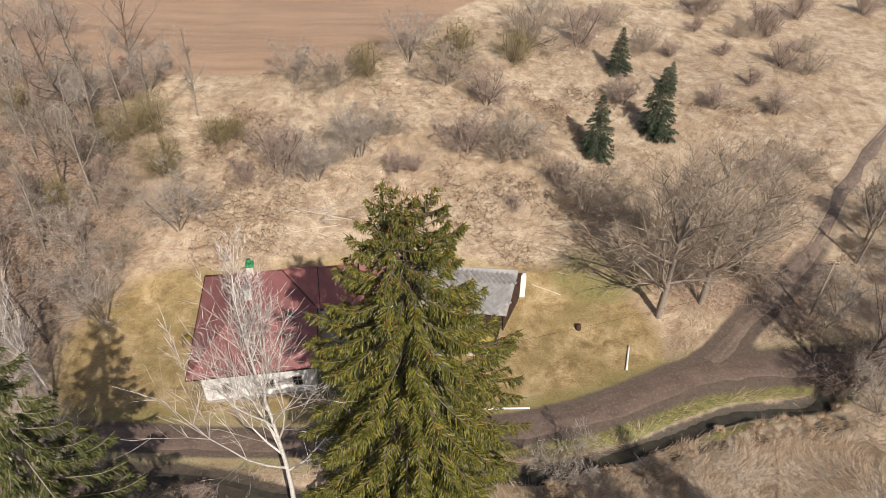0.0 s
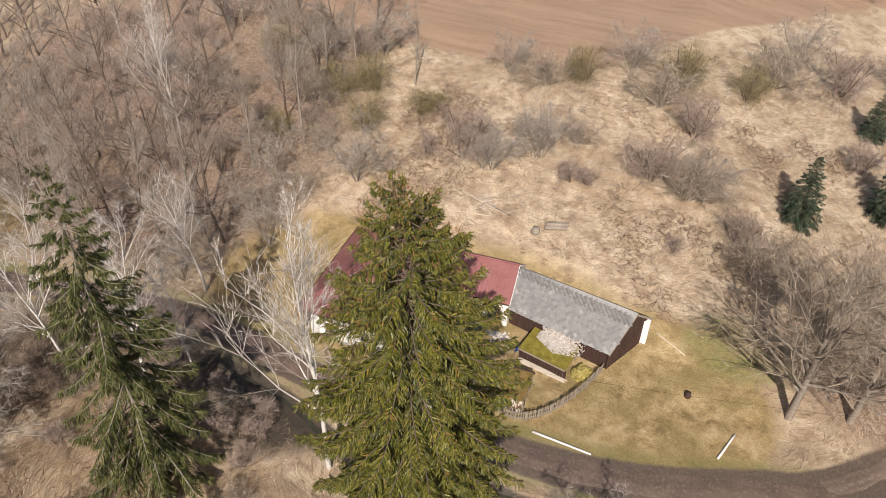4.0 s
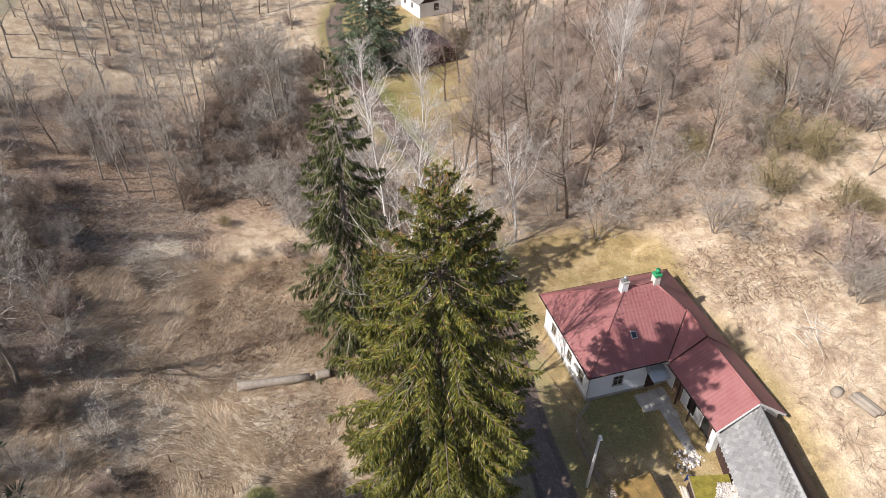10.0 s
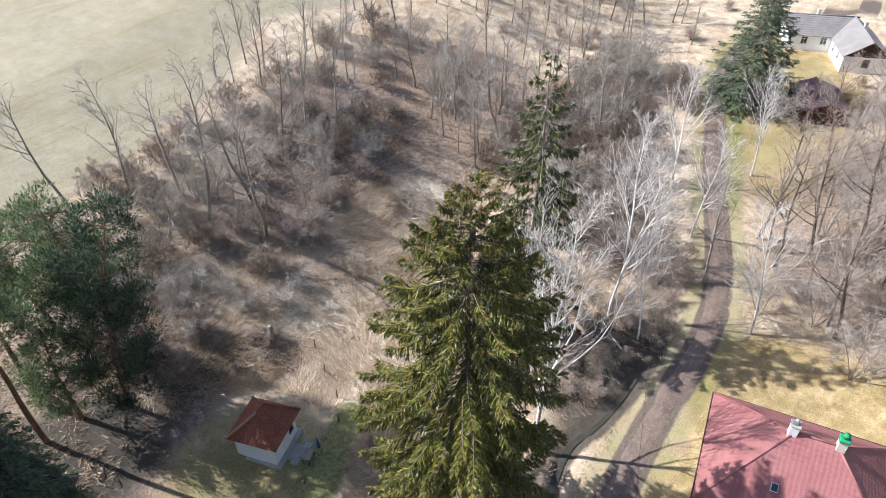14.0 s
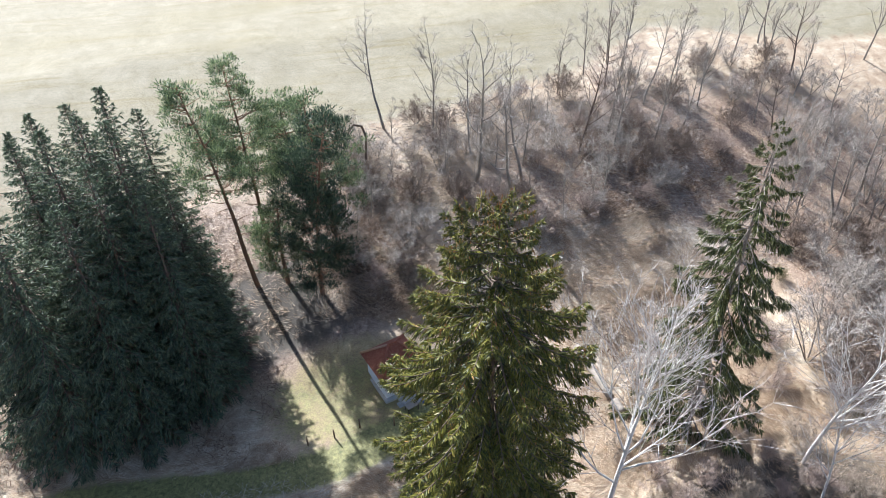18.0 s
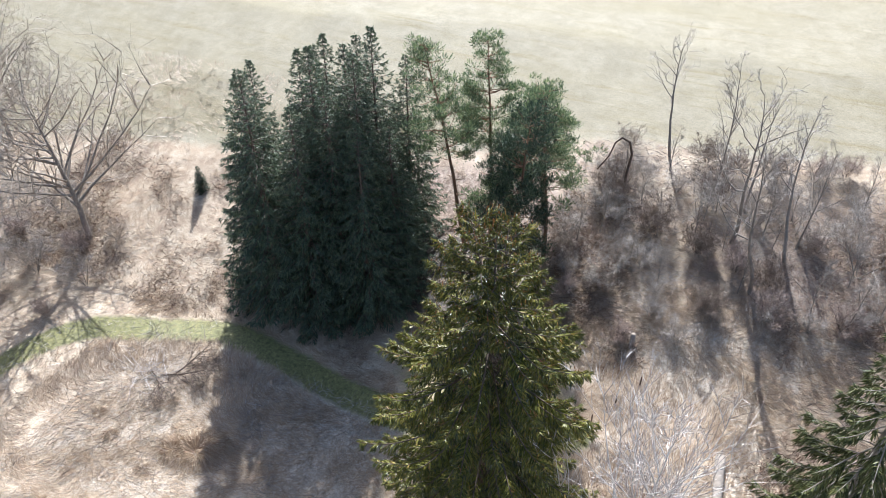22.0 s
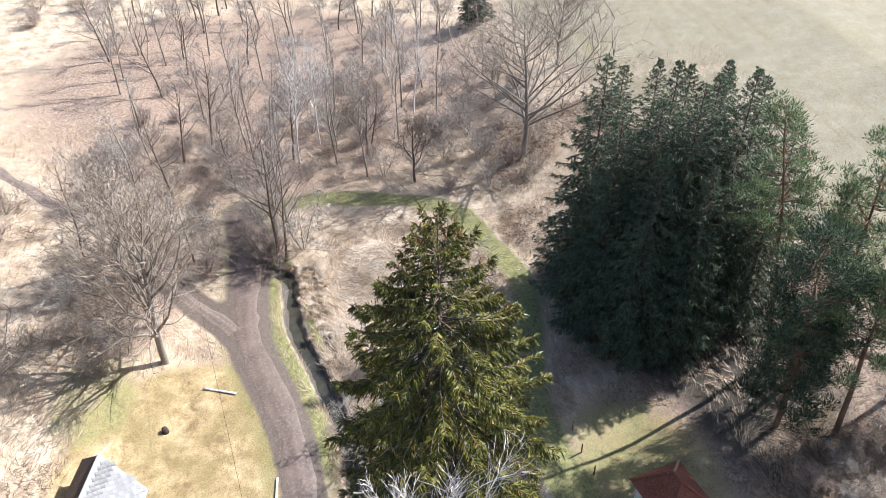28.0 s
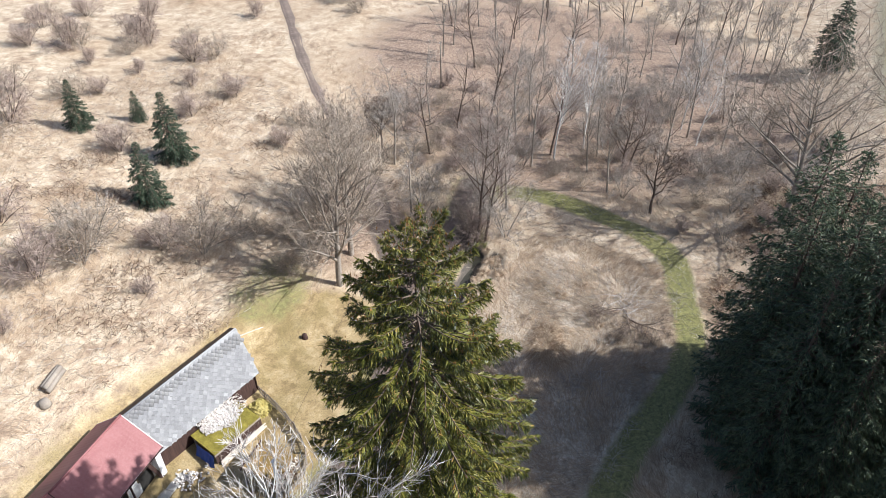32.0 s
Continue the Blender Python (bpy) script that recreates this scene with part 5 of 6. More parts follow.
    bmesh.ops.transform(bm, matrix=Matrix.Translation(m) @ Matrix.Rotation(math.atan(k), 4, "Y"), verts=bm.verts)
    rl = part("roof_window", bm, ZINC, roof, "small roof window")
    bm = box(-0.25, 0.25, -0.2, 0.2, 0.06, 0.075, 0)
    bmesh.ops.transform(bm, matrix=Matrix.Translation(m) @ Matrix.Rotation(math.atan(k), 4, "Y"), verts=bm.verts)
    part("pane", bm, GLASS, rl)
    # windows: street side, yard side
    for u in (3.0, 6.5, 8.9):
        window(h, u, 1.1, 0.85, 1.1, (0, -1), (0, o - 0.01, 0), WOOD_GREY)
    window(h, 3.1, 1.25, 0.95, 1.15, (1, 0), (W - o + 0.01, 0, 0), WOOD_GREY)
    # porch roof over the yard door
    pr = part("porch_roof", beam((W - 0.35, 6.35, 2.75), (W + 1.15, 6.35, 2.45), 1.7, 0.06), ZINC, h, "small corrugated zinc porch roof")
    for i in range(8):
        y = 5.6 + i * 0.21
        tube("rib", [(W - 0.35, y, 2.79), (W + 1.15, y, 2.49)], 0.025, 0.025, ZINC, pr, k=6)
    door = part("door", box(W - o + 0.005, W - o + 0.06, 5.9, 6.85, 0.05, 2.1, 0.01), WOOD_DARK, h, "dark wooden yard door")
    tube("door_handle", [(W - o + 0.06, 6.0, 1.05), (W - o + 0.12, 6.0, 1.05), (W - o + 0.12, 6.12, 1.05)], 0.012, 0.012, ZINC, door, k=6)
    # openings of the wing under the deep eave; black panels paint the shade inside
    y = wing0 + 0.74
    for x0, x1, z0, z1, m, lab in ((W + 0.75, W + 1.9, 0.05, 2.15, WOOD_BROWN, "brown wooden door"), (W + 3.0, W + 3.9, 0.5, 2.0, BLACK, "black panel painted as the shade inside an open window"), (W + 5.1, W + 6.5, 0.05, 1.9, BLACK, "black panel painted as the shade inside an open doorway")):
        d = part("door" if z0 < 0.4 else "window", box(x0, x1, y - 0.03, y + 0.02, z0, z1, 0.01), m, h, lab)
        part("frame", box(x0 - 0.06, x1 + 0.06, y - 0.012, y + 0.01, z0, z1 + 0.08, 0.008), WOOD_BROWN, d)
    part("shutter", beam((W + 4.1, y - 0.08, 1.3), (W + 5.0, y - 0.3, 1.25), 0.04, 1.1), WHITE_PAINT, h, "white board leaning under the eave")
    part("prop", beam((W + 6.9, wing0 + 0.2, 0.0), (W + 6.2, wing0 + 0.5, 2.6), 0.12, 0.3), WOOD_DARK, h, "dark leaning timber")
    for x in (W + 2.1, W + 4.0):
        part("post", box(x - 0.06, x + 0.06, wing0 + 0.1, wing0 + 0.22, 0, E - 0.2, 0.01), WOOD_DARK, h)
    return h


house()
pave = thing("paving", pose(-21.2, 39.35, 0.0, 0, 0, 8), "worn concrete yard paving along the house", "paving", kind="structure")
rs = random.Random(3)
for i in range(9):
    for j in range(2):
        x0, y0 = 10.8 + i * 0.85, 6.0 + j * 0.78
        part("slab", box(x0, x0 + 0.82, y0, y0 + 0.75, -0.1, 0.07 + rs.uniform(-0.015, 0.02), 0.015), CONCRETE, pave)
for j in range(2):
    part("slab", box(11.0, 12.9, 4.6 + j * 0.78, 5.35 + j * 0.78, -0.1, 0.16 - 0.05 * j, 0.02), CONCRETE, pave)


def barn():
    t = thing("barn", pose(0, 0, 0.0), "old barn with pale grey slate roof and dark boards", "barn")
    sw, se = (-4.55, 49.35, 2.5), (5.85, 48.1, 2.4)
    rw, re = (-4.45, 52.2, 5.35), (7.05, 51.1, 5.35)
    nw, ne = (-4.2, 54.3, 3.6), (8.15, 53.1, 3.65)
    rf = part("roof", slope_face(bmesh.new(), [sw, se, re, rw], 0.3, 0.02), ROOF_SLATE, t, "pale grey slate slope with broken edge")
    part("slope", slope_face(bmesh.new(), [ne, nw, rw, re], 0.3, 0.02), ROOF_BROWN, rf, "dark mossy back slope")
    ridge_cap("ridge_cap", rf, Vector(rw) + Vector((0, 0, 0.02)), Vector(re) + Vector((0, 0, 0.02)), ROOF_SLATE, 0.1)
    part("verge_board", beam(Vector(se) - Vector((0, 0, 0.1)), Vector(re) - Vector((0, 0, 0.1)), 0.06, 0.2), WOOD_GREY, t)
    part("verge_board", beam(Vector(ne) - Vector((0, 0, 0.1)), Vector(re) - Vector((0, 0, 0.1)), 0.06, 0.2), WOOD_GREY, t)
    # diamond slates: the lower courses near the yard lie as single pieces, those above in one sheet
    P0, ex, ey = Vector(sw), Vector(se) - Vector(sw), Vector(rw) - Vector(sw)
    u, nrm = ex.normalized(), ex.cross(ey).normalized()
    v = nrm.cross(u)
    r3 = random.Random(31)
    me = bpy.data.meshes.new("slate")
    h = 0.235
    me.from_pydata([(-h, 0, 0.0), (0, -h, 0.022), (h, 0, 0.0), (0, h, -0.004), (-h, 0, -0.02), (0, -h, 0.006), (h, 0, -0.02), (0, h, -0.02)], [], [(0, 1, 2, 3), (4, 5, 1, 0), (5, 6, 2, 1)])
    me.materials.append(SLATE_PIECE)
    rest_v, rest_f, count = [], [], 0
    H, W0 = ey.dot(v), ex.length
    for row in range(int(H / h)):
        yy = h * (row + 0.55)
        slant = ey.dot(u) * yy / H
        span = W0 + (Vector(re) - Vector(se)).dot(u) * yy / H - slant
        for c in range(int(span / (2 * h))):
            if r3.random() < (0.2 if row < 2 else 0.012):
                continue
            xx = slant + h * (2 * c + 1 + row % 2)
            m = Matrix.Translation(P0 + u * xx + v * yy + nrm * (0.045 + r3.uniform(0, 0.012))) @ Matrix((u, v, nrm)).transposed().to_4x4() @ Matrix.Rotation(r3.gauss(0, 0.03), 4, "Z") @ Matrix.Rotation(r3.gauss(0, 0.02), 4, "X")
            if count < 290:
                part("slate", me, SLATE_PIECE, t).matrix_local = m
                count += 1
            else:
                o0 = len(rest_v)
                rest_v += [tuple(m @ w.co) for w in me.vertices]
                rest_f += [[o0 + k for k in q.vertices] for q in me.polygons]
    tagged(part("slate_bed", mesh_np("slate_bed", np.array(rest_v), [np.array(rest_f)], SLATE_REST), SLATE_REST, t), kind="stuff")
    # board gable at the east end
    a, b, c = Vector((5.75, 48.5, 0)), Vector((7.85, 53.0, 0)), Vector(re)
    n = 26
    for i in range(n):
        f0, f1 = i / n, (i + 1) / n
        p, q = a.lerp(b, f0), a.lerp(b, f1 - 0.004)
        apex = (c.xy - a.xy).dot((b - a).xy.normalized()) / (b - a).length
        hgt = lambda f: (2.3 + 2.9 * f / apex) if f < apex else (3.45 + 1.75 * (1 - f) / (1 - apex))
        bm = bmesh.new()
        off = Vector((-0.02, 0.007, 0)) * (1 + i % 2)
        vs = [bm.verts.new(v + off) for v in (Vector((p.x, p.y, -0.1)), Vector((q.x, q.y, -0.1)), Vector((q.x, q.y, hgt(f1))), Vector((p.x, p.y, hgt(f0))))]
        f = bm.faces.new(vs)
        r = bmesh.ops.extrude_face_region(bm, geom=[f])
        for v in [g for g in r["geom"] if isinstance(g, bmesh.types.BMVert)]:
            v.co += Vector((-0.05, 0.018, 0))
        bmesh.ops.recalc_face_normals(bm, faces=bm.faces)
        part("board", bm, WOOD_DARK, t)
    part("pier", box(7.55, 8.1, 52.5, 53.05, -0.1, 3.5, 0.02), PLASTER, t, "white plastered corner pier")
    part("wall", beam((-4.3, 49.9, 1.1), (5.6, 48.7, 1.1), 0.25, 2.7), WOOD_DARK, t, "dark board wall under the eave")
    part("wall", beam((-4.0, 54.0, 2.0), (7.6, 52.9, 2.0), 0.3, 3.0), PLASTER_OLD, t, "worn back wall")
    part("wall", beam((-4.3, 50.2, 1.6), (-4.1, 53.9, 1.6), 0.3, 3.0), PLASTER_OLD, t)
    return t


barn()


LX, LY = 0.6, 47.45


def leanto():
    """The low sagging annex with a mossy roof, half under fallen plaster."""
    t = thing("lean_to", pose(LX, LY, 0, 0, 0, -8), "low lean-to with mossy roof and fallen rubble", "shed")
    bm = bmesh.new()
    bmesh.ops.create_grid(bm, x_segments=24, y_segments=18, size=0.5)
    for v in bm.verts:
        x, y = v.co.x * 4.7, v.co.y * 2.9
        v.co = Vector((x, y, 1.3 + 0.08 * y + 0.06 * noise.noise((x * 0.7, y * 0.7, 3)) + 0.035 * noise.noise((x * 3, y * 3, 1))))
    r = bmesh.ops.extrude_face_region(bm, geom=list(bm.faces))
    for g in r["geom"]:
        if isinstance(g, bmesh.types.BMVert):
            g.co.z += 0.1
    bmesh.ops.recalc_face_normals(bm, faces=bm.faces)
    part("roof", bm, MOSS, t, "flat roof grown over with moss")
    for i in range(16):
        x = -2.3 + i * 0.3
        part("board", box(x, x + 0.28, -1.38, -1.34, -0.1, 1.1 + 0.03 * (i % 3), 0.008), WOOD_DARK, t)
    for y in (-1.3, 1.25):
        for x in (-2.2, 2.15):
            part("post", box(x - 0.07, x + 0.07, y - 0.07, y + 0.07, -0.1, 1.25 + 0.08 * y, 0.01), WOOD_GREY, t)
    part("fascia", beam((-2.4, -1.48, 1.12), (2.4, -1.48, 1.14), 0.05, 0.16), WOOD_GREY, t)
    return t


leanto()


def tarpaulin():
    t = thing("tarpaulin", pose(LX - 2.42, LY - 0.1, 0, 0, 0, -8), "crumpled dark blue tarpaulin hung at the lean-to", "tarpaulin")
    bm = bmesh.new()
    bmesh.ops.create_grid(bm, x_segments=22, y_segments=14, size=0.5)
    for v in bm.verts:
        y, z = v.co.x * 2.2, (v.co.y + 0.5) * 1.15
        v.co = Vector((-0.1 + 0.16 * noise.noise((y * 2.2, z * 1.1, 5)) - 0.25 * (1.15 - z), y, z + 0.03))
    bmesh.ops.solidify(bm, geom=list(bm.faces), thickness=0.012)
    part("sheet", bm, BLUE_CLOTH, t)


tarpaulin()
rr = random.Random(8)
rub = thing("rubble", pose(LX + 0.7, LY + 0.6, 1.4, 0, 0, -8), "pale fallen plaster and slate rubble on the roof", "rubble", kind="stuff")
rows_v, rows_f = [], []
for i in range(5200):
    x, y = rr.gauss(-0.4, 1.1), rr.gauss(0.4, 0.75)
    if y < -1.2 + 0.4 * abs(x) or abs(x) > 2.2:
        continue
    s = rr.uniform(0.02, 0.06) * (2.6 if rr.random() < 0.04 else 1.0)
    z = 0.13 + 0.08 * y + rr.uniform(0, 0.1) + max(0, y - 0.55) * 0.8
    m = pose(x, y, z, rr.uniform(-25, 25), rr.uniform(-25, 25), rr.uniform(0, 360))
    o0 = len(rows_v)
    for cx, cy, cz in ((-1, -1, -1), (1, -1, -1), (1, 1, -1), (-1, 1, -1), (-1, -1, 1), (1, -1, 1), (1, 1, 1), (-1, 1, 1)):
        rows_v.append(tuple(m @ Vector((cx * s * rr.uniform(0.6, 1), cy * s * 0.8 * rr.uniform(0.6, 1), cz * s * 0.3))))
    rows_f += [[o0 + k for k in q] for q in ((0, 3, 2, 1), (4, 5, 6, 7), (0, 1, 5, 4), (1, 2, 6, 5), (2, 3, 7, 6), (3, 0, 4, 7))]
part("heap", mesh_np("heap", np.array(rows_v), [np.array(rows_f)], RUBBLE), RUBBLE, rub)
planks = thing("plank_stack", pose(LX, LY - 1.5, 0, 0, 0, -6), "stack of pale weathered planks before the lean-to", "planks")
for i in range(7):
    part("plank", beam((-2.4 + rr.uniform(-0.3, 0.2), -0.35 + 0.13 * (i % 4) + rr.uniform(-0.03, 0.03), 0.06 + 0.05 * (i // 4) + 0.02 * i), (2.3 + rr.uniform(-0.3, 0.3), -0.35 + 0.13 * (i % 4), 0.06 + 0.05 * (i // 4)), 0.14, 0.045), WOOD_PALE, planks)
bricks = thing("brick_heap", pose(-4.0, 47.6, 0), "heap of broken bricks and plaster by the wall", "rubble", kind="stuff")
rows_v, rows_f = [], []
for i in range(70):
    m = pose(rr.gauss(0, 0.5), rr.gauss(0, 0.45), rr.uniform(0.03, 0.2), rr.uniform(-30, 30), rr.uniform(-30, 30), rr.uniform(0, 360))
    o0 = len(rows_v)
    for cx, cy, cz in ((-1, -1, -1), (1, -1, -1), (1, 1, -1), (-1, 1, -1), (-1, -1, 1), (1, -1, 1), (1, 1, 1), (-1, 1, 1)):
        rows_v.append(tuple(m @ Vector((cx * 0.13, cy * 0.07, cz * 0.04))))
    rows_f += [[o0 + k for k in q] for q in ((0, 3, 2, 1), (4, 5, 6, 7), (0, 1, 5, 4), (1, 2, 6, 5), (2, 3, 7, 6), (3, 0, 4, 7))]
part("heap", mesh_np("heap", np.array(rows_v), [np.array(rows_f)], RUBBLE), RUBBLE, bricks)


def heap(x, y, r, h, mat, label, category):
    bm = bmesh.new()
    bmesh.ops.create_icosphere(bm, subdivisions=4, radius=1)
    for v in bm.verts:
        n = 1 + 0.25 * noise.noise(v.co * 2.2 + Vector((x, y, 0))) + 0.12 * noise.noise(v.co * 6)
        v.co = Vector((v.co.x * r * n, v.co.y * r * n, max(-0.1, v.co.z * h * n)))
    t = thing("heap", pose(x, y, gz(x, y)), label, category)
    part("mound", bm, mat, t)


heap(4.0, 47.0, 1.0, 0.8, MOSS_HAY, "mossy yellow hay heap beside the barn", "heap")


def woodshed():
    t = thing("woodshed", pose(-0.6, 41.7, 0, 0, 0, 6), "open woodshed with rusty mossy roof over stacked logs", "woodshed")
    bm = box(-1.4, 1.4, -1.45, 1.65, 0, 0.05, 0.01)
    bmesh.ops.transform(bm, matrix=Matrix.Translation((0, 0, 1.75)) @ Matrix.Rotation(radians(6), 4, "X"), verts=bm.verts)
    part("roof", bm, MOSS_RUST, t, "rusty mossy sheet roof")
    for x in (-1.35, 1.35):
        for y in (-1.5, 1.5):
            part("post", box(x - 0.05, x + 0.05, y - 0.05, y + 0.05, -0.1, 1.72 + 0.1 * y, 0.01), WOOD_GREY, t)
    part("board", box(-1.5, 1.5, 1.7, 1.78, 1.7, 2.0, 0.01), WOOD_DARK, t)
    r2 = random.Random(4)
    for row in range(9):
        for c in range(11):
            x, z = -1.2 + c * 0.24 + (row % 2) * 0.1, 0.12 + row * 0.165
            tube("log", [(x, -1.62 + r2.uniform(-0.1, 0.1), z), (x + r2.uniform(-0.03, 0.03), -0.6, z)], r2.uniform(0.07, 0.1), 0.08, (WOOD_PALE, WOOD_GREY, WOOD_BROWN)[r2.randint(0, 2)], t, k=7)
    for c in range(9):
        y = -0.5 + c * 0.23
        for row in range(7):
            tube("log", [(1.28 + r2.uniform(-0.05, 0.05), y, 0.12 + row * 0.17), (0.5, y, 0.12 + row * 0.17)], 0.08, 0.075, (WOOD_GREY, WOOD_BROWN)[r2.randint(0, 1)], t, k=7)
    return t


woodshed()


def hut():
    t = thing("hut", pose(0.85, 10.25, 0.45, 0, 0, 16), "small white plastered hut with red clay tile roof", "hut")
    e, hw = 2.1, 2.15
    part("wall", box(-1.75, 1.75, -1.75, 1.75, -0.6, e + 0.1, 0.02), PLASTER, t, "white plastered walls")
    part("plinth", box(-2.0, 2.0, -2.0, 2.15, -0.7, 0.0, 0.03), CONCRETE, t)
    E, R, q = e + 0.25, e + 2.2, 0.45
    rf = part("roof", slope_face(bmesh.new(), [(-hw, -hw, E), (hw, -hw, E), (q, 0, R), (-q, 0, R)], 0.28, 0.035), ROOF_CLAY, t, "red clay tile hip roof")
    part("slope", slope_face(bmesh.new(), [(hw, -hw, E), (hw, hw, E), (q, 0, R)], 0.28, 0.035), ROOF_CLAY, rf)
    part("slope", slope_face(bmesh.new(), [(hw, hw, E), (-hw, hw, E), (-q, 0, R), (q, 0, R)], 0.28, 0.035), ROOF_CLAY, rf)
    part("slope", slope_face(bmesh.new(), [(-hw, hw, E), (-hw, -hw, E), (-q, 0, R)], 0.28, 0.035), ROOF_CLAY, rf)
    for a, b in (((hw, -hw, E), (q, 0, R)), ((hw, hw, E), (q, 0, R)), ((-hw, hw, E), (-q, 0, R)), ((-hw, -hw, E), (-q, 0, R)), ((-q, 0, R), (q, 0, R))):
        ridge_cap("ridge_tile", rf, Vector(a) + Vector((0, 0, 0.05)), Vector(b) + Vector((0, 0, 0.05)), CLAY_PALE if a[0] > 0 and a[1] < 0 else ROOF_CLAY, 0.1)
    part("step", box(-0.7, 0.9, 2.15, 2.9, -0.75, -0.15, 0.03), CONCRETE, t, "worn concrete door step")
    part("door", box(-0.45, 0.45, 1.745, 1.79, 0.0, 1.9, 0.01), WHITE_PAINT, t, "white painted door")
    window(t, 0.9, 1.0, 0.6, 0.6, (0, 1), (0, 1.76, 0), WOOD_DARK)
    return t


hut()


def hut_yard():
    """The garden table and the folded parasol beside the hut's door."""
    x, y = 0.2, 14.0
    t = thing("garden_table", pose(x, y, gz(x, y), 0, 0, 20), "small weathered grey garden table on concrete slab", "table")
    top = part("tabletop", box(-0.55, 0.55, -0.35, 0.35, 0.68, 0.73, 0.01), WOOD_GREY, t)
    for dx in (-0.48, 0.48):
        for dy in (-0.28, 0.28):
            part("leg", box(dx - 0.03, dx + 0.03, dy - 0.03, dy + 0.03, -0.05, 0.68, 0.005), WOOD_DARK, t)
    for i, (dx, dy) in enumerate(((-0.9, -0.9), (-0.1, -0.85), (0.7, -0.8))):
        s = thing("paving_slab", pose(x + dx, y + dy, gz(x + dx, y + dy), 0, 0, 16), "worn grey concrete slab set in the lawn", "slab", "slabs beside the hut")
        part("block", box(-0.36, 0.36, -0.3, 0.3, -0.1, 0.06, 0.02), CONCRETE, s)
    x, y = -0.9, 14.3
    p = thing("folded_parasol", pose(x, y, gz(x, y), 0, 6, 0), "folded blue garden parasol standing in the grass", "parasol")
    tube("pole", [(0, 0, -0.3), (0, 0, 2.1)], 0.02, 0.02, ZINC, p, k=6)
    tube("cloth", [(0, 0, 0.75), (0, 0, 0.95), (0, 0, 1.5), (0, 0, 2.05)], 0.16, 0.04, BLUE_CLOTH, p, "gathered blue cloth", 9)


hut_yard()


def cottage(name, x, y, turn, w, d, e, r, roof_m, wall_m, label, windows=True):
    z = gz(x, y)
    t = thing(name, pose(x, y, z, 0, 0, turn), label, "house" if windows else "shed")
    part("wall", box(-w / 2 + 0.3, w / 2 - 0.3, -d / 2 + 0.3, d / 2 - 0.3, -1.0, e + 0.05, 0.02), wall_m, t)
    rf = part("roof", slope_face(bmesh.new(), [(-w / 2, -d / 2, e), (w / 2, -d / 2, e), (w / 2, 0, r), (-w / 2, 0, r)], 0.4), roof_m, t)
    part("slope", slope_face(bmesh.new(), [(w / 2, d / 2, e), (-w / 2, d / 2, e), (-w / 2, 0, r), (w / 2, 0, r)], 0.4), roof_m, rf)
    ridge_cap("ridge_cap", rf, (-w / 2, 0, r + 0.02), (w / 2, 0, r + 0.02), roof_m)
    for sx in (-1, 1):
        bm = bmesh.new()
        x1 = sx * (w / 2 - 0.32)
        vs = [bm.verts.new(p) for p in ((x1, -d / 2 + 0.35, e - 0.05), (x1, d / 2 - 0.35, e - 0.05), (x1, 0, r - 0.25))]
        f = bm.faces.new(vs)
        rg = bmesh.ops.extrude_face_region(bm, geom=[f])
        for g in rg["geom"]:
            if isinstance(g, bmesh.types.BMVert):
                g.co.x -= sx * 0.2
        bmesh.ops.recalc_face_normals(bm, faces=bm.faces)
        part("gable", bm, WOOD_DARK, t, "dark boarded gable")
    if windows:
        for u in (-w / 4, 0.2, w / 4):
            window(t, u, 1.0, 1.0, 1.2, (0, -1), (0, -d / 2 + 0.29, 0))
        window(t, 0, 1.0, 1.0, 1.2, (1, 0), (w / 2 - 0.29, 0, 0), WOOD_DARK)
        window(t, 0, e + 0.3, 0.8, 0.9, (1, 0), (w / 2 - 0.29, 0, 0), WOOD_DARK)
        ch = part("chimney", box(-1.0, -0.5, 0.2, 0.7, r - 0.9, r + 0.7, 0.02), PLASTER, t)
        part("cap", box(-1.06, -0.44, 0.14, 0.76, r + 0.7, r + 0.78, 0.02), CONCRETE, ch)
    return t


cottage("far_house", -103.6, 37.9, 22, 12.0, 7.4, 2.5, 5.0, ROOF_GREY, PLASTER, "white far house with grey roof among trees")
cottage("far_house", -106.4, 31.6, 112, 11.0, 7.0, 2.4, 4.7, ROOF_GREY, PLASTER, "white low house wing with grey roof behind a spruce")
cottage("far_shed", -82.3, 36.4, 22, 8.8, 6.8, 1.9, 3.2, ROOF_PURPLE, WOOD_DARK, "dark wooden shed with dull red roof", False)


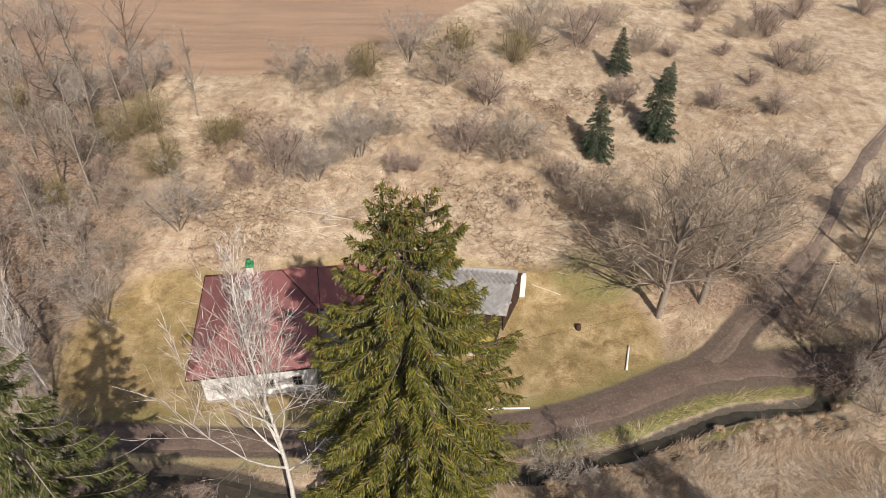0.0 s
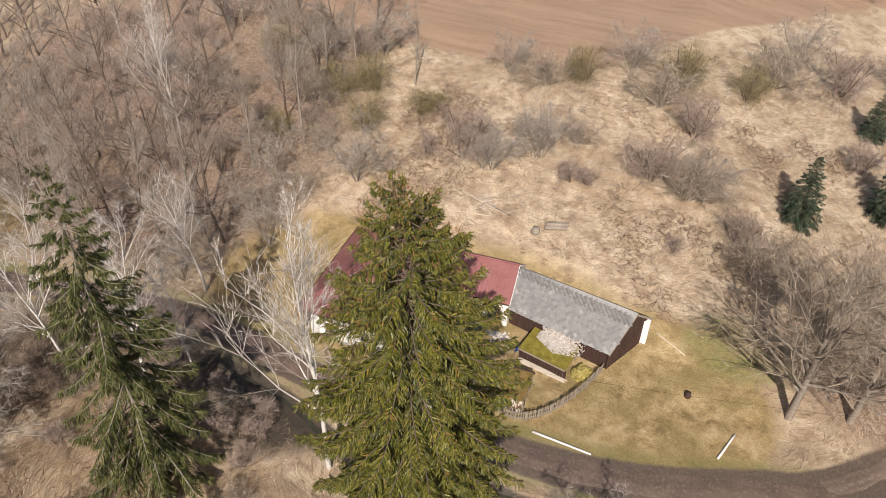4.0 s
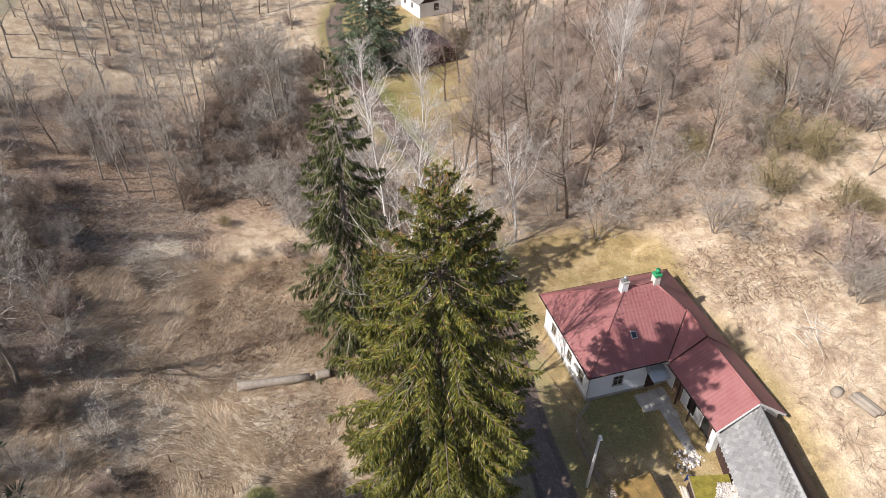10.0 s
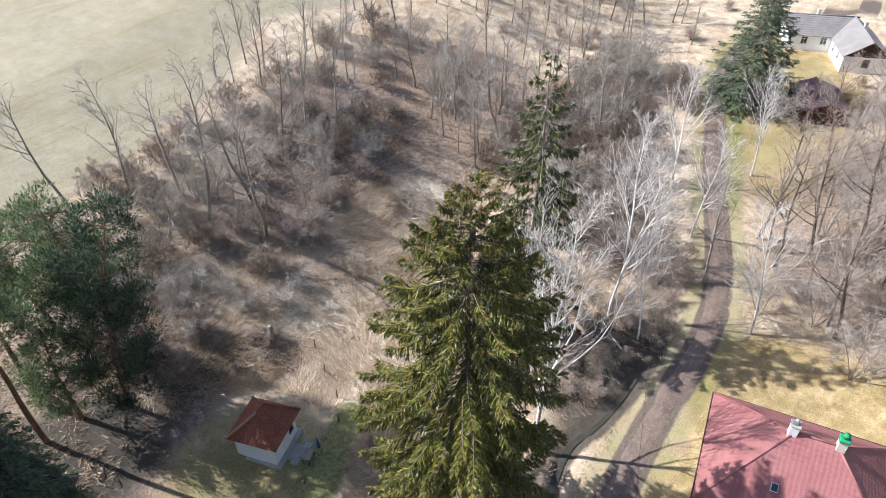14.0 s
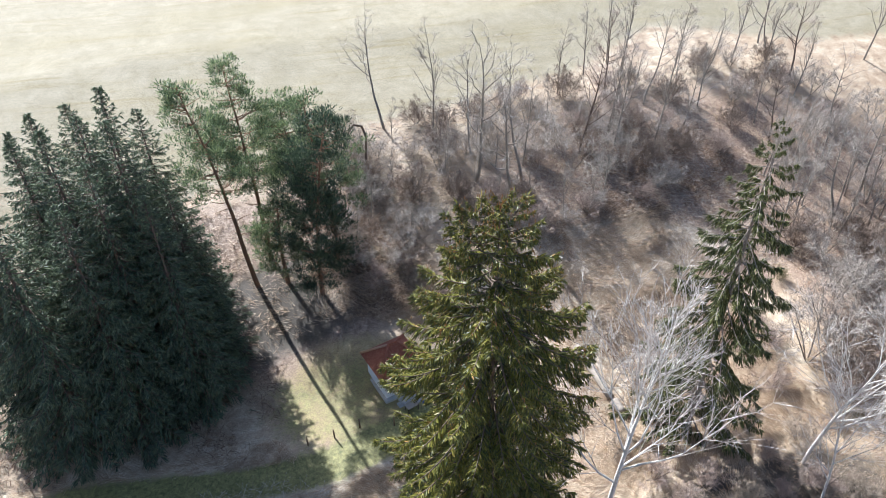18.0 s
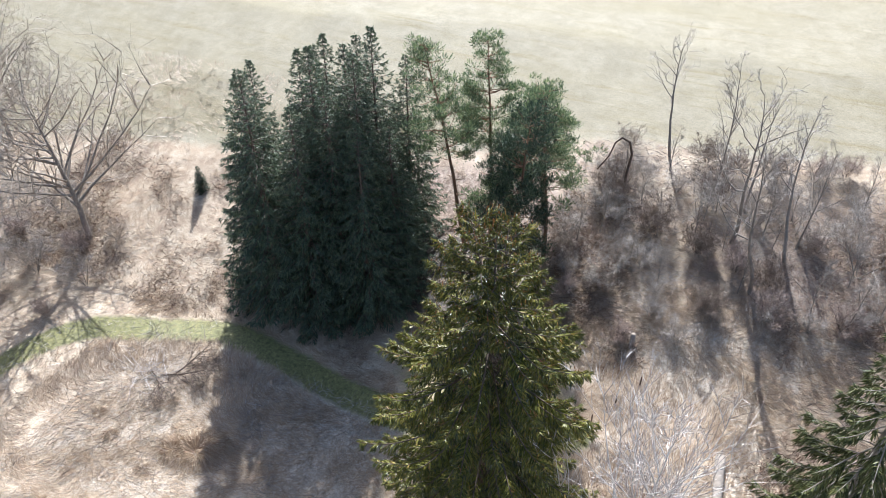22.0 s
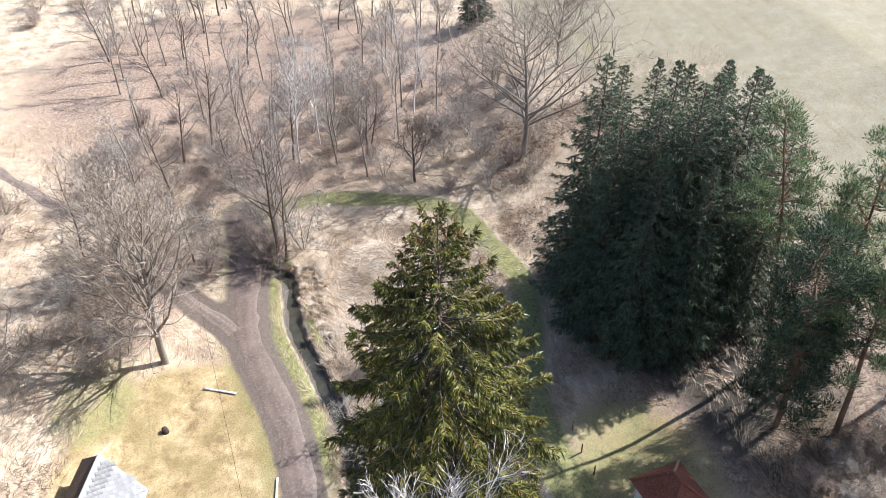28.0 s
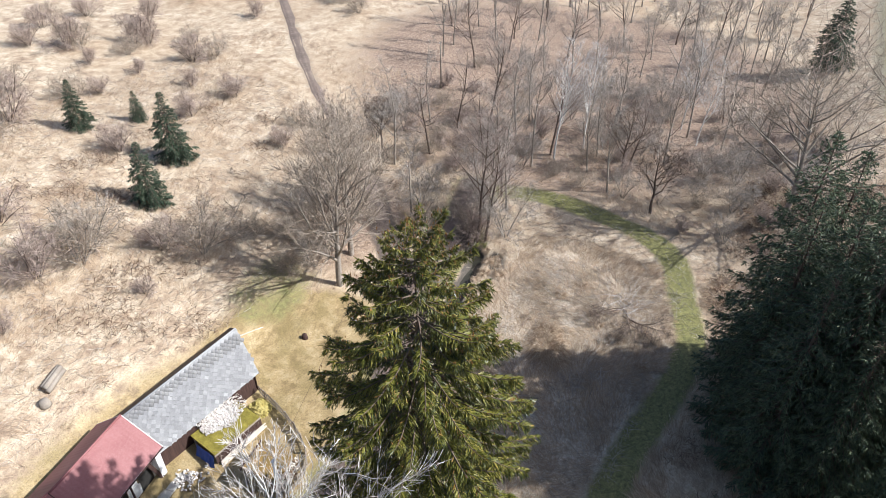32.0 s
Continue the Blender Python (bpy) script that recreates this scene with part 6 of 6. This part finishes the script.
# ---- fences, poles, wires and litter ----
def picket_fence(line, label):
    t = thing("picket_fence", pose(0, 0, 0), label, "fence")
    rr2 = random.Random(6)
    shared = {}
    pts = smooth_line(line, 1)
    for (x0, y0), (x1, y1) in zip(pts[:-1], pts[1:]):
        L = math.hypot(x1 - x0, y1 - y0)
        a = Vector((x0, y0, gz(x0, y0)))
        b = Vector((x1, y1, gz(x1, y1)))
        for zz in (0.35, 0.85):
            part("rail", beam(a + Vector((0, 0, zz)), b + Vector((0, 0, zz)), 0.04, 0.07, 0), WOOD_GREY, t)
        part("post", box(x0 - 0.05, x0 + 0.05, y0 - 0.05, y0 + 0.05, a.z - 0.2, a.z + 1.1, 0.01), WOOD_GREY, t)
        n = max(1, int(L / 0.16))
        if "m" not in shared:
            bm = box(-0.04, 0.04, -0.012, 0.012, 0, 1.05, 0)
            me = bpy.data.meshes.new("picket")
            bm.to_mesh(me)
            bm.free()
            me.materials.append(WOOD_GREY)
            shared["m"] = me
        for i in range(n):
            p = a.lerp(b, (i + 0.5) / n)
            ob = part("picket", shared["m"], WOOD_GREY, t)
            ob.matrix_local = Matrix.Translation(p + Vector((0, 0, 0.05))) @ Matrix.Rotation(math.atan2(y1 - y0, x1 - x0), 4, "Z") @ Matrix.Rotation(rr2.gauss(0, 0.05), 4, "Y")
    return t


picket_fence([(-1.9, 39.9), (0.2, 39.4), (1.9, 40.2), (3.4, 42.2), (4.6, 45.0), (5.5, 48.2)], "weathered grey picket fence round the yard")
picket_fence([(-10.3, 41.2), (-8.4, 39.2), (-5.2, 39.3), (-2.6, 39.7)], "weathered grey picket fence beside the lane")


def pole(x, y, h, lean=(0, 0), label="wooden utility pole with insulators", lamp=False, arms=True):
    z = gz(x, y)
    t = thing("utility_pole", pose(x, y, z), label, "pole", "utility poles")
    tube("shaft", [(0, 0, -0.5), (lean[0] * 0.5, lean[1] * 0.5, h / 2), (lean[0], lean[1], h)], 0.13, 0.09, WHITE_PAINT if lamp else WOOD_GREY, t, k=10)
    if arms:
        arm = part("crossarm", box(lean[0] - 0.5, lean[0] + 0.5, lean[1] - 0.04, lean[1] + 0.04, h - 0.35, h - 0.27, 0.01), WOOD_DARK, t)
        for dx in (-0.42, 0.42):
            tube("insulator", [(lean[0] + dx, lean[1], h - 0.27), (lean[0] + dx, lean[1], h - 0.12)], 0.04, 0.03, WHITE_PAINT, arm, k=8)
    if lamp:
        hd = part("lamp_head", box(lean[0] - 0.12, lean[0] + 0.35, lean[1] - 0.1, lean[1] + 0.1, h - 0.05, h + 0.08, 0.03), WHITE_PAINT, t, "pale street lamp head")
        part("lens", box(lean[0] + 0.02, lean[0] + 0.3, lean[1] - 0.07, lean[1] + 0.07, h - 0.085, h - 0.05, 0.01), GLASS, hd)
    return Vector((x + lean[0], y + lean[1], z + h - 0.15))


P_YARD = pole(-2.9, 38.7, 6.4, (0.1, 0.1), "pale concrete yard pole with street lamp head", True, False)
P_E = pole(35.6, 50.2, 6.9, (0.3, 0.2))
P_E2 = pole(65.5, 62.3, 7.4)
P_W = pole(-35.9, 29.2, 7.0, (-0.5, 0.0))
P_W2 = pole(-68.5, 20.2, 6.9)
P_W3 = pole(-95.0, 14.5, 6.4)


def wire(a, b, sag, label):
    t = tagged(new("cable"), label, "cable", "overhead cables")
    a, b = Vector(a), Vector(b)
    t.matrix_world = Matrix.Translation(a)
    pts = [(b - a) * (i / 24) - Vector((0, 0, sag * 4 * (i / 24) * (1 - i / 24))) for i in range(25)]
    tube("strand", pts, 0.012, 0.012, WOOD_DARK, t, k=4)


wire(P_YARD, P_E, 0.8, "thin dark overhead cable between poles")
wire(P_E, P_E2, 0.8, "thin dark overhead cable between poles")
wire(P_E2, P_E2 + Vector((60, 20, 2)), 1.0, "thin dark overhead cable between poles")
wire(P_YARD, P_W, 1.0, "thin dark overhead cable between poles")
wire(P_W, P_W2, 1.0, "thin dark overhead cable between poles")
wire(P_W2, P_W3, 0.6, "thin dark overhead cable between poles")


def lying_pole(x0, y0, x1, y1, r, mat, label, category="pole", lift=None):
    z0, z1 = gz(x0, y0) + r, gz(x1, y1) + r
    t = tagged(new("lying_pole"), label, category)
    t.matrix_world = Matrix.Translation((x0, y0, z0))
    n = 5
    pts = []
    for i in range(n + 1):
        f = i / n
        x, y = x0 + (x1 - x0) * f, y0 + (y1 - y0) * f
        pts.append((x - x0, y - y0, max(gz(x, y) + r * 0.8, z0 + (z1 - z0) * f) - z0))
    tube("shaft", pts, r, r * 0.85, mat, t, k=8)
    return t


lying_pole(2.4, 39.1, 7.4, 39.2, 0.1, WHITE_PAINT, "white painted pole lying beside the lane")
lying_pole(16.5, 43.5, 17.3, 46.4, 0.1, WHITE_PAINT, "white painted pole lying on the lawn")
lying_pole(8.7, 53.9, 11.7, 52.8, 0.06, WOOD_PALE, "pale pole lying by the barn corner")
lying_pole(-17.4, 58.9, -10.8, 60.3, 0.06, WOOD_PALE, "pale fallen trunk lying on the slope", "log")
lying_pole(-16.5, 62.3, -9.6, 60.9, 0.05, WOOD_PALE, "pale fallen trunk lying on the slope", "log")
lying_pole(-16.2, 11.4, -16.6, 17.6, 0.42, BARK_GREY, "thick fallen tree trunk in dry grass", "log")
lying_pole(-16.7, 18.1, -16.8, 19.4, 0.44, BARK_GREY, "sawn end piece of the fallen trunk", "log")


def stump(x, y, r, h, label, mat=WOOD_BROWN, top=WOOD_PALE):
    t = thing("tree_stump", pose(x, y, gz(x, y)), label, "stump")
    tube("bole", [(0, 0, -0.1), (0, 0, 0.1), (0.02, 0.01, h)], r * 1.25, r * 0.9, mat, t, k=10)
    tube("cut_face", [(0.02, 0.01, h), (0.02, 0.01, h + 0.015)], r * 0.8, r * 0.78, top, t, "pale sawn face", 10)


stump(12.95, 48.85, 0.26, 0.45, "dark rotten stump on the lawn", WOOD_DARK, WOOD_DARK)
stump(-7.1, 3.4, 0.26, 1.5, "grey broken stump in the thicket", WOOD_GREY, WOOD_GREY)
stump(-5.9, 59.9, 0.42, 0.45, "thick sawn log standing on the slope", WOOD_GREY, WOOD_GREY)
stump(36.2, 42.2, 0.3, 1.4, "broken stump at the wood edge")
stump(-23.9, 46.9, 0.5, 0.8, "mossy planter log beside the house", WOOD_BROWN, MOSS)
for dy, dz in ((0, 0), (0.55, 0.1), (0.25, 0.4)):
    o = lying_pole(-5.1, 60.4 + dy, -2.9, 61.1 + dy, 0.24, WOOD_GREY, "thick grey log stacked on the slope", "log")
    o.location.z += dz * 0.5


def posts(pts, label):
    for x, y in pts:
        t = thing("fence_post", pose(x, y, gz(x, y)), label, "post", "old fence posts by the hut")
        tube("shaft", [(0, 0, -0.2), (0.02, 0.01, 1.1)], 0.07, 0.06, WOOD_BROWN, t, k=8)


posts([(-5.9, 11.9), (-7.3, 9.4), (-8.8, 7.0), (-4.0, 13.6), (4.8, 14.6), (7.0, 15.0), (9.2, 15.2), (2.0, 15.2)], "short weathered fence post in the grass")


def brush_pile(x, y, r, n, seed, label, mat=TWIG_GREY):
    rg = np.random.RandomState(seed)
    rows = []
    for _ in range(n):
        a, b = rg.uniform(0, 6.28), rg.uniform(0, 6.28)
        p = np.array([math.cos(a) * r * rg.rand(), math.sin(a) * r * rg.rand(), rg.uniform(0.02, 0.25)])
        d = unit(np.array([math.cos(b), math.sin(b), rg.uniform(-0.05, 0.35)]))
        L = rg.uniform(0.6, 1.6) * r
        w = rg.uniform(0.012, 0.045)
        m = p + d * L / 2
        rows.append((*p, *m, w, w * 0.7))
        rows.append((*m, *(m + unit(d + rg.normal(0, 0.2, 3)) * L / 2), w * 0.7, w * 0.3))
    t = thing("brush_pile", pose(x, y, gz(x, y)), label, "branches", kind="stuff")
    part("heap", segs_mesh("heap", [(rows, 4)], mat), mat, t)


for turn, dx in ((200, 0.0), (150, 1.2), (250, -0.8)):
    o = copy_thing(apple, pose(30.6 + dx, 22.6, gz(30.6, 22.6) + 0.25, 0, 82, turn))
    o.scale = (0.55, 0.55, 0.55)
    tagged(o, "fallen pale leafless branch lying in dry grass", "branch", "fallen branches in the clearing")
lying_pole(29.6, 22.0, 32.6, 24.0, 0.1, WOOD_GREY, "grey sawn trunk in the branch pile", "log")
brush_pile(31.8, 23.0, 2.3, 70, 7, "wide heap of pale cut branches in the clearing", TWIG_BIRCH)
brush_pile(20.4, 22.8, 1.3, 60, 8, "heap of cut branches in the clearing", TWIG_PALE)
brush_pile(15.8, 28.1, 1.0, 60, 2, "small heap of cut branches")
brush_pile(19.5, 24.0, 1.0, 60, 3, "small heap of cut branches")
brush_pile(-12.5, 61.6, 2.2, 22, 4, "fallen pale branches on the slope", TWIG_BIRCH)


# ---- dry grass ----
def grass(n, seed):
    """Long matted dead grass: blades combed together in drifts, tousled at the small scale."""
    rg = np.random.RandomState(seed)
    x = np.concatenate([rg.uniform(-62, 66, n), rg.uniform(4, 40, n // 4), rg.uniform(-34, 6, n // 2)])
    y = np.concatenate([rg.uniform(-18, 98, n), rg.uniform(14, 36, n // 4), rg.uniform(-4, 26, n // 2)])
    bare = (dist_line(x, y, LANE_S) < 2.3) | (dist_line(x, y, BRANCH_S) < 2.0) | (dist_line(x, y, STREAM_S) < 0.9) | (dist_line(x, y, TRAIL_S) < 1.6)
    yard = (np.hypot((x + 6) / 22, (y - 47) / 11) < 0.95) | (np.hypot((x - 12) / 9, (y - 47) / 9) < 0.95) | (np.hypot((x + 27) / 9, (y - 46) / 10) < 0.9) | (np.hypot(x - 4, y - 11) < 8)
    field = y > np.interp(x, [-48, -36, -27, -22, -8, 1.5, 12], [86, 83, 83.5, 83.5, 86, 100, 112])
    thin = waves(x, y, 0.35, 21) + 0.7 * waves(x, y, 1.1, 22) < rg.uniform(-2.4, 0.9, len(x))
    keep = ~(bare | yard | field | thin)
    x, y = x[keep], y[keep]
    m, k = len(x), 4
    comb = 2.2 * waves(x, y, 0.22, 23) + 1.1 * waves(x, y, 0.9, 24)
    a = comb[:, None] + rg.normal(0, 0.5, (m, k))
    L = rg.uniform(0.4, 1.15, (m, k))
    lean = rg.uniform(0.9, 3.6, (m, k))
    P = np.stack([x, y, land(x, y) - 0.03], 1)[:, None, :] + rg.normal(0, 0.16, (m, k, 3)) * np.array([1, 1, 0])
    D = np.stack([np.cos(a) * lean, np.sin(a) * lean, np.ones_like(a)], -1)
    D /= np.linalg.norm(D, axis=-1)[..., None]
    S = np.stack([-np.sin(a), np.cos(a), np.zeros_like(a)], -1)
    w = rg.uniform(0.009, 0.026, (m, k))[..., None]
    V = np.stack([P - S * w, P + S * w, P + D * L[..., None]], 2).reshape(-1, 3)
    tagged(new("dry_grass", mesh_np("dry_grass", V, [np.arange(len(V)).reshape(-1, 3)], STRAW)), "matted straw-coloured dry grass over rough ground", "grass", kind="stuff")


grass(90000, 5)


def bramble(n, seed):
    """Patches of dead brown bracken and bramble, arching low over the grass."""
    rg = np.random.RandomState(seed)
    x = np.concatenate([rg.uniform(-45, 4, n), rg.uniform(-40, 44, n), rg.uniform(10, 60, n // 2)])
    y = np.concatenate([rg.uniform(-12, 20, n), rg.uniform(54, 84, n), rg.uniform(-4, 16, n // 2)])
    patch = waves(x, y, 0.3, 31) + 0.6 * waves(x, y, 0.8, 32) > np.where(y < 24, 0.25, 0.6) + rg.uniform(-0.4, 0.4, len(x))
    keep = patch & ~((x > -44) & (x < -20) & (y > -3) & (y < 7)) & (np.hypot(x - 2.5, y - 11) > 8.5) & (dist_line(x, y, TRAIL_S) > 2.4) & (dist_line(x, y, BRANCH_S) > 2.4) & (np.hypot((x + 6) / 22, (y - 47) / 11) > 1)
    x, y = x[keep], y[keep]
    m = len(x)
    a, L = rg.uniform(0, 6.28, m), rg.uniform(0.4, 1.1, m)
    o = np.stack([np.cos(a), np.sin(a), np.zeros(m)], 1)
    p = np.stack([x, y, land(x, y)], 1)
    q = p + o * (L * 0.5)[:, None] + np.array([0, 0, 1.0]) * rg.uniform(0.15, 0.55, (m, 1))
    e = q + o * (L * 0.5)[:, None] - np.array([0, 0, 1.0]) * rg.uniform(0.0, 0.3, (m, 1))
    w = rg.uniform(0.012, 0.03, (m, 1))
    V, F = blade_arrays(np.concatenate([np.concatenate([p, q, w * 0.6, w], 1), np.concatenate([q, e, w, w * 0.3], 1)]), seed)
    tagged(new("bracken", mesh_np("bracken", V, [F], BRACKEN)), "dead reddish-brown bracken and bramble patches", "bracken", kind="stuff")


bramble(48000, 14)


def arch_tree(x, y):
    t = thing("bent_tree", pose(x, y, gz(x, y)), "dead tree bent over into an arch", "tree")
    tube("trunk", [(0, 0, -0.3), (-0.1, 0.1, 2.2), (-0.3, 0.1, 4.6), (0.1, 0.1, 5.9), (0.9, 0.1, 6.2), (1.5, 0.2, 5.6), (1.9, 0.3, 4.0), (2.9, 0.4, 2.2)], 0.17, 0.05, BARK_BROWN, t)


arch_tree(-1.6, -13.6)


def tussocks(pts, seed, label):
    """Clumped sedge mounds with hanging blades along the brook's bank."""
    rg = np.random.RandomState(seed)
    for x, y, r in pts:
        t = thing("tussock", pose(x, y, gz(x, y)), label, "grass tussock", "tussocks on the bank")
        n = int(160 * max(1.0, r * r * 0.8))
        a = rg.uniform(0, 6.28, n)
        L = rg.uniform(0.5, 1.1, n) * r
        o = np.stack([np.cos(a), np.sin(a), np.zeros(n)], 1)
        p = o * rg.uniform(0, 0.35, (n, 1)) * r + np.array([0, 0, 0.05])
        m = p + o * L[:, None] * 0.5 + np.array([0, 0, 0.28 * r])
        e = m + o * L[:, None] * 0.5 - np.array([0, 0, 0.2 * r])
        rows = np.concatenate([np.concatenate([p, m, np.full((n, 1), 0.02), np.full((n, 1), 0.016)], 1), np.concatenate([m, e, np.full((n, 1), 0.016), np.full((n, 1), 0.004)], 1)])
        V, F = blade_arrays(rows, seed)
        part("sedge", mesh_np("sedge", V, [F], STRAW), STRAW, t)


rt = random.Random(12)
bank = [(STREAM_S[i][0] + rt.uniform(-0.9, 0.9), STREAM_S[i][1] - rt.uniform(0.9, 3.4), rt.uniform(0.35, 0.95)) for i in range(len(STREAM_S)) if STREAM_S[i][0] > 4 for _ in range(rt.choice((0, 1, 1, 2)))]
tussocks(bank + [(22.6, 27.8, 2.3), (21.3, 26.9, 1.7), (24.4, 28.4, 1.6), (32.8, 28.0, 0.8), (20.0, 22.5, 0.9), (16.2, 27.5, 0.9)] + [(rt.uniform(14, 32), rt.uniform(19, 32), rt.uniform(0.4, 0.8)) for _ in range(6)] + [(rt.uniform(-16, 6), rt.uniform(16, 24), rt.uniform(0.4, 0.7)) for _ in range(8)], 3, "pale dry sedge tussock")


def twig_litter(n, seed):
    """Fallen twigs and dead stalks over the thicket floors."""
    rg = np.random.RandomState(seed)
    x = np.concatenate([rg.uniform(-45, 4, n), rg.uniform(30, 70, n // 2), rg.uniform(-70, -34, n // 2), rg.uniform(-40, 50, n), rg.uniform(6, 36, n // 3)])
    y = np.concatenate([rg.uniform(-22, 6, n), rg.uniform(8, 60, n // 2), rg.uniform(38, 80, n // 2), rg.uniform(55, 98, n), rg.uniform(18, 34, n // 3)])
    keep = (np.hypot(x - 4, y - 11) > 10) & (y < np.interp(x, [-48, -36, -27, -22, -8, 1.5, 12], [86, 83, 83.5, 83.5, 86, 100, 112])) & (dist_line(x, y, STREAM_S) > 1.5) & (np.hypot((x + 6) / 22, (y - 47) / 11) > 1) & (y > np.interp(x, SOUTH_X, SOUTH_Y)) & (dist_line(x, y, LANE_S) > 2.5) & (dist_line(x, y, BRANCH_S) > 2.2)
    x, y = x[keep], y[keep]
    m = len(x)
    a, L = rg.uniform(0, 6.28, m), rg.uniform(0.35, 1.3, m)
    p = np.stack([x, y, land(x, y) + rg.uniform(0.0, 0.12, m)], 1)
    q = p + np.stack([np.cos(a) * L, np.sin(a) * L, rg.uniform(-0.05, 0.75, m) * L], 1)
    q[:, 2] = np.maximum(q[:, 2], land(q[:, 0], q[:, 1]) + 0.03)
    w = rg.uniform(0.007, 0.02, m)[:, None]
    V, F = blade_arrays(np.concatenate([p, q, w, w * 0.5], 1), seed)
    tagged(new("fallen_twigs", mesh_np("fallen_twigs", V, [F], TWIG_GREY)), "pale fallen twigs and dead stalks on the thicket floor", "twigs", kind="stuff")


twig_litter(26000, 9)
